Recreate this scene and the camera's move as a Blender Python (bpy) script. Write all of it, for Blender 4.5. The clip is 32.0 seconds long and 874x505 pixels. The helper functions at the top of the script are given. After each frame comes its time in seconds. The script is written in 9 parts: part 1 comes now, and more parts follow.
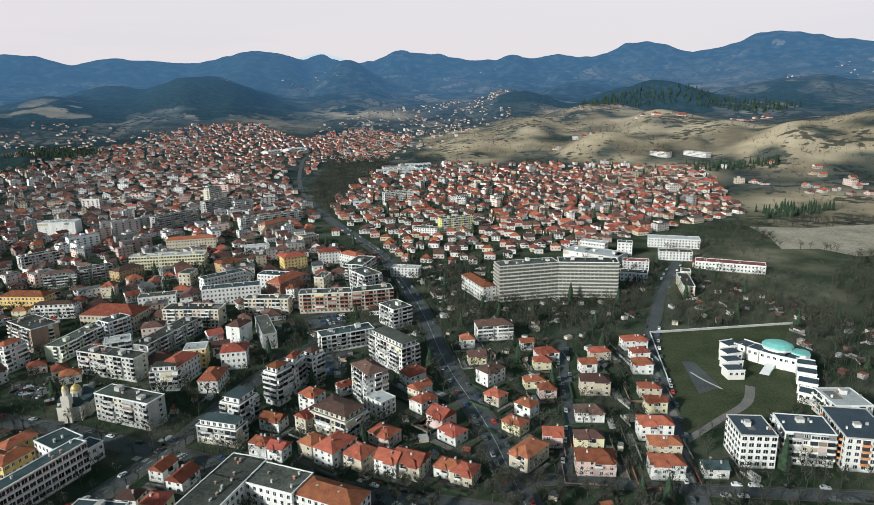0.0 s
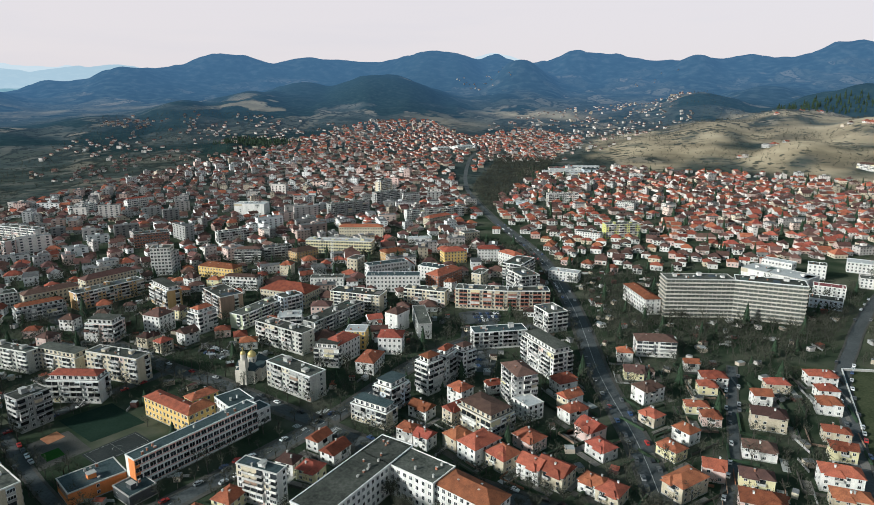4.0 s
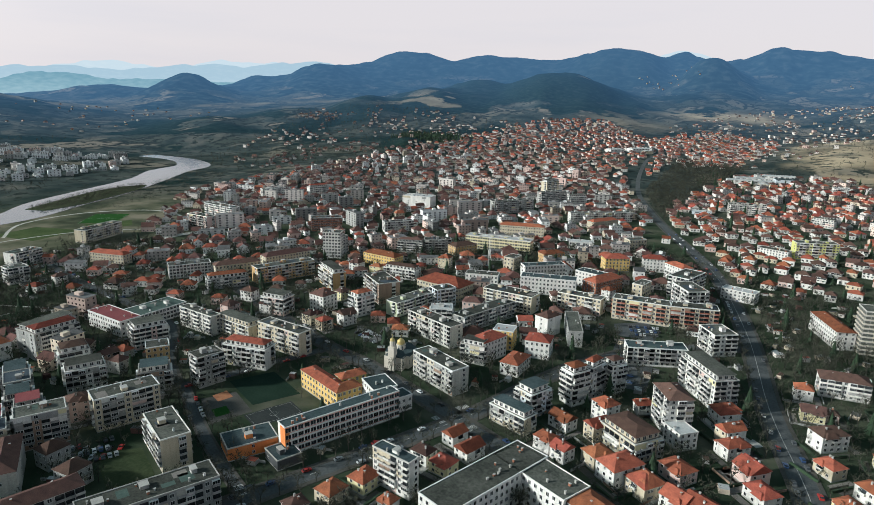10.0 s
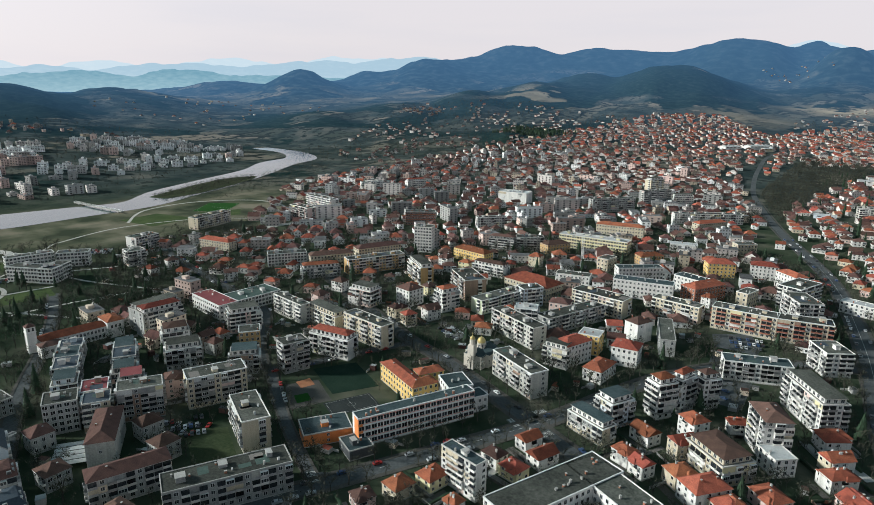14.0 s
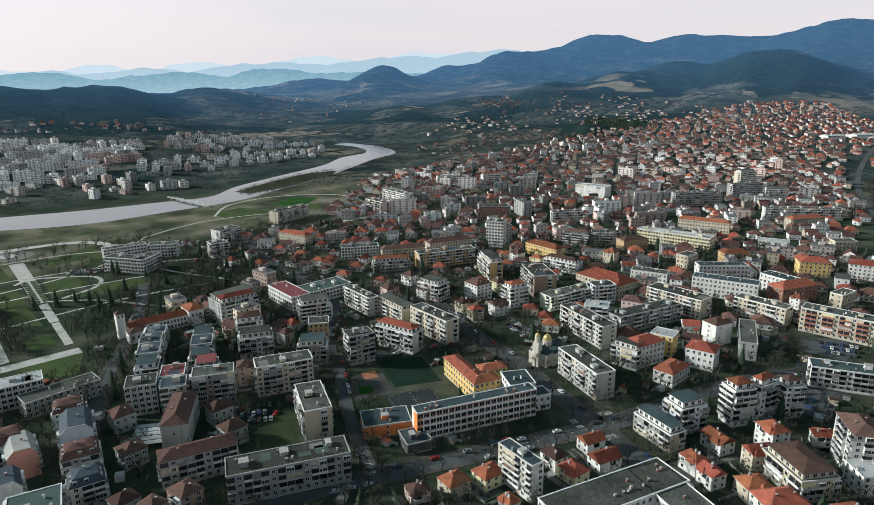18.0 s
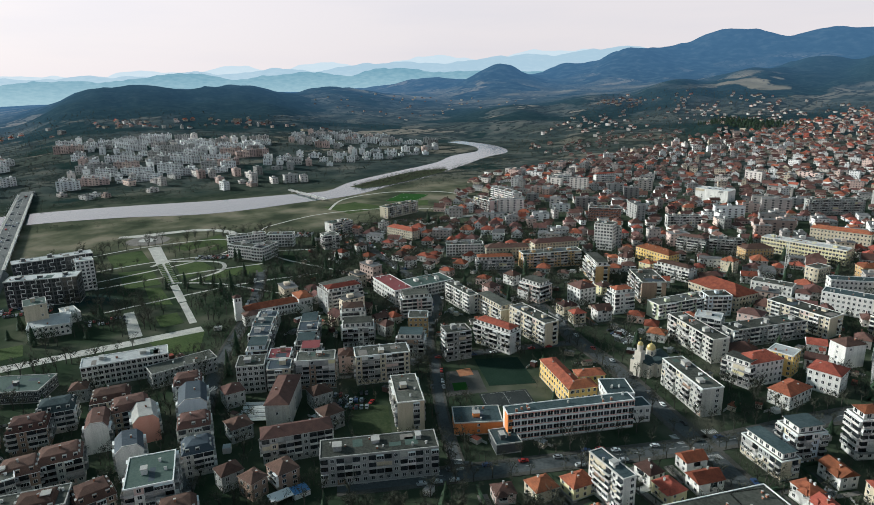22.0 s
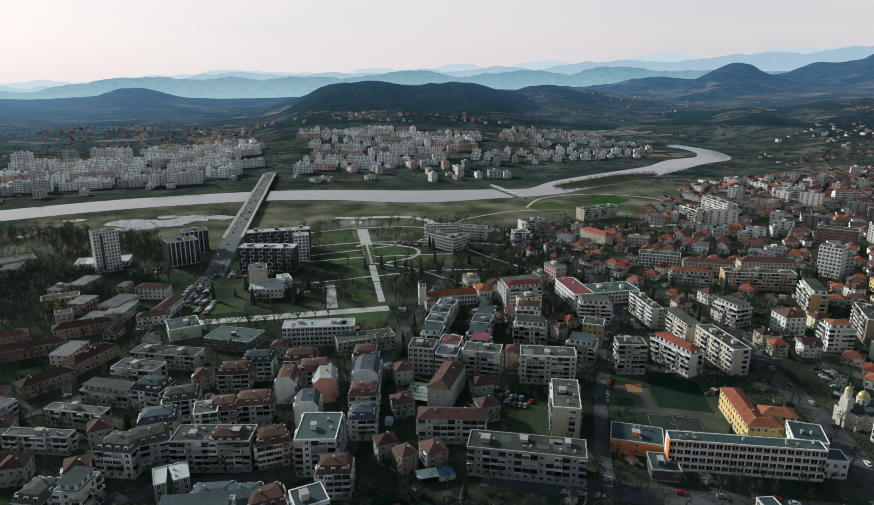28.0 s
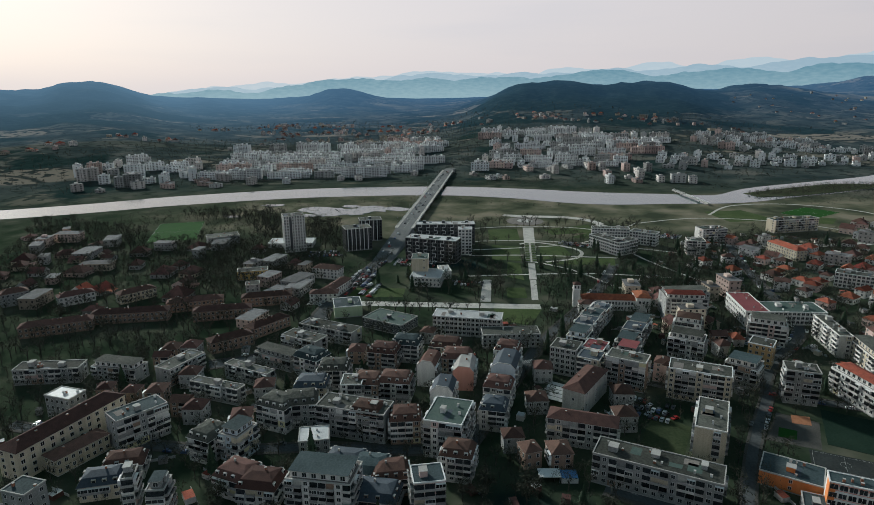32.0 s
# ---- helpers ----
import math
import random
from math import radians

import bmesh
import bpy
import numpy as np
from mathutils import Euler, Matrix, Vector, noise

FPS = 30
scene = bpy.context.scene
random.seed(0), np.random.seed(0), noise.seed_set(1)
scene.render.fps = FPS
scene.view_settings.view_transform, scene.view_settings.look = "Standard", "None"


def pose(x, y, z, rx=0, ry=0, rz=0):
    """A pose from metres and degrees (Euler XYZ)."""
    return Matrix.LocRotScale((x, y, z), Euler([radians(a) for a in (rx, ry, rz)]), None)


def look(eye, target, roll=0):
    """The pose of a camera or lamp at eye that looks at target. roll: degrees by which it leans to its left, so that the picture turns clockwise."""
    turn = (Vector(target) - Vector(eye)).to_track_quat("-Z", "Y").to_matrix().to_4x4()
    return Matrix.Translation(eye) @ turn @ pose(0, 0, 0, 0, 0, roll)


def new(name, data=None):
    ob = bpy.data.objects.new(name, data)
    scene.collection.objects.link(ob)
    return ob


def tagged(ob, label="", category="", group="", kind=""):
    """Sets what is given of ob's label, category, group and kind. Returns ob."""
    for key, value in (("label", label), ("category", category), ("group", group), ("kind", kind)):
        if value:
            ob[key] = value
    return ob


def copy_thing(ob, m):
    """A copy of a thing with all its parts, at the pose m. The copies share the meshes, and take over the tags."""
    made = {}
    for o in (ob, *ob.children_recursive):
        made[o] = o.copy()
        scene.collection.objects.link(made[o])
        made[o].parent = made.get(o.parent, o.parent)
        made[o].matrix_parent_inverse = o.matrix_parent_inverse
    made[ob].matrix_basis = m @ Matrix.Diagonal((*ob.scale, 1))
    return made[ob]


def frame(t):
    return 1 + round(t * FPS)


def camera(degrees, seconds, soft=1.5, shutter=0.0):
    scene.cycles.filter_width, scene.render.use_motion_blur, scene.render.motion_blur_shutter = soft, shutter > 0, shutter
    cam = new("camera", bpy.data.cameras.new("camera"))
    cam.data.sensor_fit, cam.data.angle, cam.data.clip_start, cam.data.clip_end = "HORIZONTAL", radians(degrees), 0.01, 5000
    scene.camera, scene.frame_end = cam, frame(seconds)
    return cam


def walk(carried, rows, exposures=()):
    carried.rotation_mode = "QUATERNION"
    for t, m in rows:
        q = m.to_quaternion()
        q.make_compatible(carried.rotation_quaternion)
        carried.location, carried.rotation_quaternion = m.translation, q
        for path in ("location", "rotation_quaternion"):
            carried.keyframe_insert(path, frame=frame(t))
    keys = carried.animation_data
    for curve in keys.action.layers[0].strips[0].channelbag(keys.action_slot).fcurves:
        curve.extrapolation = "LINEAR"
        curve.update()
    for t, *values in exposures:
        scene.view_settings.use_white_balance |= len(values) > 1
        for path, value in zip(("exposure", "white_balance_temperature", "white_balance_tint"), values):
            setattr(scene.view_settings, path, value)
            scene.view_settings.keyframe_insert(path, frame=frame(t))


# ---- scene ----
cam = camera(69.6, 32.0, soft=0.55)
# seconds, x, y, z, tilt, heading, roll
PATH = [
    (0, 0.00, 0.00, 160.93, 76.163, 0.003, -1.047),
    (0.5, -0.03, 0.44, 160.99, 76.186, 2.064, -0.924),
    (1, -0.06, 0.64, 161.45, 76.165, 3.804, -0.887),
    (1.5, 0.10, 0.94, 161.31, 76.189, 5.701, -0.733),
    (2, 0.19, 1.28, 160.96, 76.211, 7.420, -0.588),
    (2.5, -0.41, 1.39, 160.64, 76.243, 9.118, -0.444),
    (3, -0.67, 1.78, 160.21, 76.269, 11.085, -0.268),
    (3.5, -0.74, 2.78, 159.98, 76.265, 13.248, -0.076),
    (5.5, -0.83, 4.67, 159.07, 76.331, 17.501, 0.295),
    (6, -1.26, 4.74, 159.17, 76.301, 18.765, 0.442),
    (6.5, -1.30, 5.23, 158.85, 76.292, 20.280, 0.569),
    (7, -0.61, 5.59, 158.80, 76.254, 21.675, 0.645),
    (7.5, -0.22, 6.14, 158.62, 76.240, 23.147, 0.815),
    (8, -0.37, 7.03, 158.47, 76.212, 24.323, 0.893),
    (8.5, 0.26, 7.82, 158.60, 76.146, 25.701, 1.037),
    (9, 1.32, 8.31, 158.99, 76.110, 26.848, 1.009),
    (9.5, 2.21, 10.05, 159.44, 75.986, 29.062, 1.102),
    (10, 2.71, 11.00, 159.42, 75.959, 30.088, 1.093),
    (10.5, 3.30, 12.23, 159.46, 75.899, 31.085, 1.134),
    (11, 3.71, 13.31, 159.71, 75.805, 32.112, 1.144),
    (11.5, 4.27, 14.67, 159.56, 75.760, 33.318, 1.142),
    (12, 5.16, 15.96, 159.31, 75.723, 34.684, 1.061),
    (12.5, 5.64, 16.69, 159.38, 75.649, 35.968, 1.029),
    (13, 6.82, 17.54, 159.78, 75.532, 37.328, 0.986),
    (13.5, 7.80, 19.15, 159.83, 75.450, 38.813, 0.947),
    (14, 8.42, 20.62, 160.04, 75.335, 39.528, 0.798),
    (14.5, 9.24, 22.01, 160.31, 75.240, 40.236, 0.569),
    (16.5, 11.58, 26.28, 159.93, 74.933, 43.755, -0.072),
    (17, 12.37, 27.24, 159.83, 74.886, 44.894, -0.312),
    (17.5, 12.71, 28.20, 159.92, 74.795, 46.046, -0.460),
    (18, 13.25, 28.93, 159.90, 74.772, 47.116, -0.641),
    (18.5, 13.76, 29.27, 160.09, 74.739, 48.352, -0.744),
    (19, 14.11, 30.15, 160.18, 74.705, 49.740, -0.762),
    (19.5, 14.31, 30.85, 159.87, 74.695, 51.002, -0.852),
    (20, 14.94, 31.18, 160.19, 74.680, 52.255, -0.883),
    (20.5, 15.86, 32.30, 159.75, 74.739, 53.859, -0.937),
    (21, 15.80, 32.54, 159.71, 74.752, 55.246, -0.976),
    (21.5, 16.20, 32.92, 159.66, 74.772, 56.427, -0.972),
    (22, 16.57, 33.61, 159.66, 74.779, 57.505, -0.939),
    (22.5, 17.22, 34.35, 159.77, 74.786, 58.535, -0.880),
    (23, 17.58, 35.11, 159.82, 74.814, 59.352, -0.846),
    (23.5, 18.10, 36.06, 159.80, 74.814, 60.367, -0.799),
    (24, 18.54, 36.74, 159.95, 74.840, 61.449, -0.690),
    (24.5, 19.07, 37.67, 159.87, 74.858, 63.091, -0.606),
    (25, 19.82, 38.37, 159.69, 74.902, 65.047, -0.468),
    (25.5, 20.16, 39.50, 159.67, 74.903, 66.942, -0.344),
    (27.5, 22.95, 45.48, 159.91, 74.805, 74.980, -0.156),
    (28, 23.98, 46.94, 159.81, 74.809, 76.595, -0.175),
    (28.5, 24.63, 48.83, 159.55, 74.813, 77.928, -0.302),
    (29, 24.66, 50.94, 159.11, 74.817, 79.374, -0.399),
    (29.5, 25.42, 53.26, 158.85, 74.841, 81.311, -0.389),
    (30, 25.97, 55.23, 158.63, 74.856, 83.445, -0.439),
    (30.5, 26.56, 57.20, 158.38, 74.865, 85.755, -0.537),
    (31, 27.18, 58.99, 158.28, 74.874, 88.204, -0.450),
    (31.5, 28.32, 61.34, 158.08, 74.906, 90.860, -0.505),
    (32, 29.36, 63.80, 157.95, 74.929, 93.431, -0.524),
]
# seconds, stops, kelvin, tint
EXPOSURES = [(0, 0.10, 5760, 3), (9, 0.10, 5760, 2), (19, 0.14, 5760, 3), (25, 0.10, 5760, 2), (32, -0.27, 5760, 2)]
walk(cam, [(t, pose(x, y, z, tilt, 0, head) @ pose(0, 0, 0, 0, 0, roll)) for t, x, y, z, tilt, head, roll in PATH], EXPOSURES)

# ---- light: hazy late afternoon, low soft sun behind thin cloud ----
SUN_HEADING, SUN_HEIGHT = 130.0, 23.0
world = bpy.data.worlds.new("hazy_sky")
world.use_nodes = True
scene.world = world
wn, wl = world.node_tree.nodes, world.node_tree.links
wn.clear()
w_out = wn.new("ShaderNodeOutputWorld")
w_sky = wn.new("ShaderNodeTexSky")
w_sky.sky_type = "NISHITA"
w_sky.sun_disc = False
w_sky.sun_elevation = radians(SUN_HEIGHT)
w_sky.sun_rotation = radians(-SUN_HEADING)
w_sky.air_density, w_sky.dust_density, w_sky.ozone_density = 1.0, 3.0, 1.0
w_bg = wn.new("ShaderNodeBackground")
w_bg.inputs["Strength"].default_value = 0.012
w_cloud = wn.new("ShaderNodeBackground")
w_cloud.inputs["Strength"].default_value = 0.74
w_co = wn.new("ShaderNodeTexCoord")
w_map = wn.new("ShaderNodeMapping")
w_map.inputs["Scale"].default_value = (1.0, 1.0, 9.0)
w_noise = wn.new("ShaderNodeTexNoise")
w_noise.inputs["Scale"].default_value = 2.2
w_noise.inputs["Detail"].default_value = 6.0
w_ramp = wn.new("ShaderNodeValToRGB")
w_ramp.color_ramp.elements[0].position = 0.34
w_ramp.color_ramp.elements[0].color = (0.985, 0.842, 0.825, 1)
w_ramp.color_ramp.elements[1].position = 0.52
w_ramp.color_ramp.elements[1].color = (1.03, 0.868, 0.835, 1)
w_sep = wn.new("ShaderNodeSeparateXYZ")
w_high = wn.new("ShaderNodeValToRGB")  # thin cloud is bright low down and blue-grey overhead
w_high.color_ramp.elements[0].position = 0.21
w_high.color_ramp.elements[0].color = (1, 1, 1, 1)
w_high.color_ramp.elements[1].position = 0.42
w_high.color_ramp.elements[1].color = (0.150, 0.262, 0.300, 1)
w_mul = wn.new("ShaderNodeMix")
w_mul.data_type, w_mul.blend_type = "RGBA", "MULTIPLY"
w_mul.inputs[0].default_value = 1.0
w_add = wn.new("ShaderNodeAddShader")
wl.new(w_co.outputs["Generated"], w_map.inputs["Vector"])
wl.new(w_co.outputs["Generated"], w_sep.inputs[0])
wl.new(w_sep.outputs[2], w_high.inputs["Fac"])
wl.new(w_map.outputs["Vector"], w_noise.inputs["Vector"])
wl.new(w_noise.outputs["Fac"], w_ramp.inputs["Fac"])
wl.new(w_ramp.outputs["Color"], w_mul.inputs[6])
wl.new(w_high.outputs["Color"], w_mul.inputs[7])
_a, _h = radians(SUN_HEADING), radians(SUN_HEIGHT)
w_dot = wn.new("ShaderNodeVectorMath")
w_dot.operation = "DOT_PRODUCT"
w_dot.inputs[1].default_value = (-math.sin(_a) * math.cos(_h), math.cos(_a) * math.cos(_h), math.sin(_h))
w_glow = wn.new("ShaderNodeMapRange")  # the thin cloud is brighter towards the sun
w_glow.interpolation_type = "SMOOTHSTEP"
w_glow.inputs[1].default_value, w_glow.inputs[2].default_value = 0.1, 1.0
w_glow.inputs[3].default_value, w_glow.inputs[4].default_value = 0.75, 0.88
wl.new(w_co.outputs["Generated"], w_dot.inputs[0])
wl.new(w_dot.outputs["Value"], w_glow.inputs[0])
wl.new(w_glow.outputs[0], w_cloud.inputs["Strength"])
wl.new(w_mul.outputs[2], w_cloud.inputs["Color"])
wl.new(w_sky.outputs["Color"], w_bg.inputs["Color"])
wl.new(w_bg.outputs[0], w_add.inputs[0])
wl.new(w_cloud.outputs[0], w_add.inputs[1])
wl.new(w_add.outputs[0], w_out.inputs["Surface"])

sun_data = bpy.data.lights.new("sun", "SUN")
sun_data.energy, sun_data.angle, sun_data.color = 4.7, radians(5.0), (1.0, 0.925, 0.82)
sun = new("sun", sun_data)
_a, _h = radians(SUN_HEADING), radians(SUN_HEIGHT)
sun.matrix_world = look((-math.sin(_a) * math.cos(_h) * 900, math.cos(_a) * math.cos(_h) * 900, math.sin(_h) * 900), (0, 0, 0))


# ---- materials ----
def material(name, a, b, rough=0.85, scale=0.5, fine=6.0, metal=0.0, bump=0.0, vary=0.0, island=False, spec=0.3, streak=False):
    """Two-scale noise between the colours a and b; vary shifts the brightness from object to object."""
    m = bpy.data.materials.new(name)
    m.use_nodes = True
    n, l = m.node_tree.nodes, m.node_tree.links
    p = n["Principled BSDF"]
    p.inputs["Roughness"].default_value, p.inputs["Metallic"].default_value = rough, metal
    p.inputs["Specular IOR Level"].default_value = spec
    co = n.new("ShaderNodeTexCoord")
    n1, n2 = n.new("ShaderNodeTexNoise"), n.new("ShaderNodeTexNoise")
    n1.inputs["Scale"].default_value, n1.inputs["Detail"].default_value = scale, 4
    n2.inputs["Scale"].default_value, n2.inputs["Detail"].default_value = fine, 3
    geo = n.new("ShaderNodeNewGeometry")
    for t in (n1, n2):
        l.new(geo.outputs["Position"], t.inputs["Vector"])
    if streak:  # rain streaks run down the wall
        mp = n.new("ShaderNodeMapping")
        mp.inputs["Scale"].default_value = (2.2, 2.2, 0.22)
        l.new(geo.outputs["Position"], mp.inputs["Vector"])
        l.new(mp.outputs["Vector"], n1.inputs["Vector"])
    mix = n.new("ShaderNodeMix")
    mix.data_type = "RGBA"
    mix.inputs[6].default_value, mix.inputs[7].default_value = (*a, 1), (*b, 1)
    mth = n.new("ShaderNodeMath")
    mth.operation = "MULTIPLY_ADD"
    mth.inputs[1].default_value = 0.5
    half = n.new("ShaderNodeMath")
    half.operation = "MULTIPLY"
    half.inputs[1].default_value = 0.5
    l.new(n1.outputs["Fac"], half.inputs[0])
    l.new(n2.outputs["Fac"], mth.inputs[0])
    l.new(half.outputs[0], mth.inputs[2])
    mr = n.new("ShaderNodeMapRange")
    mr.inputs[1].default_value, mr.inputs[2].default_value = 0.34, 0.66
    l.new(mth.outputs[0], mr.inputs[0])
    l.new(mr.outputs[0], mix.inputs[0])
    out = mix.outputs[2]
    if vary:
        hsv = n.new("ShaderNodeHueSaturation")
        rnd = n.new("ShaderNodeMapRange")
        rnd.inputs[3].default_value, rnd.inputs[4].default_value = 1 - vary, 1 + vary
        if island:
            l.new(geo.outputs["Random Per Island"], rnd.inputs[0])
        else:
            oi = n.new("ShaderNodeObjectInfo")
            l.new(oi.outputs["Random"], rnd.inputs[0])
        l.new(rnd.outputs[0], hsv.inputs["Value"])
        fold, hue = n.new("ShaderNodeMath"), n.new("ShaderNodeMapRange")
        fold.operation = "PINGPONG"
        fold.inputs[1].default_value = 0.13
        l.new(rnd.inputs[0].links[0].from_socket, fold.inputs[0])
        hue.inputs[2].default_value = 0.13
        hue.inputs[3].default_value, hue.inputs[4].default_value = 0.5 - 0.035 * vary, 0.5 + 0.022 * vary
        l.new(fold.outputs[0], hue.inputs[0])
        l.new(hue.outputs[0], hsv.inputs["Hue"])
        l.new(out, hsv.inputs["Color"])
        out = hsv.outputs["Color"]
    l.new(out, p.inputs["Base Color"])
    if bump:
        bp = n.new("ShaderNodeBump")
        bp.inputs["Strength"].default_value, bp.inputs["Distance"].default_value = bump, 0.3
        l.new(n2.outputs["Fac"], bp.inputs["Height"])
        l.new(bp.outputs[0], p.inputs["Normal"])
    return m


M = {}


def define(key, *args, **kw):
    kw.setdefault("streak", key.startswith("wall_"))
    M[key] = material(key, *args, **kw)


define("wall_white", (0.50, 0.49, 0.465), (0.80, 0.78, 0.74), 0.9, 0.25, 2.5, vary=0.10)
define("wall_cream", (0.416, 0.360, 0.264), (0.64, 0.57, 0.43), 0.9, 0.25, 2.5, vary=0.12)
define("wall_grey", (0.20, 0.205, 0.20), (0.42, 0.42, 0.40), 0.9, 0.25, 2.5, vary=0.15)
define("wall_panel", (0.33, 0.325, 0.295), (0.58, 0.565, 0.51), 0.9, 0.15, 1.4, vary=0.08)
define("wall_yellow", (0.62, 0.42, 0.14), (0.72, 0.52, 0.20), 0.9, 0.25, 2.5, vary=0.08)
define("wall_orange", (0.62, 0.20, 0.06), (0.72, 0.27, 0.09), 0.85, 0.25, 2.5)
define("wall_pink", (0.58, 0.26, 0.20), (0.66, 0.34, 0.27), 0.9, 0.25, 2.5, vary=0.1)
define("wall_brick", (0.24, 0.10, 0.06), (0.34, 0.16, 0.10), 0.9, 0.3, 3.0, vary=0.15)
define("wall_blue", (0.30, 0.38, 0.46), (0.40, 0.48, 0.56), 0.8, 0.25, 2.5)
define("wall_green", (0.36, 0.44, 0.28), (0.46, 0.54, 0.36), 0.9, 0.25, 2.5)
define("wall_lemon", (0.50, 0.50, 0.16), (0.62, 0.62, 0.24), 0.9, 0.25, 2.5)
define("wall_dark", (0.05, 0.055, 0.06), (0.09, 0.095, 0.10), 0.5, 0.25, 2.5)
define("tile_roof", (0.150, 0.054, 0.035), (0.36, 0.118, 0.064), 0.9, 0.35, 3.0, vary=0.40, bump=0.4, spec=0.1)
define("tile_old", (0.072, 0.046, 0.039), (0.138, 0.080, 0.064), 0.95, 0.35, 3.0, vary=0.35, bump=0.4, spec=0.1)
define("roof_grey", (0.038, 0.042, 0.036), (0.115, 0.118, 0.102), 0.95, 0.10, 0.9, vary=0.35, spec=0.08)
define("roof_teal", (0.030, 0.048, 0.052), (0.075, 0.10, 0.105), 0.9, 0.12, 1.2, vary=0.2, spec=0.1)
define("roof_pale", (0.34, 0.35, 0.35), (0.52, 0.53, 0.52), 0.6, 0.12, 1.2, vary=0.15)
define("glass", (0.010, 0.013, 0.016), (0.045, 0.050, 0.055), 0.12, 0.9, 2.0, spec=0.6, vary=0.6)
define("frame_white", (0.66, 0.66, 0.64), (0.76, 0.76, 0.74), 0.6)
define("frame_dark", (0.05, 0.05, 0.05), (0.08, 0.08, 0.08), 0.6)
define("concrete", (0.32, 0.31, 0.29), (0.46, 0.45, 0.42), 0.9, 0.2, 2.0, vary=0.1)
define("asphalt", (0.060, 0.066, 0.068), (0.112, 0.120, 0.122), 0.95, 0.06, 0.8, spec=0.08)
define("paving", (0.14, 0.13, 0.12), (0.24, 0.22, 0.20), 0.95, 0.10, 1.5, spec=0.08)
define("paint_white", (0.35, 0.35, 0.34), (0.55, 0.55, 0.53), 0.8)
define("lawn", (0.034, 0.058, 0.020), (0.085, 0.112, 0.042), 0.95, 0.05, 0.7, spec=0.05)
define("asphalt_pale", (0.10, 0.105, 0.105), (0.19, 0.195, 0.19), 0.95, 0.06, 0.8, spec=0.08)
define("bark", (0.035, 0.034, 0.028), (0.075, 0.072, 0.06), 0.95, 0.8, 5.0)
define("twigs", (0.036, 0.040, 0.029), (0.082, 0.082, 0.062), 0.95, 0.03, 0.6, vary=0.35, island=True, spec=0.05)
define("needles", (0.018, 0.038, 0.020), (0.040, 0.068, 0.036), 0.9, 0.2, 1.0, vary=0.3, island=True)
define("metal", (0.30, 0.31, 0.32), (0.42, 0.43, 0.44), 0.45, metal=0.8)
define("gold", (0.46, 0.36, 0.13), (0.62, 0.50, 0.22), 0.4, metal=0.4)


# ---- mesh helpers ----
class Build:
    """Collects vertices and faces, each face with a material."""

    def __init__(self):
        self.v, self.f, self.m, self.mats = [], [], [], []
        self.at = None

    def placed(self, pts):
        return pts if self.at is None else [tuple(self.at @ Vector(p)) for p in pts]

    def slot(self, key):
        if key not in self.mats:
            self.mats.append(key)
        return self.mats.index(key)

    def poly(self, pts, key):
        k = len(self.v)
        self.v.extend(self.placed(pts))
        self.f.append(tuple(range(k, k + len(pts))))
        self.m.append(self.slot(key))

    def faces(self, pts, faces, key):
        k, s = len(self.v), self.slot(key)
        self.v.extend(self.placed(pts))
        for f in faces:
            self.f.append(tuple(i + k for i in f))
            self.m.append(s)

    def box(self, x0, y0, z0, x1, y1, z1, key, top=None, bottom=True):
        pts = [(x0, y0, z0), (x1, y0, z0), (x1, y1, z0), (x0, y1, z0), (x0, y0, z1), (x1, y0, z1), (x1, y1, z1), (x0, y1, z1)]
        sides = [(0, 1, 5, 4), (1, 2, 6, 5), (2, 3, 7, 6), (3, 0, 4, 7)]
        if bottom:
            sides.append((3, 2, 1, 0))
        if top is None:
            sides.append((4, 5, 6, 7))
        self.faces(pts, sides, key)
        if top:
            self.poly(pts[4:], top)

    def prism(self, outline, z0, z1, key, top=None):
        n = len(outline)
        pts = [(x, y, z0) for x, y in outline] + [(x, y, z1) for x, y in outline]
        self.faces(pts, [(i, (i + 1) % n, n + (i + 1) % n, n + i) for i in range(n)], key)
        self.poly([(x, y, z1) for x, y in outline], top or key)

    def round(self, cx, cy, z0, z1, r0, r1, key, n=10, cap=True):
        ring = [(math.cos(2 * math.pi * i / n), math.sin(2 * math.pi * i / n)) for i in range(n)]
        pts = [(cx + r0 * a, cy + r0 * b, z0) for a, b in ring] + [(cx + r1 * a, cy + r1 * b, z1) for a, b in ring]
        self.faces(pts, [(i, (i + 1) % n, n + (i + 1) % n, n + i) for i in range(n)], key)
        if cap:
            self.poly(pts[n:], key)

    def mesh(self, name, smooth=False):
        me = bpy.data.meshes.new(name)
        me.from_pydata(self.v, [], self.f)
        for k in self.mats:
            me.materials.append(M[k])
        if len(self.mats) > 1:
            me.polygons.foreach_set("material_index", self.m)
        if smooth:
            me.polygons.foreach_set("use_smooth", [True] * len(self.f))
        me.update()
        return me


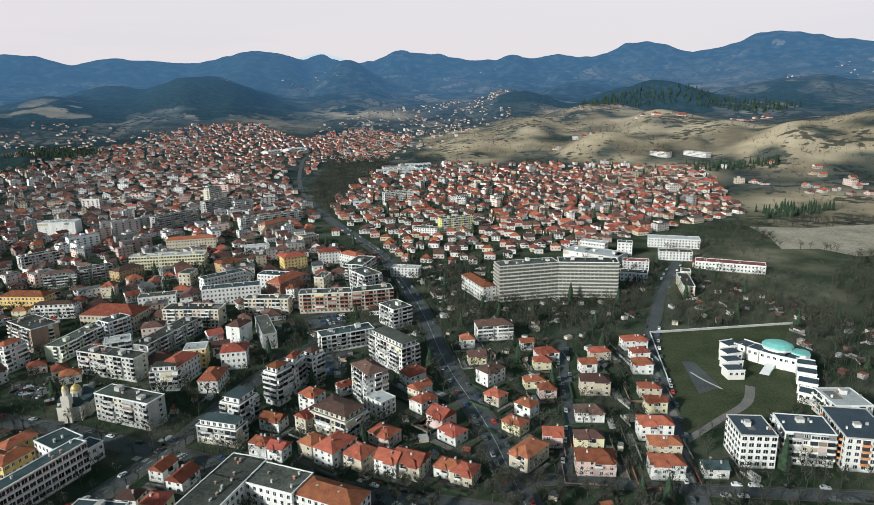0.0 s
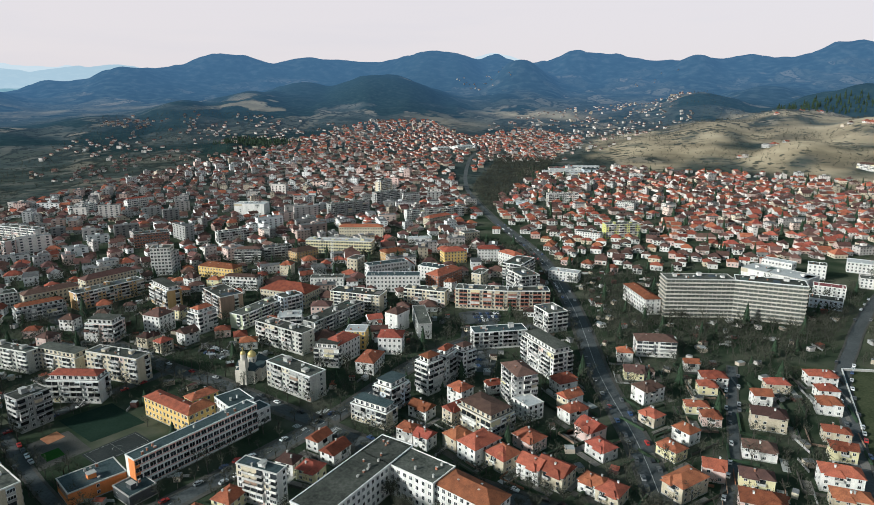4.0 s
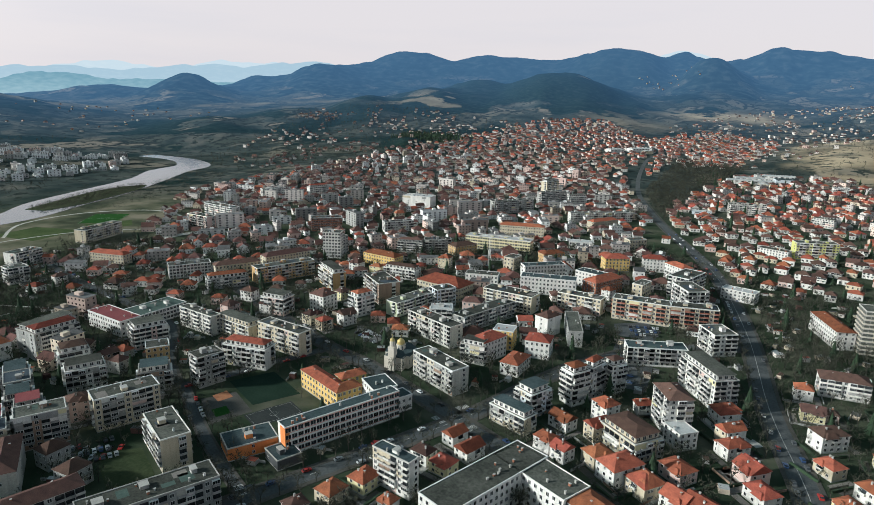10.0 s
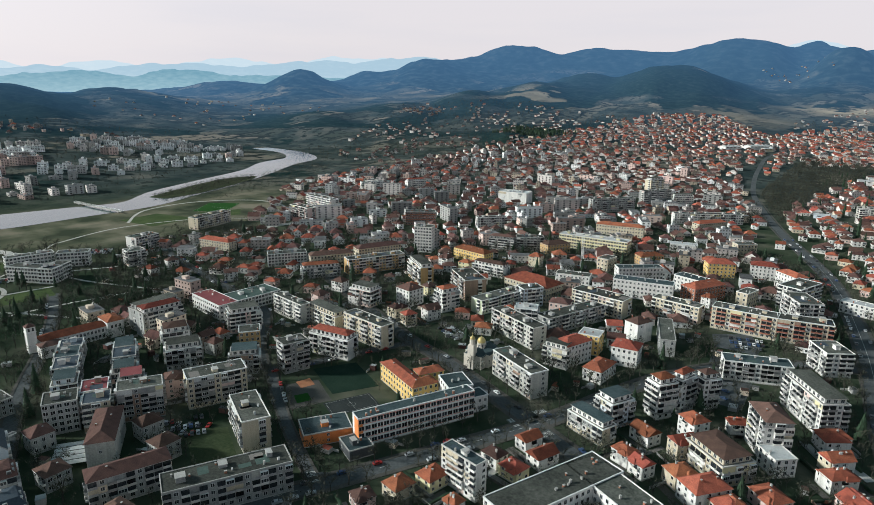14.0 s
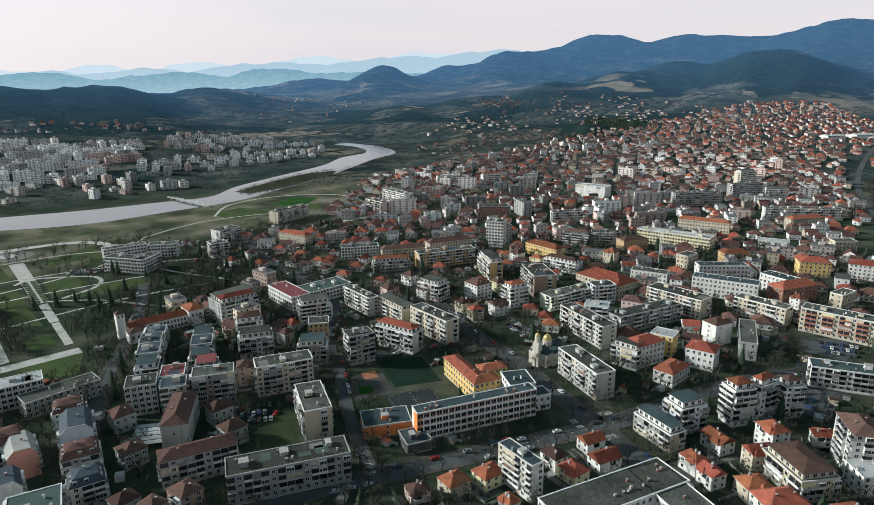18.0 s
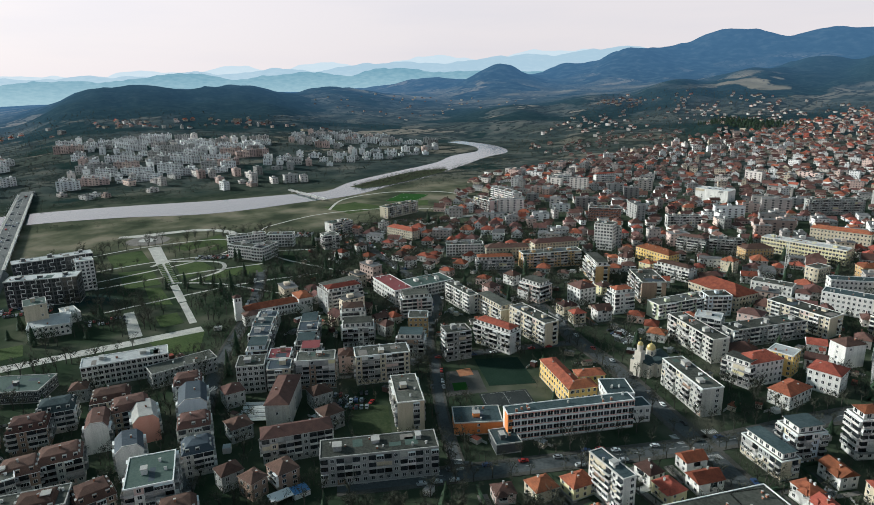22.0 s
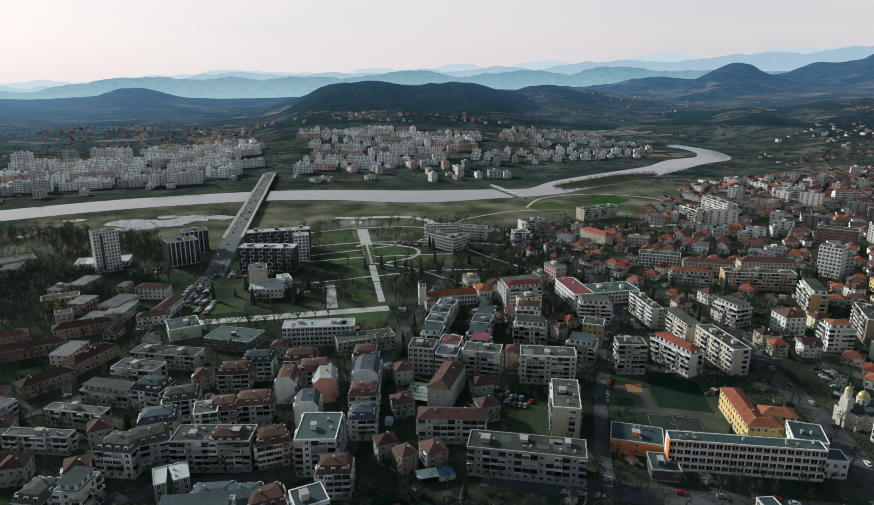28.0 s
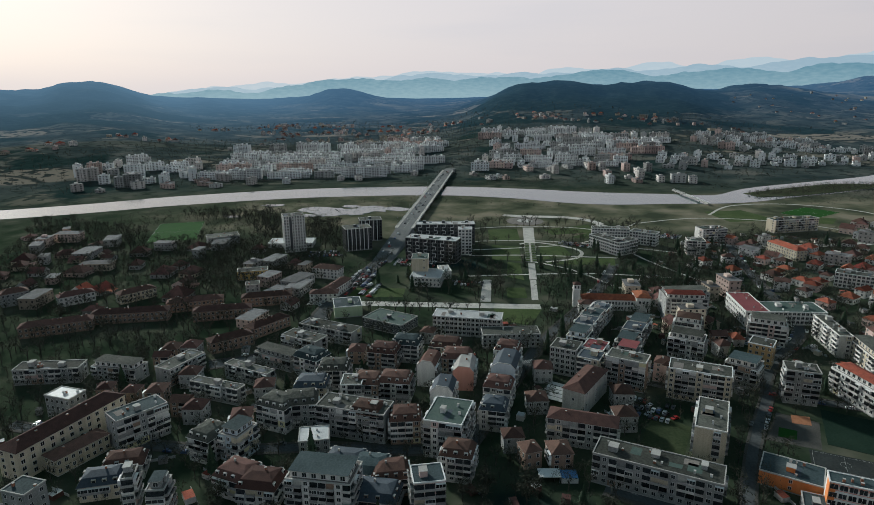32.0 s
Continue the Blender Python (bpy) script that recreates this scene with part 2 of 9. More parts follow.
def thing(name, x, y, z=0.0, turn=0.0, label="", category="", group="", kind=""):
    """An Empty at the base of a thing."""
    ob = new(name)
    ob.empty_display_size = 0.5
    ob.matrix_world = pose(x, y, z, 0, 0, turn)
    return tagged(ob, label, category, group, kind)


def part(name, made, parent=None, m=None, label="", smooth=False):
    """A mesh, or a Build, as ONE object under a thing or a part."""
    me = made.mesh(name, smooth) if isinstance(made, Build) else made
    ob = new(name, me)
    ob.parent = parent
    if m is not None:
        ob.matrix_local = m
    return tagged(ob, label)


# ---- terrain ----
CX, CY = 10.0, 30.0
# heading, height over the ground, distance, half-width in degrees, half-depth in metres, flatness, then how wooded, how
# evergreen against haze-blue, and grassy
HILLS = []


def hill(heading, rise, far, wide, deep, flat=2.0, wood=1.0, pine=0.0, hay=0.0):
    """A hill whose top is seen at an elevation of rise degrees from the eye."""
    HILLS.append((heading, 160 + far * math.tan(radians(rise)), far, wide, deep, flat, wood, pine, hay))


hill(33, 3.2, 4650, 5.0, 420, 2.4)
hill(25.5, 2.75, 4600, 4.5, 400)
hill(15.1, 3.75, 4400, 4.6, 480, 3.2)
hill(10.0, 3.50, 4800, 2.4, 300, 2.4)
hill(7.7, 3.25, 4000, 3.0, 420, 2.4)
hill(3.2, 3.62, 4600, 2.7, 380, 2.2)
hill(0.0, 3.05, 4700, 4.5, 420)
hill(-6.6, 3.30, 4350, 2.4, 350, 2.2)
hill(-10.5, 2.90, 4700, 3.0, 350)
hill(-17.5, 3.90, 4700, 4.5, 450, 2.6, wood=0.55)
hill(-28.0, 4.15, 4700, 6.5, 500, 2.6, wood=0.5)
hill(-39.0, 3.40, 4700, 7.0, 500, wood=0.5)
hill(40.2, 2.30, 4350, 4.2, 480, 2.6)
hill(46.0, 1.10, 4500, 3.0, 400)
hill(51.7, 1.35, 4000, 3.2, 420)
hill(58.0, 0.25, 4300, 5.0, 400, wood=0.2)
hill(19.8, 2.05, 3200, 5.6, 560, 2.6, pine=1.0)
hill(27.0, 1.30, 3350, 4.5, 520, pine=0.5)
hill(31.1, 0.40, 2980, 5.5, 600, wood=0.0)
hill(36.5, -0.6, 2900, 3.0, 380, wood=0.3)
hill(8.0, 0.20, 3300, 6.0, 500, wood=0.1)
hill(-12.0, 0.9, 3500, 4.0, 350, wood=0.9)
hill(33.5, -3.9, 1750, 1.7, 160, wood=1.0, pine=1.0)
hill(83.0, -0.18, 2900, 5.6, 760, 3.6, pine=0.12)
hill(75.5, -0.25, 2950, 6.8, 760, 3.0, pine=0.12)
hill(66.5, -0.45, 3200, 6.0, 560, wood=0.7)
hill(101.3, -0.50, 3900, 3.6, 420)
hill(106.0, -1.2, 4100, 4.0, 300)
hill(94.0, -1.45, 4300, 4.0, 200, wood=0.3)
hill(121.4, 0.25, 3500, 4.6, 1050, 2.4)
hill(128.5, -0.25, 3500, 6.5, 1050, 2.4)
hill(113.0, -1.15, 3700, 3.6, 700)
hill(140.0, 0.3, 3600, 6.0, 900)
# dry grass slopes that climb away from the eastern quarter
for row in ((-3.0, -3.4, 1800, 4.5, 330), (-8.0, -2.0, 1980, 4.5, 380), (-14.0, -0.9, 2250, 5.0, 420), (-19.5, -1.5, 2000, 4.5, 330),
            (-15.0, -3.3, 1640, 4.5, 200), (-24.0, -2.3, 1850, 4.5, 300), (-30.0, -2.4, 1640, 4.5, 300), (-36.0, -1.2, 1800, 6.0, 380)):
    hill(*row, wood=0.0, hay=1.0)
hill(43.0, -1.5, 2500, 5.0, 450, wood=0.5)
hill(37.0, -0.4, 2700, 4.0, 450, wood=0.45)
hill(50.0, -2.4, 2300, 5.0, 380, wood=0.55)
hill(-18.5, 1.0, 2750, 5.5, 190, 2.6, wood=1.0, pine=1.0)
hill(-30.0, 1.2, 3100, 6.0, 380, wood=0.35)
hill(-7.0, 0.6, 2900, 4.0, 300, wood=0.5)


RIVER = [(-640, -900, 70), (-690, -640, 66), (-760, -470, 72), (-830, -350, 78), (-893, -180, 80), (-915, 0, 80), (-895, 120, 84), (-856, 228, 98),
         (-850, 330, 78), (-850, 415, 62), (-905, 500, 84), (-955, 600, 88), (-1035, 740, 70), (-1110, 840, 80), (-1150, 930, 74),
         (-1230, 985, 60), (-1320, 1010, 52), (-1420, 1010, 48)]


def river_gap(x, y):
    """Distance from the middle of the river."""
    best = np.full(np.shape(x), 1e9)
    for (x0, y0, _), (x1, y1, _) in zip(RIVER, RIVER[1:]):
        for t in (0.0, 0.25, 0.5, 0.75):
            best = np.minimum(best, (x - x0 - (x1 - x0) * t) ** 2 + (y - y0 - (y1 - y0) * t) ** 2)
    return np.sqrt(best)


def smooth(a, b, x):
    t = np.clip((x - a) / (b - a), 0, 1)
    return t * t * (3 - 2 * t)


def lumps(x, y, size, seed):
    """Cheap rolling relief from a few crossed waves."""
    rs = np.random.RandomState(seed)
    out = np.zeros_like(x)
    for k in range(7):
        a, q = rs.uniform(0, 6.28), rs.uniform(0, 6.28)
        s = size * rs.uniform(0.5, 1.7)
        out += np.sin((x * math.cos(a) + y * math.sin(a)) / s * 6.28 + q + 1.3 * np.sin((x * math.sin(a) - y * math.cos(a)) / s * 4.1))
    return out / 7


def land(x, y):
    """Height of the ground, and how wooded, as arrays."""
    x, y = np.asarray(x, float), np.asarray(y, float)
    dx, dy = x - CX, y - CY
    r = np.hypot(dx, dy)
    head = np.degrees(np.arctan2(-dx, dy))
    start = np.interp(head, [-90, -30, -5, 10, 45, 62, 75, 125, 180], [900, 950, 1250, 1150, 1200, 1700, 2100, 1900, 1500])
    lift = np.interp(head, [-90, -30, -5, 10, 45, 62, 75, 125, 180], [190, 190, 170, 150, 120, 70, 40, 50, 60])
    base = lift * smooth(start, 4700, r)
    total, woods = np.zeros_like(r), np.zeros_like(r)
    for h0, top, far, wide, deep, flat, wood, *_ in HILLS:
        b0 = np.interp(h0, [-90, -30, -5, 10, 45, 62, 75, 125, 180], [190, 190, 170, 150, 120, 70, 40, 50, 60])
        s0 = np.interp(h0, [-90, -30, -5, 10, 45, 62, 75, 125, 180], [900, 950, 1250, 1150, 1200, 1700, 2100, 1900, 1500])
        amount = top - b0 * float(smooth(s0, 4700, far))
        bump = amount / (1 + np.abs((head - h0) / wide) ** flat + np.abs((r - far) / deep) ** 2) ** 1.15
        total += np.maximum(bump, 0) ** 4
        woods = np.maximum(woods, wood * np.clip(1.7 * bump / max(amount, 1), 0, 1))
    crest = np.interp(head, [-90, -40, -12, 0, 20, 35, 42, 48, 56, 66, 90, 110, 130, 180], [3.0, 3.2, 3.0, 3.1, 3.1, 2.7, 1.5, 0.5, -0.1, -0.6, -1.4, -1.2, -0.6, 0.5])
    chain = np.maximum(160 + 4600 * np.tan(np.radians(crest)) - base, 0) / (1 + ((r - 4600) / 420) ** 2)
    total += chain**4
    woods = np.maximum(woods, 0.75 * smooth(0.3, 0.9, 1 / (1 + ((r - 4600) / 420) ** 2)))
    total = total * smooth(1000, 1600, r) ** 4
    woods = np.maximum(woods, 0.55 * smooth(0.0, 0.3, lumps(x, y, 560, 31)) * smooth(1500, 2200, r) * smooth(10, 25, head))
    far_part = smooth(1300, 2600, r)
    rough = lumps(x, y, 520, 3) * 9 + lumps(x, y, 150, 4) * 3 + (0.35 - np.abs(lumps(x, y, 420, 9))) * 22 + (0.3 - np.abs(lumps(x, y, 170, 10))) * 7
    flatness = smooth(60, 320, river_gap(x, y))
    return flatness * (base + total**0.25 * (1 + 0.05 * lumps(x, y, 260, 8)) + rough * far_part * np.clip(total**0.25 / 60, 0.25, 1)), woods


def pine_haze(head, r):
    """How far the wood is evergreen; past 2.7 km haze is put in as bluer wood."""
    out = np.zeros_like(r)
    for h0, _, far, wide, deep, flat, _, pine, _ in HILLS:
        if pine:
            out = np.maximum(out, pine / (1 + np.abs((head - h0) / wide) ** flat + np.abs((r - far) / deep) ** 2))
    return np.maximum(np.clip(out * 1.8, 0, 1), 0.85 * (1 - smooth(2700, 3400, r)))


def hay(head, r):
    """How far the slope is dry grass."""
    out = np.zeros_like(r)
    for h0, _, far, wide, deep, flat, _, _, grassy in HILLS:
        if grassy:
            out = np.maximum(out, grassy / (1 + np.abs((head - h0) / (1.15 * wide)) ** 2 + np.abs((r - far + 30) / (1.2 * deep)) ** 2))
    return smooth(0.42, 0.60, out)


def ground_at(x, y):
    return float(land(np.array([x]), np.array([y]))[0][0])


def ground_material(name, hazy=False):
    m = bpy.data.materials.new(name)
    m.use_nodes = True
    n, l = m.node_tree.nodes, m.node_tree.links
    p = n["Principled BSDF"]
    p.inputs["Roughness"].default_value = 0.95
    p.inputs["Specular IOR Level"].default_value = 0.0
    geo = n.new("ShaderNodeNewGeometry")

    def tex(scale, detail=5):
        t = n.new("ShaderNodeTexNoise")
        t.inputs["Scale"].default_value, t.inputs["Detail"].default_value = scale, detail
        l.new(geo.outputs["Position"], t.inputs["Vector"])
        return t.outputs["Fac"]

    def ramp(src, *stops):
        t = n.new("ShaderNodeValToRGB")
        e = t.color_ramp.elements
        while len(e) < len(stops):
            e.new(0.5)
        for k, (q, c) in enumerate(stops):
            e[k].position, e[k].color = q, (*c, 1)
        l.new(src, t.inputs["Fac"])
        return t.outputs["Color"]

    def blend(fac, a, b):
        t = n.new("ShaderNodeMix")
        t.data_type = "RGBA"
        l.new(fac, t.inputs[0])
        l.new(a, t.inputs[6])
        l.new(b, t.inputs[7])
        return t.outputs[2]

    def attr(name):
        t = n.new("ShaderNodeAttribute")
        t.attribute_name = name
        return t.outputs["Fac"]

    def times(a, b):
        t = n.new("ShaderNodeMath")
        t.operation = "MULTIPLY"
        l.new(a, t.inputs[0])
        l.new(b, t.inputs[1])
        return t.outputs[0]

    near = ramp(tex(0.03), (0.38, (0.030, 0.045, 0.027)), (0.54, (0.052, 0.065, 0.042)), (0.70, (0.105, 0.105, 0.078)))
    # field parcels, longer one way than the other, with hedges between
    turn = n.new("ShaderNodeMapping")
    turn.inputs["Rotation"].default_value = (0, 0, 0.5)
    turn.inputs["Scale"].default_value = (1.0, 0.42, 0.0)
    l.new(geo.outputs["Position"], turn.inputs["Vector"])
    wob = n.new("ShaderNodeTexNoise")
    wob.inputs["Scale"].default_value, wob.inputs["Detail"].default_value = 0.006, 3
    l.new(geo.outputs["Position"], wob.inputs["Vector"])
    push = n.new("ShaderNodeVectorMath")
    push.operation = "MULTIPLY_ADD"
    push.inputs[1].default_value = (90, 90, 0)
    l.new(wob.outputs["Color"], push.inputs[0])
    l.new(turn.outputs["Vector"], push.inputs[2])

    def parcels(feature):
        t = n.new("ShaderNodeTexVoronoi")
        t.feature = feature
        t.inputs["Scale"].default_value = 0.011
        l.new(push.outputs[0], t.inputs["Vector"])
        return t

    sep = n.new("ShaderNodeSeparateColor")
    l.new(parcels("F1").outputs["Color"], sep.inputs[0])
    fields = ramp(sep.outputs[0], (0.0, (0.055, 0.068, 0.060)), (0.45, (0.098, 0.104, 0.090)), (0.75, (0.155, 0.145, 0.120)), (1.0, (0.25, 0.215, 0.17)))
    line = ramp(parcels("DISTANCE_TO_EDGE").outputs["Distance"], (0.03, (1, 1, 1)), (0.09, (0, 0, 0)))
    thicket = ramp(tex(0.2, 4), (0.35, (0.020, 0.030, 0.030)), (0.65, (0.052, 0.060, 0.054)))
    fields = blend(line, fields, thicket)
    scrub = ramp(tex(0.012, 10), (0.36, (0.030, 0.044, 0.044)), (0.52, (0.062, 0.076, 0.072)), (0.70, (0.135, 0.132, 0.115)))
    hedge = ramp(tex(0.005, 9), (0.50, (0, 0, 0)), (0.54, (1, 1, 1)))
    country = blend(hedge, scrub, fields)
    # bluer than pine_wood: haze of the far hills put into the colour
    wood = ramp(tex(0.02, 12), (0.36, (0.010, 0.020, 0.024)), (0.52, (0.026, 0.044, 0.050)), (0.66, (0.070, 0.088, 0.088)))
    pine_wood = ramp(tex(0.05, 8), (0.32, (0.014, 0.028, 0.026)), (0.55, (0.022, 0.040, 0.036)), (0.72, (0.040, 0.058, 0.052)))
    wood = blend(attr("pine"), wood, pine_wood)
    meadow = ramp(tex(0.008, 12), (0.36, (0.18, 0.152, 0.110)), (0.50, (0.33, 0.270, 0.185)), (0.66, (0.48, 0.395, 0.275)))
    broken = n.new("ShaderNodeMath")
    broken.operation = "MULTIPLY_ADD"
    broken.inputs[1].default_value, broken.inputs[2].default_value = 2.6, -0.95
    l.new(tex(0.0045, 12), broken.inputs[0])
    held = n.new("ShaderNodeMath")
    l.new(attr("wood"), held.inputs[0])
    l.new(broken.outputs[0], held.inputs[1])
    wood_mask = ramp(held.outputs[0], (0.78, (0, 0, 0)), (0.86, (1, 1, 1)))
    bush = ramp(tex(0.045, 8), (0.55, (0, 0, 0)), (0.585, (1, 1, 1)))
    country = blend(bush, country, thicket)
    meadow = blend(ramp(times(tex(0.006, 5), tex(0.05, 9)), (0.285, (0, 0, 0)), (0.325, (0.85, 0.85, 0.85))), meadow, thicket)
    col = blend(attr("town"), country, near)
    col = blend(attr("meadow"), col, meadow)
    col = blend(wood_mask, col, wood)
    col = blend(attr("grass"), col, ramp(tex(0.02, 9), (0.36, (0.050, 0.060, 0.040)), (0.50, (0.110, 0.114, 0.076)), (0.66, (0.22, 0.195, 0.145))))
    l.new(col, p.inputs["Base Color"])
    bp = n.new("ShaderNodeBump")
    bp.inputs["Strength"].default_value, bp.inputs["Distance"].default_value = 0.5, 0.7
    l.new(tex(0.35, 4), bp.inputs["Height"])
    l.new(bp.outputs[0], p.inputs["Normal"])
    if hazy:  # blue haze put in as emission, paler towards the sun
        haze_glow, mix = n.new("ShaderNodeEmission"), n.new("ShaderNodeMixShader")
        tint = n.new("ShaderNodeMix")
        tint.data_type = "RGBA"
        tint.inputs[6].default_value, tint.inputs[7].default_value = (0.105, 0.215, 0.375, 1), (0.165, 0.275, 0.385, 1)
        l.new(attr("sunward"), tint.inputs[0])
        l.new(tint.outputs[2], haze_glow.inputs["Color"])
        l.new(attr("haze_glow"), mix.inputs[0])
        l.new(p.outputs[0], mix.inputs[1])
        l.new(haze_glow.outputs[0], mix.inputs[2])
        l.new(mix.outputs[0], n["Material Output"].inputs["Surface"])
    return m


M["earth"] = ground_material("earth")
M["hazy_earth"] = ground_material("hazy_earth", True)


def blob(head, r, h0, r0, wide, deep):
    return np.clip(1.6 - 1.6 * np.sqrt(((head - h0) / wide) ** 2 + ((r - r0) / deep) ** 2), 0, 1)


def make_ground(name, rings, key, label):
    """The land in rings round the town; the far hills are the backdrop."""
    heads = np.r_[np.arange(-180, -60, 4.0), np.arange(-60, 160, 0.3), np.arange(160, 180, 4.0)]
    hh, rr = np.meshgrid(np.radians(heads), rings, indexing="ij")
    x, y = CX - np.sin(hh) * rr, CY + np.cos(hh) * rr
    z, woods = land(x, y)
    na, nr = hh.shape
    me = bpy.data.meshes.new(name)
    me.vertices.add(na * nr)
    me.vertices.foreach_set("co", np.stack([x, y, z], -1).ravel())
    i = np.arange(na)[:, None]
    j = np.arange(nr - 1)[None, :]
    a, b = i * nr + j, ((i + 1) % na) * nr + j
    quads = np.stack([a, a + 1, b + 1, b], -1).reshape(-1, 4)
    me.loops.add(quads.size)
    me.loops.foreach_set("vertex_index", quads.ravel())
    me.polygons.add(len(quads))
    me.polygons.foreach_set("loop_start", np.arange(len(quads)) * 4)
    me.polygons.foreach_set("loop_total", np.full(len(quads), 4))
    me.polygons.foreach_set("use_smooth", np.full(len(quads), True))
    head, r = np.degrees(hh), rr
    town = 1 - smooth(750, 1250, r)
    meadow = np.maximum.reduce([hay(head, r) * smooth(-0.38, -0.06, lumps(x, y, 230, 21)), blob(head, r, -20, 1250, 6, 200), 1.2 * blob(head, r, -33, 1000, 9, 220),
                                blob(head, r, 6, 2750, 7, 200), 0.5 * blob(head, r, 14, 2350, 5, 250), 0.6 * blob(head, r, 31, 2650, 6, 330),
                                smooth(-0.1, 0.15, lumps(x, y, 330, 52)) * np.maximum.reduce([0.8 * blob(head, r, 62, 3500, 8, 500), 0.8 * blob(head, r, 52, 3300, 6, 420), 0.7 * blob(head, r, 43, 3300, 6, 380),
                                0.6 * blob(head, r, -8, 3100, 9, 420), 0.5 * blob(head, r, 100, 3500, 8, 350), 0.6 * blob(head, r, -27, 3500, 9, 500)])])
    meadow = np.clip(meadow, 0, 1)
    river_bank = np.clip(1.6 - 1.6 * np.abs(x + 745) / 190, 0, 1) * smooth(-420, -150, y) * (1 - smooth(560, 680, y))
    slope = 0.9 * blob(head, r, -27, 560, 11, 260)
    # strength of the emitted haze grows with distance and towards the sun
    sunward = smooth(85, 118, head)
    haze_glow = smooth(1350 - 150 * sunward, 4900 - 800 * sunward, r) * (0.58 + 0.26 * sunward)
    for label_, value in (("town", town), ("meadow", meadow), ("wood", woods), ("grass", np.maximum(river_bank, slope)), ("pine", pine_haze(head, r)), ("haze_glow", haze_glow), ("sunward", sunward)):
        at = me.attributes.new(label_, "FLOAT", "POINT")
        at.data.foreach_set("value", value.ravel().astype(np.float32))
    me.materials.append(M[key])
    me.update()
    me.validate()
    return tagged(new(name, me), label, "ground", kind="structure")


RINGS = np.geomspace(25, 4900, 205)
ground = make_ground("ground", np.r_[0.0, RINGS[RINGS < 1700]], "earth", "valley floor with bare gardens, fields and wooded hills")
backdrop_hills = make_ground("backdrop_hills", RINGS[np.argmax(RINGS >= 1700) - 1:], "hazy_earth", "wooded hills far behind the town, tinted with added blue haze")


# ---- far mountains, their haze put into emission, behind everything else ----
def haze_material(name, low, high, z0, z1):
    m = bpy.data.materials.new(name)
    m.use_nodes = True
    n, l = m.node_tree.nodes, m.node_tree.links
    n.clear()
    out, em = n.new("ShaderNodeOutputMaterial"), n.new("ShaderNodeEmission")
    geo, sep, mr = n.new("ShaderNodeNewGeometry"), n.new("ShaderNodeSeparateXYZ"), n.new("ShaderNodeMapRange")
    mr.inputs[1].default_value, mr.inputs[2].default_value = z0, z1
    # haze put into the glowing colour: pale at the foot, bluer towards the crest
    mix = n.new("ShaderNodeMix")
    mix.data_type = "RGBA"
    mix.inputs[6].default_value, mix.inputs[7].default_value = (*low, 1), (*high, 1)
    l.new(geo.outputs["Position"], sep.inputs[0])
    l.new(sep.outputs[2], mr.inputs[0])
    # noise in the haze tone paints shaded folds that the mesh lacks
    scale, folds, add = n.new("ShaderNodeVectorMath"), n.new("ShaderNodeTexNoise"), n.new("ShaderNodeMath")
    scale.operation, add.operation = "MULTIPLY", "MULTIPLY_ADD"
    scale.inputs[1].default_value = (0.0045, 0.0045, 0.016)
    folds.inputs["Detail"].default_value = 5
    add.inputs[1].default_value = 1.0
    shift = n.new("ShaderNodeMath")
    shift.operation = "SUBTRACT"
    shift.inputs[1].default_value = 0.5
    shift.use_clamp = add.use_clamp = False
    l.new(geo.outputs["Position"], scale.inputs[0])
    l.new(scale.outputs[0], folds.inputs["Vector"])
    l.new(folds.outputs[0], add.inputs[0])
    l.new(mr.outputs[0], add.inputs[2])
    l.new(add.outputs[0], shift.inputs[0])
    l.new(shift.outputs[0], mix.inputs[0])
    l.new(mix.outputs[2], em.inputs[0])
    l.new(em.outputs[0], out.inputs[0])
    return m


def far_ridge(name, far, h0, h1, floor, tops, seed, low, high, drop=0.0):
    """A long hazy mountain chain; tops are (heading, elevation, half-width) in degrees as seen from the town."""
    heads = np.arange(h0, h1, 0.15)
    rs = np.random.RandomState(seed)
    prof = np.exp(9.0 * (floor + 0 * heads))
    for h, e, w in tops:
        prof += np.exp(9.0 * (e - 0.22 * ((heads - h) / w) ** 2))
    prof = np.log(prof) / 9.0 - drop
    for k in range(7):
        w = rs.uniform(0.7, 1.3) * 1.6 * 0.66**k
        prof += np.sin(heads / w + rs.uniform(0, 6.28)) * 0.085 * 0.72**k
    top = 160 + far * np.tan(np.radians(prof))
    pts, faces = [], []
    for h, z in zip(np.radians(heads), top):
        for rad, zz in ((far - 150, -40.0), (far - 60, 0.55 * z), (far, z), (far + 40, -40.0)):
            pts.append((CX - math.sin(h) * rad, CY + math.cos(h) * rad, zz))
    for k in range(len(heads) - 1):
        for q in range(3):
            a = 4 * k + q
            faces.append((a, a + 1, a + 5, a + 4))
    me = bpy.data.meshes.new(name)
    me.from_pydata(pts, [], faces)
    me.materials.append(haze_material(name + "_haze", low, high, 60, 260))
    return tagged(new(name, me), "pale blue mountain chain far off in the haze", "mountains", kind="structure")


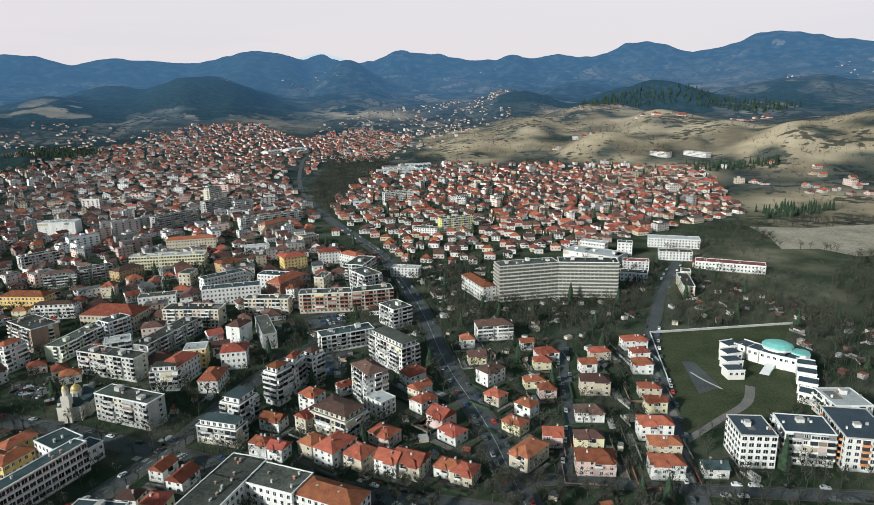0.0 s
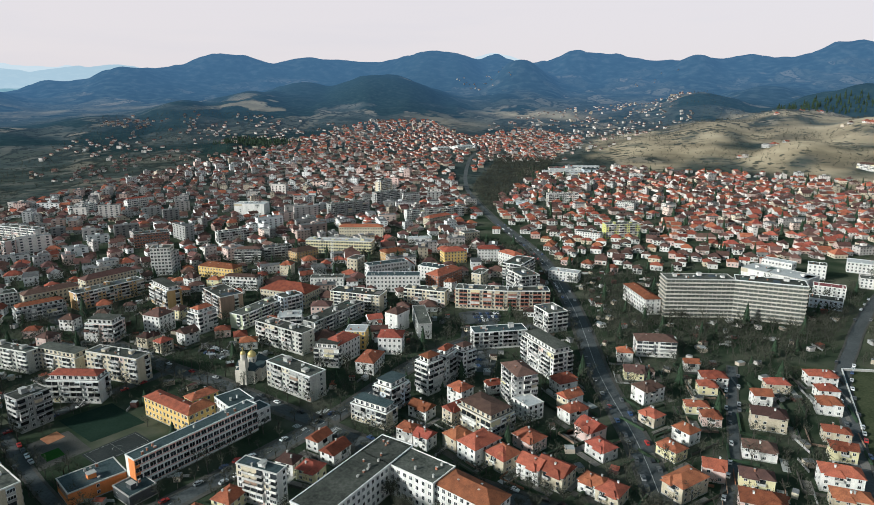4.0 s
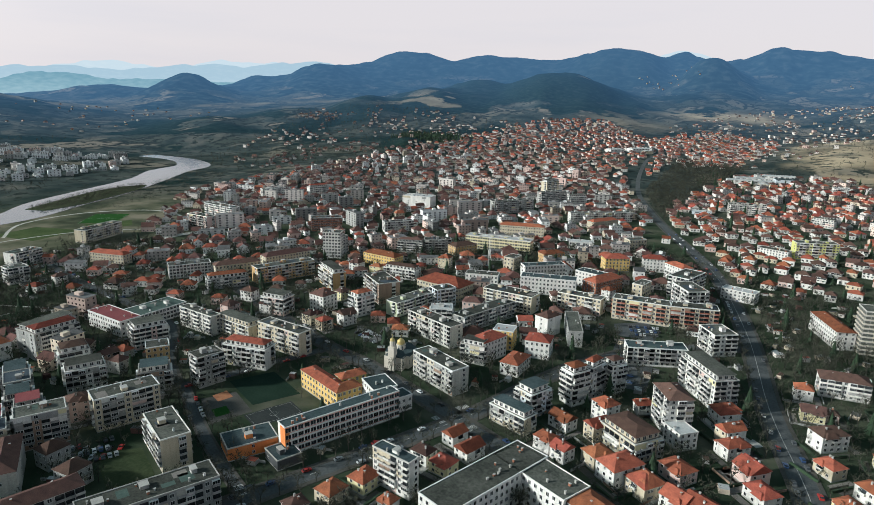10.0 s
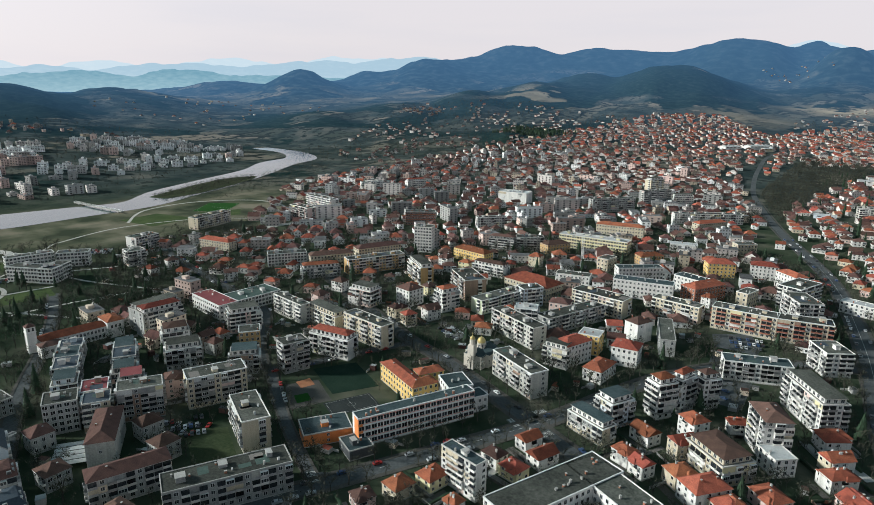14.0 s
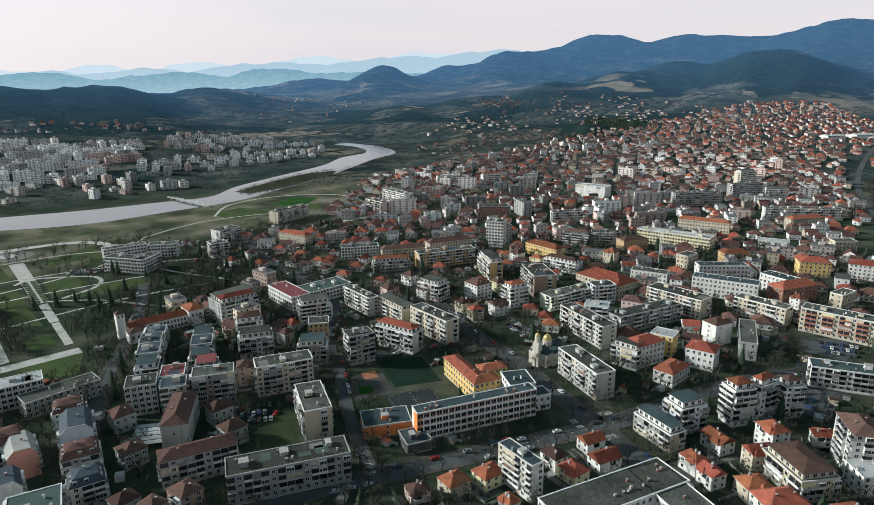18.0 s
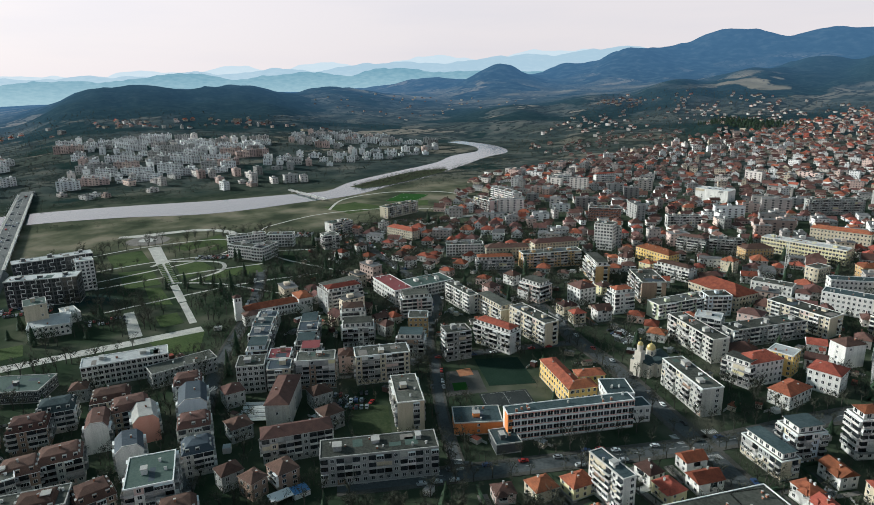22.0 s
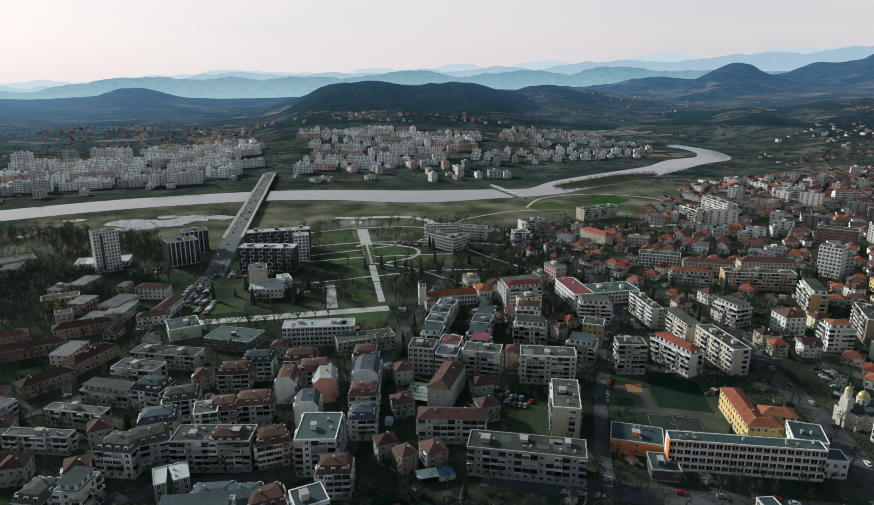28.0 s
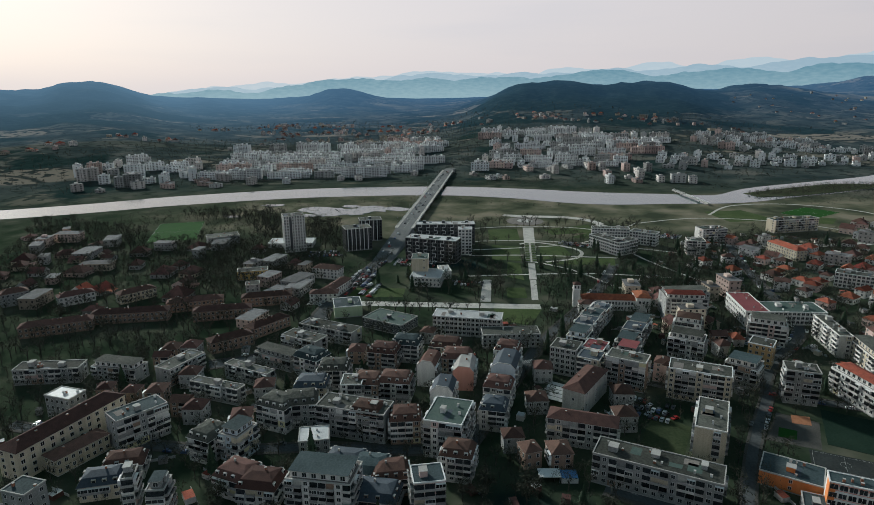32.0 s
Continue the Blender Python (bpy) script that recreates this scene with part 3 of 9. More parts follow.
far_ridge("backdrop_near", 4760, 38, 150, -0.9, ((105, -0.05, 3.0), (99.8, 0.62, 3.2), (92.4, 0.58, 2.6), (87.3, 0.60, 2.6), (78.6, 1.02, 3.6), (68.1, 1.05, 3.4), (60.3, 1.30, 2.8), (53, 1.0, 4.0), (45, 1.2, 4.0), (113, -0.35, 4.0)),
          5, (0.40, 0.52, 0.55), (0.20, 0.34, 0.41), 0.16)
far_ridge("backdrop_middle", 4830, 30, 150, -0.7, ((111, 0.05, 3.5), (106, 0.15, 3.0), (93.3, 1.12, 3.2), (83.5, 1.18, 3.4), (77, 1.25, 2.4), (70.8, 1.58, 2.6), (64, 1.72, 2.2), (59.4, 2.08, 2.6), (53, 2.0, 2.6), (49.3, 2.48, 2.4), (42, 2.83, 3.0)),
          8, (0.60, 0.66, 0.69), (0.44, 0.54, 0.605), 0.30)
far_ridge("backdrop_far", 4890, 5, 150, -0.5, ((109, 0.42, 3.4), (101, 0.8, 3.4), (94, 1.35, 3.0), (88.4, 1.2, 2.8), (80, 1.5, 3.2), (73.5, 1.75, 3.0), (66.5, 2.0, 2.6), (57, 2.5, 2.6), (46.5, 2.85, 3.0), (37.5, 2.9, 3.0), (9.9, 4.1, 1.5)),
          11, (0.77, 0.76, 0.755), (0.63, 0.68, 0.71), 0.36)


# ---- water ----
def water_material():
    m = bpy.data.materials.new("water")
    m.use_nodes = True
    n, l = m.node_tree.nodes, m.node_tree.links
    p = n["Principled BSDF"]
    p.inputs["Base Color"].default_value = (0.060, 0.098, 0.102, 1)
    p.inputs["Specular IOR Level"].default_value = 0.5
    p.inputs["Roughness"].default_value = 0.10
    geo, t, bp = n.new("ShaderNodeNewGeometry"), n.new("ShaderNodeTexNoise"), n.new("ShaderNodeBump")
    t.inputs["Scale"].default_value, t.inputs["Detail"].default_value = 0.35, 4
    bp.inputs["Strength"].default_value, bp.inputs["Distance"].default_value = 0.25, 0.15
    l.new(geo.outputs["Position"], t.inputs["Vector"])
    l.new(t.outputs["Fac"], bp.inputs["Height"])
    l.new(bp.outputs[0], p.inputs["Normal"])
    return m


M["water"] = water_material()


def spline(points, steps=10):
    """Catmull-Rom through (x, y, width) points."""
    pts = [points[0], *points, points[-1]]
    out = []
    for k in range(1, len(pts) - 2):
        p0, p1, p2, p3 = (np.array(q, float) for q in pts[k - 1 : k + 3])
        for s in range(steps):
            t = s / steps
            out.append(0.5 * (2 * p1 + (p2 - p0) * t + (2 * p0 - 5 * p1 + 4 * p2 - p3) * t * t + (3 * p1 - p0 - 3 * p2 + p3) * t**3))
    out.append(np.array(points[-1], float))
    return out


def ribbon(name, points, z, key, label, category, kind="structure", steps=10, thick=0.0, drape=False):
    line = spline(points, steps)
    b = Build()
    pts = []
    for k, p in enumerate(line):
        q = line[min(k + 1, len(line) - 1)] - line[max(k - 1, 0)]
        nx, ny = -q[1], q[0]
        s = p[2] / 2 / max(math.hypot(nx, ny), 1e-6)
        for e in (1, -1):
            x, y = p[0] + e * nx * s, p[1] + e * ny * s
            pts.append((x, y, z + (ground_at(x, y) if drape else 0)))
    n = len(line)
    b.faces(pts, [(2 * k, 2 * k + 1, 2 * k + 3, 2 * k + 2) for k in range(n - 1)], key)
    if thick:
        low = [(x, y, zz - thick) for x, y, zz in pts]
        b.faces(pts + low, [(2 * k + e, 2 * k + 2 + e, 2 * n + 2 * k + 2 + e, 2 * n + 2 * k + e) for k in range(n - 1) for e in (0, 1)], key)
    return tagged(new(name, b.mesh(name)), label, category, kind=kind)


river = ribbon("water", RIVER, 0.35, "water", "wide pale river between low banks", "river")

define("wall_school", (0.66, 0.63, 0.58), (0.76, 0.73, 0.68), 0.9, 0.25, 2.5)
define("wall_sky", (0.50, 0.55, 0.60), (0.62, 0.67, 0.71), 0.8, 0.25, 2.5)
define("wall_ochre", (0.42, 0.27, 0.12), (0.52, 0.36, 0.18), 0.9, 0.25, 2.5, vary=0.1)
define("wall_rose", (0.52, 0.38, 0.34), (0.64, 0.50, 0.45), 0.9, 0.25, 2.5, vary=0.1)
define("wall_brown", (0.22, 0.15, 0.11), (0.34, 0.24, 0.18), 0.9, 0.25, 2.5, vary=0.1)
define("wall_lime", (0.48, 0.52, 0.36), (0.58, 0.61, 0.45), 0.9, 0.25, 2.5)
define("wall_paleyel", (0.62, 0.56, 0.33), (0.72, 0.66, 0.42), 0.9, 0.25, 2.5)
define("roof_slate", (0.03, 0.045, 0.06), (0.06, 0.08, 0.10), 0.8, 0.12, 1.2)
define("roof_maroon", (0.16, 0.035, 0.04), (0.23, 0.06, 0.06), 0.7, 0.12, 1.2)
define("roof_green", (0.04, 0.07, 0.06), (0.075, 0.11, 0.095), 0.9, 0.12, 1.2)
define("pale_glazing", (0.085, 0.095, 0.085), (0.19, 0.20, 0.18), 0.3, 0.9, 2.0, vary=0.3)
define("band_cream", (0.46, 0.43, 0.37), (0.64, 0.59, 0.51), 0.9, 0.25, 2.5)
define("balcony_pale", (0.52, 0.50, 0.46), (0.74, 0.72, 0.68), 0.85, 0.4, 3.0, vary=0.3)
define("balcony_brick", (0.30, 0.11, 0.07), (0.42, 0.18, 0.12), 0.85, 0.4, 3.0, vary=0.3)
define("balcony_orange", (0.55, 0.20, 0.06), (0.66, 0.27, 0.09), 0.85, 0.4, 3.0)
define("balcony_grey", (0.22, 0.22, 0.22), (0.40, 0.39, 0.37), 0.85, 0.4, 3.0, vary=0.35)

WORDS = {"wall_white": "white", "wall_cream": "cream", "wall_grey": "grey", "wall_panel": "pale panel", "wall_yellow": "yellow", "wall_orange": "orange",
         "wall_pink": "salmon pink", "wall_brick": "red brick", "wall_blue": "blue", "wall_green": "green", "wall_lemon": "lemon yellow", "wall_dark": "dark grey",
         "wall_school": "white and orange", "wall_sky": "bluish white", "wall_ochre": "ochre", "wall_rose": "pale rose", "wall_brown": "brown", "wall_lime": "pale green",
         "wall_paleyel": "pale yellow", "tile_roof": "orange tiled roof", "tile_old": "weathered tiled roof", "roof_grey": "flat grey felt roof",
         "roof_teal": "flat teal roof", "roof_pale": "flat pale roof", "roof_slate": "flat blue-grey roof", "roof_maroon": "maroon metal roof", "roof_green": "flat green roof"}

# occupied ground, in cells of two metres
OX, OY, ON, OM = -1500.0, -900.0, 1100, 1300
taken = np.zeros((ON, OM), bool)


def occupy(x, y, turn, length, depth, margin=1.5):
    c, s = math.cos(radians(turn)), math.sin(radians(turn))
    a, b = length / 2 + margin, depth / 2 + margin
    r = math.hypot(a, b)
    i0, i1 = int((x - r - OX) / 2), int((x + r - OX) / 2) + 1
    j0, j1 = int((y - r - OY) / 2), int((y + r - OY) / 2) + 1
    if i0 < 0 or j0 < 0 or i1 >= ON or j1 >= OM:
        return
    gx, gy = np.meshgrid(OX + 2 * np.arange(i0, i1) + 1 - x, OY + 2 * np.arange(j0, j1) + 1 - y, indexing="ij")
    inside = (np.abs(gx * c + gy * s) < a) & (np.abs(-gx * s + gy * c) < b)
    taken[i0:i1, j0:j1] |= inside


def is_free(x, y, r=0.0):
    i0, i1 = int((x - r - OX) / 2), int((x + r - OX) / 2) + 1
    j0, j1 = int((y - r - OY) / 2), int((y + r - OY) / 2) + 1
    if i0 < 0 or j0 < 0 or i1 >= ON or j1 >= OM:
        return True
    return not taken[i0:i1, j0:j1].any()


MESHES = {}


def window_mesh(w, h, frame_key="frame_white"):
    key = ("window", round(w, 1), round(h, 1), frame_key)
    if key not in MESHES:
        b = Build()
        add_window(b, 0, 0, w, h, frame_key)
        MESHES[key] = b.mesh("window")
    return MESHES[key]


def add_window(b, x, z, w, h, frame_key="frame_white"):
    """A window in the plane y = 0 that looks to -y: a proud frame, a sill and two panes behind a mullion."""
    b.box(x - w / 2 - 0.1, -0.06, z - 0.08, x + w / 2 + 0.1, 0.02, z + h + 0.08, frame_key, bottom=False)
    m = 0.05
    b.poly([(x - w / 2, -0.07, z), (x - m, -0.07, z), (x - m, -0.07, z + h), (x - w / 2, -0.07, z + h)], "glass")
    b.poly([(x + m, -0.07, z), (x + w / 2, -0.07, z), (x + w / 2, -0.07, z + h), (x + m, -0.07, z + h)], "glass")


def add_balcony(b, x, z, w, key, depth=1.15, rail=1.0, closed=False, pane="glass"):
    """A projecting balcony: dark glazed doors behind a slab with a parapet on three sides."""
    b.poly([(x - w / 2 + 0.06, -0.03, z + 0.1), (x + w / 2 - 0.06, -0.03, z + 0.1), (x + w / 2 - 0.06, -0.03, z + 2.5), (x - w / 2 + 0.06, -0.03, z + 2.5)], pane)
    b.box(x - w / 2, -depth, z - 0.12, x + w / 2, 0.0, z + 0.04, "concrete")
    b.box(x - w / 2, -depth, z + 0.04, x + w / 2, -depth + 0.1, z + rail, key, bottom=False)
    b.box(x - w / 2, -depth + 0.1, z + 0.04, x - w / 2 + 0.1, 0.0, z + rail, key, bottom=False)
    b.box(x + w / 2 - 0.1, -depth + 0.1, z + 0.04, x + w / 2, 0.0, z + rail, key, bottom=False)
    if closed:  # glazed in by its owner
        b.box(x - w / 2 + 0.03, -depth + 0.04, z + rail, x + w / 2 - 0.03, 0.0, z + 2.55, "frame_white", bottom=False)
        for k in range(3):
            x0 = x - w / 2 + 0.12 + k * (w - 0.2) / 3
            b.poly([(x0, -depth + 0.03, z + rail + 0.1), (x0 + (w - 0.5) / 3, -depth + 0.03, z + rail + 0.1), (x0 + (w - 0.5) / 3, -depth + 0.03, z + 2.45), (x0, -depth + 0.03, z + 2.45)], "glass")


def balcony_mesh(w, key, closed=False):
    k = ("balcony", round(w, 1), key, closed)
    if k not in MESHES:
        b = Build()
        add_balcony(b, 0, 0, w, key, closed=closed)
        MESHES[k] = b.mesh("balcony")
    return MESHES[k]


KINDS = {  # bay width, window width, window height, storey height, balcony material, pattern
    "panel": (3.0, 1.6, 1.4, 2.85, "balcony_pale", "wbbw"),
    "balc": (3.0, 1.4, 1.45, 2.85, "balcony_pale", "bbwb"),
    "balcb": (3.0, 1.6, 1.5, 2.85, "balcony_brick", "bbwbbw"),
    "balco": (3.0, 1.6, 1.7, 2.85, "balcony_orange", "wbw"),
    "grid": (2.7, 1.9, 1.7, 3.1, "balcony_pale", "w"),
    "plain": (2.9, 1.3, 1.6, 3.2, "balcony_pale", "w"),
    "hip": (2.9, 1.2, 1.6, 3.3, "balcony_pale", "w"),
    "school": (3.0, 2.5, 2.0, 3.4, "balcony_pale", "w"),
    "school2": (4.2, 1.6, 1.7, 3.4, "balcony_pale", "w"),
    "museum": (3.4, 1.3, 2.6, 4.6, "balcony_pale", "w"),
    "blank": (6.0, 1.1, 1.3, 3.0, "balcony_grey", "w."),
    "hosp": (3.0, 2.2, 1.7, 3.0, "band_cream", "g"),
    "darkb": (3.4, 2.4, 2.3, 3.3, "frame_white", "w"),
    "stripe": (2.4, 1.5, 2.2, 2.9, "frame_white", "w"),
    "towerw": (2.4, 1.3, 1.8, 3.0, "balcony_pale", "w"),
}


PATCHES = ["wall_white", "wall_white", "wall_cream", "wall_rose", "wall_grey", "wall_grey", "wall_brown", "wall_paleyel", "balcony_grey", "wall_panel"]


def facade(parent, m, width, height, kind, seed, single, visible, rest=None, wall_dull=False):
    """Windows and balconies of one side, as parts of the building; those of far buildings are gathered in rest."""
    bay, ww, wh, storey, key, pattern = KINDS[kind]
    floors = max(1, round((height - 0.8) / storey))
    step = (height - 0.8) / floors
    n = max(1, int((width - 0.8) / bay))
    gap = width / n
    rs = random.Random(seed)
    shift = rs.randrange(len(pattern))
    if kind == "balc" and rs.random() < (0.9 if wall_dull else 0.5):
        key = "balcony_grey"
    dark = "frame_dark" if kind in ("darkb", "stripe") else "frame_white"
    if kind in ("panel", "balc", "balcb", "blank"):  # single flats that their owners have clad and painted
        clad, rp = rest[0] if rest else Build(), random.Random(seed + 5)
        if rest:
            clad.at = m
        for f in range(floors):
            k = 0
            while k < n:
                run = rp.choice((1, 1, 2, 2, 3))
                if rp.random() < 0.16:
                    x0, x1 = -width / 2 + k * gap, -width / 2 + min(k + run, n) * gap
                    clad.box(x0 + 0.04, -0.035, 0.6 + f * step, x1 - 0.04, 0.02, 0.6 + (f + 1) * step - 0.03, rp.choice(PATCHES), bottom=False)
                k += run
        if clad.f and not rest:
            tagged(part("cladding_patch", clad, parent, m), kind="stuff")
    for f in range(floors):
        z = 0.6 + f * step
        row, rowb = rest if rest else (Build(), Build())
        if rest:
            row.at, rowb.at = m, m
        for k in range(n):
            x = -width / 2 + (k + 0.5) * gap
            c = pattern[(k + shift) % len(pattern)]
            if c == "." or (kind == "blank" and rs.random() < 0.5):
                continue
            if c == "g":
                add_balcony(rowb, x, z, gap - 0.02, key, 0.7, 1.0, pane="pale_glazing")
            elif c == "b" and f > 0 and visible:
                rail, shut = (key, False) if kind in ("balcb", "balco", "darkb") else (rs.choice([key, key, key, "balcony_grey", "balcony_pale"]), rs.random() < 0.3)
                if single:
                    part("balcony", balcony_mesh(gap - 0.1, rail, shut), parent, m @ pose(x, 0, z))
                else:
                    add_balcony(rowb, x, z, gap - 0.1, rail, closed=shut)
            else:
                if single:
                    part("window", window_mesh(ww, wh, dark), parent, m @ pose(x, 0, z + 0.9))
                else:
                    add_window(row, x, z + (0.9 if wh < 2.3 else 0.6), ww, wh, dark)
        if row.f and not rest:
            part("window_row", row, parent, m)
        if rowb.f and not rest:
            part("balcony_row", rowb, parent, m)


def gather(ob, rest):
    for name, b in zip(("window_grid", "balcony_grid"), rest):
        if b.f:
            b.at = None
            tagged(part(name, b, ob), kind="stuff")


def sides(length, depth):
    return ((pose(0, -depth / 2, 0), length, 0), (pose(length / 2, 0, 0, 0, 0, 90), depth, 90),
            (pose(-length / 2, 0, 0, 0, 0, -90), depth, -90), (pose(0, depth / 2, 0, 0, 0, 180), length, 180))


def dress(ob, x, y, turn, length, depth, height, kind, near=300.0, skip=()):
    far = math.hypot(x - CX, y - CY)
    rest = (Build(), Build())
    for k, (m, width, a) in enumerate(sides(length, depth)):
        if k in skip:
            continue
        if k in (1, 2) and kind in ("panel", "balc", "balcb", "balco") and length > 1.7 * depth:
            m, width = m @ pose(width * 0.2, 0, 0), 3.2  # the gable end has one column of windows
        out = radians(turn + a - 90)
        facing = (math.cos(out) * (CX - x) + math.sin(out) * (CY - y)) / max(far, 1)
        if facing < -0.25 and far > 330:
            continue
        facade(ob, m, width, height, kind, int(x * 7 + y * 13) + k, far < near and facing > 0.1, facing > -0.25, None if far < near and facing > 0.1 else rest, -450 < x < -150 and y < 175)
    gather(ob, rest)


def flat_roof(ob, length, depth, height, roof, seed, wall, bare=False):
    b = Build()
    b.box(-length / 2 + 0.3, -depth / 2 + 0.3, height - 0.3, length / 2 - 0.3, depth / 2 - 0.3, height - 0.05, roof, bottom=False)
    deck = part("roof_deck", b, ob)
    rs = random.Random(seed + 1)
    for k in range(0 if bare else int(length / 12)):
        b = Build()
        w, d = rs.uniform(2, 6), rs.uniform(2, 0.6 * depth)
        px, py = rs.uniform(-0.5, 0.5) * (length - w - 2), rs.uniform(-0.5, 0.5) * (depth - d - 2)
        b.box(px - w / 2, py - d / 2, height - 0.05, px + w / 2, py + d / 2, height - 0.03, rs.choice(["roof_slate", "roof_green", "paving", "roof_slate"]), bottom=False)
        part("felt_patch", b, deck)
    b = Build()
    t = 0.3
    key = "concrete" if wall in ("wall_grey", "wall_dark") else ("frame_white" if seed % 2 else "balcony_pale")
    for x0, y0, x1, y1 in ((-length / 2 - 0.15, -depth / 2 - 0.15, length / 2 + 0.15, -depth / 2 + t), (-length / 2 - 0.15, depth / 2 - t, length / 2 + 0.15, depth / 2 + 0.15),
                           (-length / 2 - 0.15, -depth / 2 + t, -length / 2 + t, depth / 2 - t), (length / 2 - t, -depth / 2 + t, length / 2 + 0.15, depth / 2 - t)):
        b.box(x0, y0, height - 0.3, x1, y1, height + 0.25, key)
    part("parapet", b, ob)
    rs = random.Random(seed)
    for k in range(0 if bare else max(1, int(length / 16))):
        b = Build()
        w, d, h = rs.uniform(2.0, 3.6), rs.uniform(2.0, min(4.0, depth * 0.5)), rs.uniform(1.4, 2.6)
        b.box(-w / 2, -d / 2, 0, w / 2, d / 2, h, wall, None, False)
        b.box(-w / 2 - 0.2, -d / 2 - 0.2, h, w / 2 + 0.2, d / 2 + 0.2, h + 0.15, "concrete")
        part("stair_hut", b, deck, pose(-length / 2 + (k + 0.5) * length / max(1, int(length / 16)) + rs.uniform(-2, 2), rs.uniform(-0.2, 0.2) * depth, height - 0.06))
    for k in range(int(length / 7) + 1):
        b = Build()
        w, h = rs.uniform(0.5, 1.1), rs.uniform(0.7, 1.5)
        b.box(-w / 2, -0.35, 0, w / 2, 0.35, h, rs.choice(["concrete", "frame_white", "wall_brick"]), None, False)
        b.box(-w / 2 - 0.08, -0.43, h, w / 2 + 0.08, 0.43, h + 0.1, "concrete")
        part("roof_vent", b, deck, pose(rs.uniform(-0.45, 0.45) * length, rs.uniform(-0.35, 0.35) * depth, height - 0.06))


def add_hip(b, length, depth, z, rise, key, over=0.5, x=0.0, y=0.0, gable=False, wall=None):
    """A tiled roof with eaves; the ridge runs along the longer side."""
    a, c = length / 2 + over, depth / 2 + over
    lo = z - 0.25
    if length >= depth:
        r = a - (0.0 if gable else min(c, a * 0.92))
        ridge = [(-r, 0), (r, 0)]
    else:
        r = c - (0.0 if gable else min(a, c * 0.92))
        ridge = [(0, -r), (0, r)]
    e = [(x - a, y - c, lo), (x + a, y - c, lo), (x + a, y + c, lo), (x - a, y + c, lo)]
    g = [(x + px, y + py, z + rise) for px, py in ridge]
    if length >= depth:
        b.faces(e + g, [(0, 1, 5, 4), (2, 3, 4, 5), (1, 2, 5), (3, 0, 4)], key)
    else:
        b.faces(e + g, [(1, 2, 5, 4), (3, 0, 4, 5), (0, 1, 4), (2, 3, 5)], key)
    u = [(px, py, lo - 0.12) for px, py, _ in e]
    b.faces(e + u, [(0, 4, 5, 1), (1, 5, 6, 2), (2, 6, 7, 3), (3, 7, 4, 0), (4, 7, 6, 5)], "concrete")


def chimney(ob, x, y, z, h=1.5, key="wall_brick"):
    b = Build()
    b.box(-0.32, -0.32, 0, 0.32, 0.32, h, key, None, False)
    b.box(-0.42, -0.42, h, 0.42, 0.42, h + 0.12, "concrete")
    part("chimney", b, ob, pose(x, y, z))


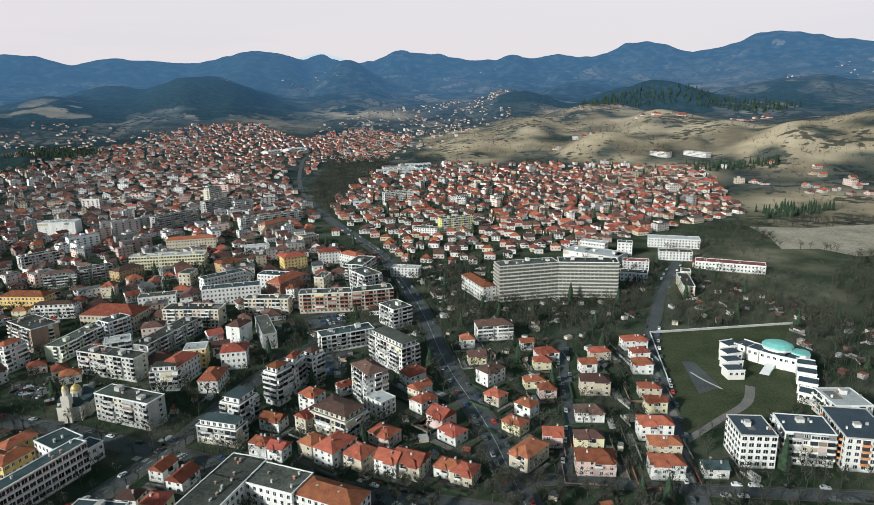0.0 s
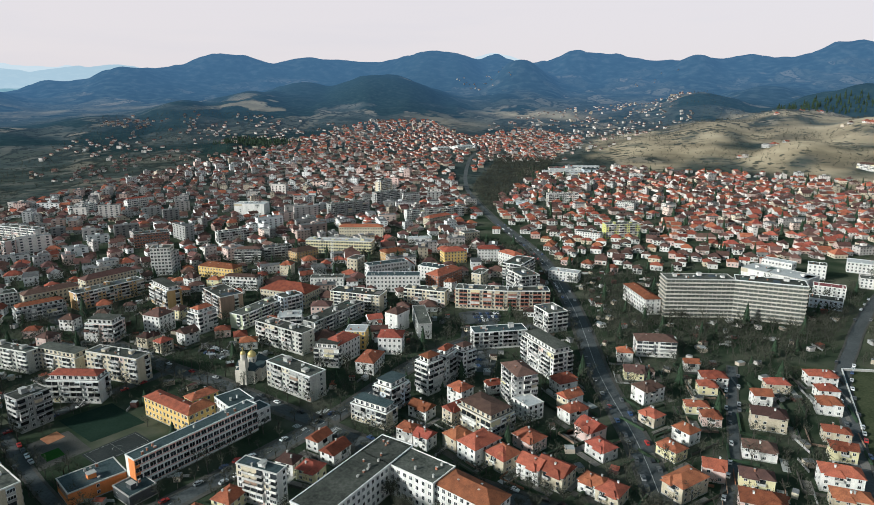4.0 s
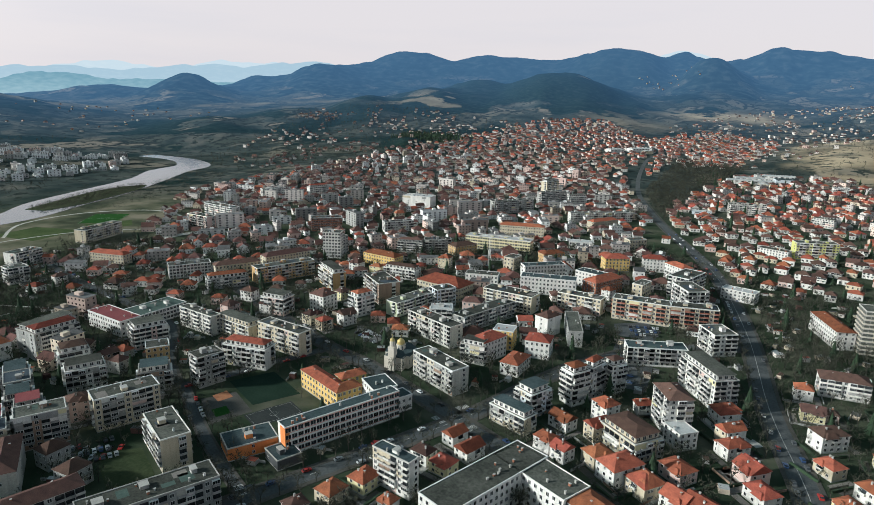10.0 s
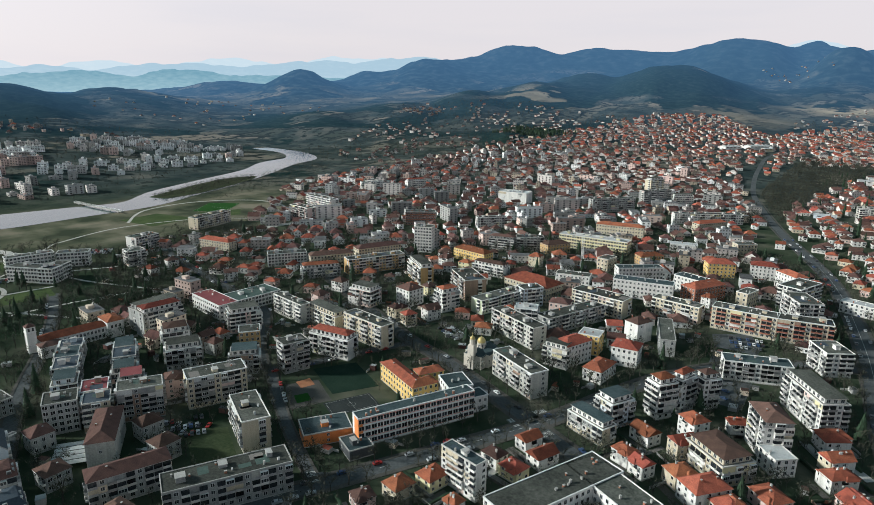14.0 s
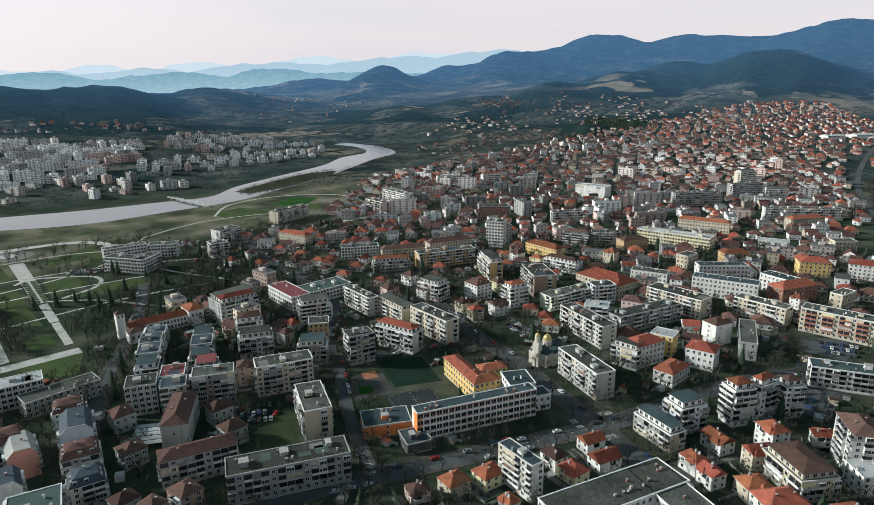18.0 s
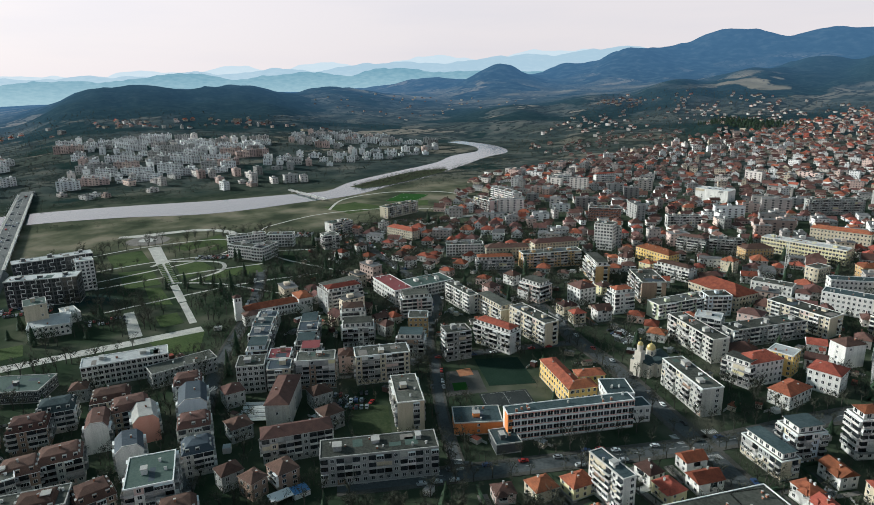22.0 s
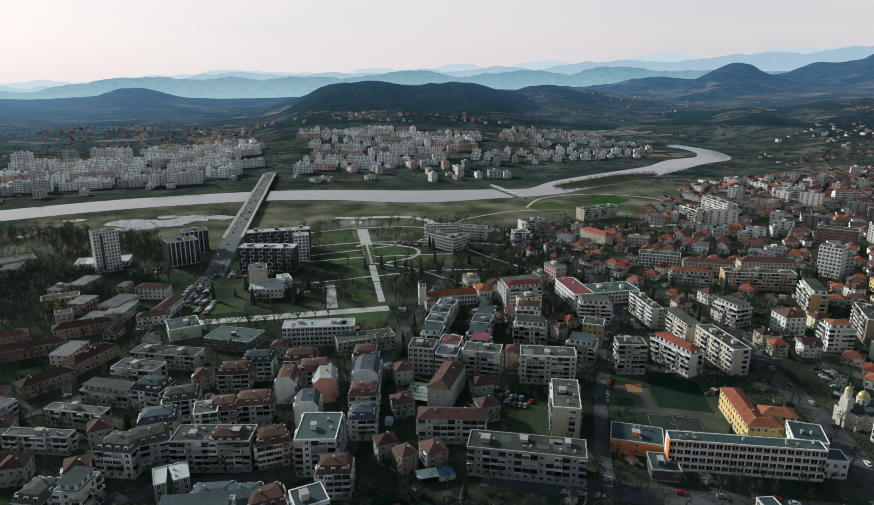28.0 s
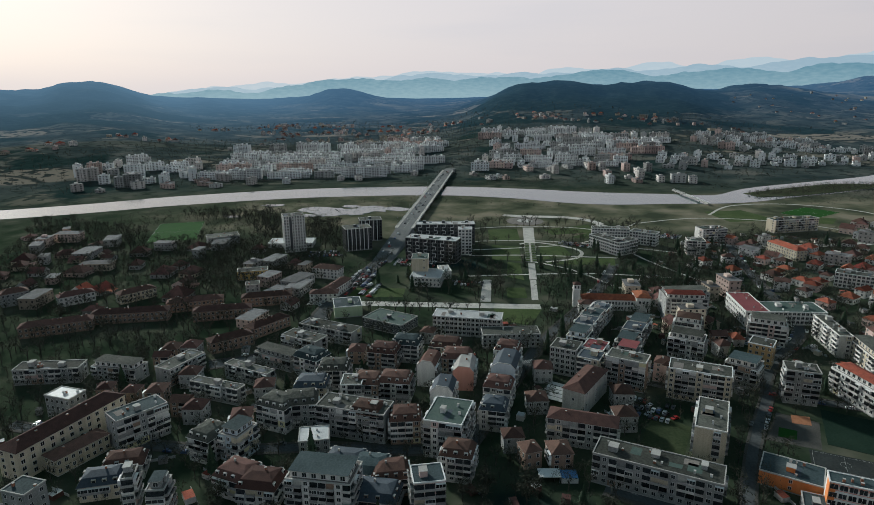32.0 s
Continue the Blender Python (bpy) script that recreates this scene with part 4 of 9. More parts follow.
def flats(x, y, turn, length, depth, height, wall, roof, kind):
    kinds = {"hosp": "hospital", "school": "school_building", "museum": "museum", "towerw": "office_tower", "blank": "hall", "darkb": "apartment_building", "stripe": "apartment_building"}
    name = kinds.get(kind, "apartment_block" if kind in ("panel", "balc", "balcb", "balco") else "town_building")
    floors = max(1, round((height - 0.8) / KINDS[kind][3]))
    extra = {"balc": "with balconies", "balcb": "with brick-red balconies", "balco": "with orange balconies", "panel": "of concrete panels", "hosp": "with long white galleries"}.get(kind, "with rows of windows")
    label = f"{WORDS[wall]} {floors}-storey {name.replace('_', ' ')} {extra}, {WORDS[roof]}"
    ob = thing(name, x, y, ground_at(x, y), turn, " ".join(label.split()[:12]), "building")
    occupy(x, y, turn, length, depth)
    b = Build()
    b.box(-length / 2, -depth / 2, -1.0, length / 2, depth / 2, 0.5, "concrete", bottom=False)
    part("plinth", b, ob)
    seed = int(x * 3 + y * 5)
    attic = kind in ("balc", "panel") and not roof.startswith("tile") and depth > 9 and length < 34 and wall != "wall_panel" and roof not in ("roof_slate", "roof_pale") and seed % 5 < 3
    b = Build()
    b.box(-length / 2 + 0.03, -depth / 2 + 0.03, 0.5, length / 2 - 0.03, depth / 2 - 0.03, height - (3.2 if attic else 0.3), wall, bottom=False)
    part("wall", b, ob)
    if roof.startswith("tile") or kind == "hip" or kind == "museum":
        b = Build()
        add_hip(b, length, depth, height, min(depth, length) * 0.22, roof)
        top = part("roof", b, ob)
        chimney(top, length * 0.2, depth * 0.12, height + 0.6)
        chimney(top, -length * 0.25, -depth * 0.1, height + 0.6)
    elif attic:
        top, d1 = height - 2.9, 1.5
        flat_roof(ob, length, depth, top, "paving", seed, wall)
        b = Build()
        b.box(-length / 2 + d1, -depth / 2 + d1, top - 0.1, length / 2 - d1, depth / 2 - d1, height - 0.25, "wall_white" if seed % 2 else wall, bottom=False)
        part("attic_wall", b, ob)
        b = Build()
        if seed % 5 < 1:
            add_hip(b, length - 2 * d1, depth - 2 * d1, height, 1.6, "tile_roof" if seed % 2 else "tile_old", 0.7)
        else:
            b.box(-length / 2 + d1 - 0.6, -depth / 2 + d1 - 0.6, height - 0.25, length / 2 - d1 + 0.6, depth / 2 - d1 + 0.6, height, "concrete", roof)
        part("attic_roof", b, ob)
        b = Build()
        for m, width, _ in sides(length - 2 * d1, depth - 2 * d1):
            b.at = m
            for k in range(max(1, int(width / 3.2))):
                add_window(b, -width / 2 + (k + 0.5) * width / max(1, int(width / 3.2)), top + 0.4, 1.7, 1.7)
        b.at = None
        tagged(part("attic_glazing", b, ob), kind="stuff")
        height = top
    else:
        flat_roof(ob, length, depth, height, roof, seed, wall, kind in ("school", "plain", "museum"))
    if kind == "school":
        b = Build()
        b.box(-length / 2 - 0.03, -depth / 2 - 0.06, 0.5, -length / 2 + 2.2, depth / 2 - 2.5, height - 0.25, "wall_orange", bottom=False)
        b.box(-length / 2 + 2.2, -depth / 2 - 0.06, height - 1.5, length / 2, -depth / 2 + 0.05, height - 0.25, "wall_pink", bottom=False)
        part("orange_cladding", b, ob)
        for f in range(5):
            b = Build()
            b.box(-length / 2 + 2.2, -depth / 2 - 0.12, 0.5 + f * 3.42 - (0.4 if f else 0), length / 2, -depth / 2 + 0.02, 1.45 + f * 3.42 - (0.4 if f else 0), "frame_white")
            b.box(-length / 2 + 2.2, -depth / 2 - 0.10, 1.45 + f * 3.42 - (0.4 if f else 0), length / 2, -depth / 2 + 0.02, 1.7 + f * 3.42 - (0.4 if f else 0), "wall_pink")
            if f < 4:
                part("storey_band", b, ob)
    if kind == "stripe":
        for k in range(int(length / 4)):
            b = Build()
            b.box(-0.35, -0.18, 0.5, 0.35, 0.0, height + 0.2, "frame_white")
            part("white_rib", b, ob, pose(-length / 2 + 2 + k * 4.0, -depth / 2, 0))
    if kind == "towerw":
        b = Build()
        b.box(-1.2, -0.14, 3, 1.2, 0, height - 2, "wall_dark")
        part("dark_slot", b, ob, pose(-length * 0.18, -depth / 2, 0))
    if kind == "darkb":
        for k in range(int(length / 8)):
            b = Build()
            for f in range(6):
                z = 1.2 + f * 3.3
                s = 1 if f % 2 else -1
                b.box(-1.6, -0.25, z, 1.6, -0.05, z + 0.4, "frame_white")
                b.box(s * 1.6 - 0.2, -0.25, z + 0.4, s * 1.6 + 0.2, -0.05, z + 3.3, "frame_white")
            part("meander_frame", b, ob, pose(-length / 2 + 4 + k * 8.0, -depth / 2, 0))
    dress(ob, x, y, turn, length, depth, height, kind, 320.0 if kind == "school" else 285.0, skip=(2,) if kind == "school" else ())
    return ob


def gabled(x, y, turn, length, depth, height, wall, roof, kind):
    floors = max(1, round((height - 0.8) / KINDS[kind][3]))
    ob = thing("long_house", x, y, ground_at(x, y), turn, f"{WORDS[wall]} {floors}-storey long house with {WORDS[roof]}", "building")
    occupy(x, y, turn, length, depth)
    b = Build()
    b.box(-length / 2, -depth / 2, -1.0, length / 2, depth / 2, height - 0.2, wall, bottom=False)
    part("wall", b, ob)
    b = Build()
    add_hip(b, length, depth, height, min(depth, length) * 0.25, roof)
    top = part("roof", b, ob)
    rs = random.Random(int(x + y))
    for k in range(int(length / 9) + 1):
        chimney(top, rs.uniform(-0.42, 0.42) * length, rs.choice((-1, 1)) * depth * 0.14, height + 1.0)
    dress(ob, x, y, turn, length, depth, height - 0.5, kind, 250.0)
    return ob


def endwall(x, y, turn, length, depth, height, wall, roof, kind):
    """A house in a row that shows its blind party wall, with a mansard roof."""
    ob = thing("row_house", x, y, 0, turn, f"town house with a tall blind {WORDS[wall]} party wall", "building")
    occupy(x, y, turn, length, depth)
    out = [(-length / 2, -1), (length / 2, -1), (length / 2, height), (length * 0.30, height + 2.6), (-length * 0.22, height + 3.0), (-length / 2, height)]
    b = Build()
    n = len(out)
    front = [(px, -depth / 2, pz) for px, pz in out]
    back = [(px, depth / 2, pz) for px, pz in out]
    b.poly(front, wall)
    b.poly(back[::-1], wall)
    b.faces(front + back, [(1, n + 1, n + 2, 2), (5, n + 5, n, 0)], "wall_white")
    part("wall", b, ob)
    b = Build()
    lift = [(px * 1.02, -depth / 2 + 0.4, pz + 0.12) for px, pz in out[2:]] + [(px * 1.02, depth / 2 + 0.2, pz + 0.12) for px, pz in out[2:]]
    b.faces(lift, [(0, 4, 5, 1), (1, 5, 6, 2), (2, 6, 7, 3)], ("roof_grey", "tile_old", "roof_slate", "concrete")[int(abs(x)) % 4])
    top = part("roof", b, ob)
    b = Build()
    for k in range(n - 1):
        (x0, z0), (x1, z1) = out[k + 1 - 1], out[k + 1]
        if k:
            b.faces([(x0, -depth / 2 - 0.1, z0), (x1, -depth / 2 - 0.1, z1), (x1, -depth / 2 + 0.4, z1), (x0, -depth / 2 + 0.4, z0),
                     (x0, -depth / 2 - 0.1, z0 + 0.3), (x1, -depth / 2 - 0.1, z1 + 0.3), (x1, -depth / 2 + 0.4, z1 + 0.3), (x0, -depth / 2 + 0.4, z0 + 0.3)],
                    [(0, 1, 5, 4), (4, 5, 6, 7), (2, 3, 7, 6)], "concrete")
    part("coping", b, ob)
    chimney(top, length * 0.1, 0, height + 2.4)
    rest = (Build(), Build())
    for m, width, a in sides(length, depth)[1:3]:
        facade(ob, m, width, height, "balc", int(x) + a, False, True, rest)
    gather(ob, rest)
    return ob


HOUSE_WALLS = ["wall_white", "wall_white", "wall_white", "wall_white", "wall_cream", "wall_cream", "wall_rose", "wall_paleyel"]


YARDS = []


def house(x, y, turn, length, depth, height, roof):
    YARDS.append((x, y, turn, length, depth))
    length, depth, height = length * 0.84, depth * 0.84, height * 0.97
    rs = random.Random(int(x * 11 + y * 17))
    wall = rs.choice(HOUSE_WALLS)
    floors = max(1, round((height - 0.6) / 2.8))
    ob = thing("house", x, y, 0, turn, f"{WORDS[wall]} {floors}-storey family house with {WORDS[roof]}", "house", "family houses")
    occupy(x, y, turn, length, depth)
    b = Build()
    b.box(-length / 2, -depth / 2, -0.8, length / 2, depth / 2, 0.6, "concrete", bottom=False)
    b.box(-length / 2 + 0.03, -depth / 2 + 0.03, 0.6, length / 2 - 0.03, depth / 2 - 0.03, height - 0.1, wall, bottom=False)
    part("wall", b, ob)
    b = Build()
    rise = min(length, depth) * rs.uniform(0.24, 0.34)
    add_hip(b, length, depth, height, rise, roof, 0.4, gable=rs.random() < 0.2)
    if rs.random() < 0.55:
        add_hip(b, length * 0.45, depth * 0.35, height - 0.4, rise * 0.75, roof, 0.4, x=length * rs.choice((-0.2, 0.2)), y=-depth * 0.42)
    top = part("roof", b, ob)
    for k in range(rs.choice((1, 2, 2))):
        chimney(top, rs.uniform(-0.25, 0.25) * length, rs.choice((-0.16, 0.16)) * depth, height + rise * 0.45, 1.5, rs.choice(["wall_brick", "frame_white", "concrete"]))
    far = math.hypot(x - CX, y - CY)
    row = Build()
    for k, (m, width, a) in enumerate(sides(length, depth)):
        out = radians(turn + a - 90)
        facing = (math.cos(out) * (CX - x) + math.sin(out) * (CY - y)) / max(far, 1)
        if facing < 0:
            continue
        n = max(1, int(width / 3.4))
        for f in range(floors):
            z = 1.3 + f * (height - 0.6) / floors
            if z + 1.3 > height:
                continue
            for q in range(n):
                px = -width / 2 + (q + 0.5) * width / n
                if rs.random() < 0.15:
                    continue
                if far < 300:
                    part("window", window_mesh(1.2, 1.3), ob, m @ pose(px, 0, z))
                else:
                    row.at = m
                    add_window(row, px, z, 1.2, 1.3)
    gather(ob, (row, Build()))
    if rs.random() < 0.5:
        part("balcony", balcony_mesh(3.2, "balcony_pale"), ob, pose(rs.uniform(-0.15, 0.15) * length, -depth / 2, height - 2.9))
    return ob


def townhouse(x, y, turn, length, depth, height):
    """A house of four or five storeys in a row, with balconies under a steep mansard and dormers."""
    rs = random.Random(int(x * 5 + y * 9))
    wall = rs.choice(["wall_grey", "wall_white", "wall_white", "wall_panel", "wall_brown", "wall_cream"])
    roof = rs.choice(["tile_old", "tile_old", "roof_slate", "roof_teal", "roof_slate", "roof_grey"])
    floors = max(2, round((height - 0.8) / 2.85))
    ob = thing("town_house", x, y, ground_at(x, y), turn, f"{WORDS[wall]} {floors}-storey town house with balconies under a steep mansard roof", "house", "town houses")
    occupy(x, y, turn, length, depth)
    b = Build()
    b.box(-length / 2, -depth / 2, -0.8, length / 2, depth / 2, height, wall, bottom=False)
    part("wall", b, ob)
    a, c, d, h = length / 2 + 0.5, depth / 2 + 0.5, 2.0, 2.9
    b = Build()
    low = [(-a, -c, height), (a, -c, height), (a, c, height), (-a, c, height)]
    top = [(-a + d, -c + d, height + h), (a - d, -c + d, height + h), (a - d, c - d, height + h), (-a + d, c - d, height + h)]
    ridge = [(-a + 2.4 * d, 0, height + h + 0.9), (a - 2.4 * d, 0, height + h + 0.9)]
    b.faces(low + top, [(0, 1, 5, 4), (1, 2, 6, 5), (2, 3, 7, 6), (3, 0, 4, 7)], roof)
    b.faces(top + ridge, [(0, 1, 5, 4), (2, 3, 4, 5), (1, 2, 5), (3, 0, 4)], roof)
    b.faces(low + [(px, py, pz - 0.25) for px, py, pz in low], [(0, 4, 5, 1), (1, 5, 6, 2), (2, 6, 7, 3), (3, 7, 4, 0), (4, 7, 6, 5)], "frame_white" if rs.random() < 0.5 else "concrete")
    cap = part("roof", b, ob)
    for m, width, _ in sides(length, depth):
        n = max(1, int(width / 3.6))
        for k in range(n):
            if rs.random() < 0.75:
                b = Build()
                b.box(-0.8, 0.3, 0.4, 0.8, 1.9, 2.3, wall, "concrete", False)
                b.box(-0.6, 0.24, 0.8, 0.6, 0.32, 2.0, "glass")
                part("dormer", b, cap, m @ pose(-width / 2 + (k + 0.5) * width / n, 0, height))
    chimney(cap, rs.uniform(-0.2, 0.2) * length, rs.uniform(-0.15, 0.15) * depth, height + h, 1.8, rs.choice(["wall_brick", "concrete"]))
    dress(ob, x, y, turn, length, depth, height, "balc", 0.0)
    return ob


# ---- buildings of the town ----
flats(-160.8, 299.2, -21.6, 36.2, 11.5, 15, "wall_panel", "roof_grey", "panel")
flats(-173.1, 226.1, 68.4, 61.9, 7.4, 14.5, "wall_school", "roof_teal", "school")
flats(-173.2, 257.4, -31.1, 15.6, 13.4, 14, "wall_white", "roof_teal", "plain")
flats(-164.0, 259.9, 66.4, 13.3, 9.0, 8.5, "wall_white", "roof_teal", "plain")
flats(-200.6, 192.9, 60.5, 22.6, 15.0, 6.5, "wall_orange", "roof_teal", "blank")
flats(-180.1, 193.6, 68.8, 11.7, 13.0, 5, "wall_dark", "roof_teal", "blank")
flats(-101.8, 292.6, -22.0, 12.0, 14.2, 18, "wall_sky", "roof_teal", "balc")
flats(-106.1, 277.2, -17.0, 22.6, 9.5, 12, "wall_cream", "roof_teal", "panel")
flats(-88.1, 317.9, -29.4, 9.7, 11.6, 22, "wall_white", "roof_grey", "balc")
flats(-81.9, 330.3, -15.8, 7.3, 11.9, 22, "wall_white", "roof_grey", "balc")
flats(-73.7, 342.4, -33.0, 8.6, 10.2, 20, "wall_white", "roof_grey", "balc")
flats(-38.1, 317.1, 34.5, 12.0, 19.1, 20, "wall_white", "tile_old", "balc")
flats(-31.0, 303.0, 46.5, 10.2, 12.0, 9, "wall_white", "roof_pale", "plain")
flats(-27.6, 363.8, 39.4, 13.3, 34.0, 20, "wall_white", "roof_grey", "balc")
flats(-31.3, 436.4, 36.8, 15.7, 19.5, 15, "wall_white", "roof_grey", "balc")
flats(-50.4, 286.4, -34.2, 23.5, 16.7, 13, "wall_cream", "roof_teal", "balc")
flats(-126.6, 203.2, -8.4, 20.2, 6.2, 17, "wall_white", "roof_teal", "balc")
flats(-89.7, 213.0, -107.4, 56.9, 16.8, 14, "wall_white", "roof_grey", "plain")
flats(-72.6, 227.3, 157.6, 38.4, 15.1, 13.7, "wall_white", "roof_grey", "plain")
gabled(-42.5, 215.2, 154.7, 26.9, 13.0, 13, "wall_white", "tile_roof", "plain")

flats(-391.0, 252.0, -3.0, 39.1, 15.0, 11, "wall_white", "roof_maroon", "plain")
flats(-385.3, 279.4, 88.5, 36.5, 20.8, 9.5, "wall_white", "roof_green", "grid")
flats(-383.6, 207.0, 86.6, 26.6, 12.5, 20, "wall_grey", "roof_grey", "balc")
flats(-347.8, 198.5, 67.9, 15.4, 14.0, 17, "wall_white", "roof_teal", "balc")
flats(-323.0, 190.1, 64.0, 19.5, 13.0, 16, "wall_white", "roof_grey", "balc")
flats(-346.8, 246.4, 68.7, 20.4, 14.0, 17, "wall_rose", "roof_grey", "balc")
flats(-341.2, 282.1, -4.9, 35.5, 7.6, 14, "wall_panel", "roof_grey", "panel")
flats(-310.3, 288.7, -5.0, 33.1, 11.6, 14, "wall_cream", "roof_grey", "panel")
flats(-269.0, 287.8, -3.9, 37.5, 10.6, 16, "wall_cream", "roof_grey", "panel")
flats(-269.9, 259.1, 12.4, 29.0, 11.0, 16, "wall_white", "roof_teal", "balc")
flats(-271.8, 229.7, 75.0, 15.5, 11.4, 18, "wall_grey", "roof_grey", "balc")
flats(-314.0, 229.0, 56.6, 12.6, 12.0, 14, "wall_ochre", "roof_grey", "plain")
flats(-290.4, 209.7, 53.7, 16.0, 14.0, 15, "wall_grey", "roof_teal", "balc")
flats(-301.3, 116.2, 66.6, 14.7, 14.0, 16, "wall_grey", "roof_grey", "grid")
flats(-265.7, 121.2, 58.8, 11.3, 32.0, 13, "wall_panel", "tile_old", "blank")
flats(-285.0, 146.6, 64.1, 20.6, 12.0, 17, "wall_brown", "roof_grey", "balc")
flats(-271.9, 179.8, 69.2, 29.7, 13.0, 17, "wall_cream", "roof_grey", "balc")
flats(-226.8, 169.8, -22.2, 28.6, 12.7, 16, "wall_cream", "roof_grey", "balc")
flats(-194.2, 137.4, 66.3, 48.7, 13.7, 13.5, "wall_grey", "roof_grey", "balc")
flats(-227.1, 113.5, 74.1, 30.3, 10.4, 13, "wall_grey", "tile_old", "balc")
flats(-87.3, 470.2, 4.5, 40.8, 13.0, 16, "wall_cream", "roof_grey", "balcb")
flats(-52.3, 476.1, 15.2, 32.3, 13.0, 16, "wall_cream", "roof_grey", "balcb")
flats(-169.1, 494.6, 15.3, 45.6, 13.0, 14.5, "wall_white", "roof_teal", "plain")
flats(-188.1, 531.1, 43.5, 38.8, 11.0, 14.5, "wall_white", "roof_teal", "plain")
flats(-141.8, 531.8, -14.0, 29.0, 13.0, 14, "wall_white", "roof_teal", "plain")
gabled(-131.1, 521.4, 66.3, 34.0, 14.0, 13, "wall_brick", "tile_roof", "plain")
flats(-141.9, 601.3, 31.7, 23.3, 15.0, 13, "wall_yellow", "tile_roof", "hip")
flats(-109.2, 619.1, 15.9, 21.8, 13.0, 13, "wall_white", "tile_roof", "hip")
flats(-83.5, 598.9, -40.3, 23.9, 12.0, 14, "wall_white", "tile_roof", "hip")
flats(-69.1, 548.2, -15.6, 17.0, 30.9, 20, "wall_white", "roof_grey", "balc")
flats(-61.1, 514.3, 36.1, 16.4, 26.5, 19, "wall_white", "roof_grey", "balc")
flats(-99.4, 523.4, -11.6, 8.7, 17.6, 14, "wall_cream", "roof_grey", "plain")
flats(-132.0, 466.9, -3.4, 34.4, 11.2, 13, "wall_cream", "roof_grey", "panel")
flats(-180.5, 443.2, -3.4, 41.8, 15.1, 14, "wall_cream", "roof_grey", "panel")
flats(-182.8, 400.3, 73.3, 54.2, 12.0, 12, "wall_grey", "roof_grey", "panel")
flats(-198.5, 356.7, -18.8, 44.0, 11.1, 15, "wall_panel", "roof_grey", "panel")
flats(-242.4, 398.7, 78.2, 45.4, 12.0, 11, "wall_lime", "roof_grey", "balc")
flats(-205.0, 377.6, 27.4, 15.3, 12.0, 15, "wall_white", "roof_pale", "balc")
flats(-227.4, 418.3, 59.7, 16.8, 12.0, 15, "wall_sky", "roof_grey", "balc")
gabled(-239.3, 443.3, -7.1, 42.5, 21.8, 12, "wall_cream", "tile_roof", "plain")
flats(-197.3, 411.9, 15.0, 14.4, 12.0, 12, "wall_rose", "tile_old", "hip")
flats(-127.5, 367.2, 10.0, 15.4, 14.0, 12, "wall_white", "tile_roof", "hip")
flats(-157.5, 337.0, 3.9, 15.9, 10.1, 15, "wall_white", "roof_grey", "balc")
flats(-153.7, 346.6, 74.7, 21.2, 13.0, 14, "wall_white", "tile_roof", "hip")
flats(-131.0, 337.9, -0.7, 11.5, 19.4, 8, "wall_white", "tile_roof", "hip")
flats(-151.7, 368.2, 10.4, 13.2, 12.0, 13, "wall_yellow", "roof_pale", "plain")
gabled(-136.5, 406.3, -18.7, 10.9, 14.0, 14, "wall_white", "tile_old", "blank")
flats(-119.6, 410.7, 22.9, 9.3, 40.0, 11, "wall_grey", "roof_grey", "plain")
flats(-61.8, 394.6, 24.7, 35.8, 12.0, 12, "wall_white", "roof_teal", "balc")
flats(-394.4, 489.2, 25.0, 17.8, 14.0, 26, "wall_white", "roof_grey", "grid")
flats(-395.6, 499.8, 85.1, 11.3, 14.0, 20, "wall_grey", "roof_grey", "grid")
flats(-330.6, 409.8, -29.1, 32.4, 11.4, 19, "wall_ochre", "roof_grey", "balc")
flats(-382.1, 406.0, 68.6, 53.8, 12.0, 14, "wall_ochre", "roof_grey", "panel")
gabled(-409.6, 437.0, 70.6, 44.7, 12.0, 13, "wall_cream", "tile_old", "plain")
gabled(-426.0, 392.4, 61.8, 39.6, 11.0, 11, "wall_cream", "tile_old", "plain")
flats(-455.4, 365.1, 57.7, 34.8, 12.0, 12, "wall_white", "roof_grey", "grid")
flats(-404.1, 361.5, 59.5, 33.1, 12.0, 12, "wall_grey", "roof_grey", "panel")
flats(-322.3, 336.8, 7.4, 20.0, 13.7, 16, "wall_rose", "roof_grey", "balc")
gabled(-298.7, 360.9, -7.1, 14.8, 14.5, 13, "wall_white", "tile_old", "plain")
flats(-268.4, 368.1, -17.2, 11.1, 15.4, 18, "wall_white", "roof_grey", "balc")
flats(-277.5, 407.4, -33.3, 32.2, 17.7, 17, "wall_brown", "roof_grey", "balc")
gabled(-336.2, 492.5, -5.0, 38.4, 13.0, 11, "wall_yellow", "tile_roof", "plain")
flats(-296.5, 465.9, 5.4, 31.6, 12.0, 12, "wall_white", "roof_grey", "panel")
flats(-268.3, 610.7, 7.4, 71.3, 14.0, 14, "wall_paleyel", "roof_pale", "grid")
flats(-293.6, 575.1, 62.2, 26.8, 14.0, 10, "wall_ochre", "tile_old", "hip")
flats(-226.2, 550.7, -4.8, 11.0, 16.0, 12, "wall_cream", "roof_grey", "plain")
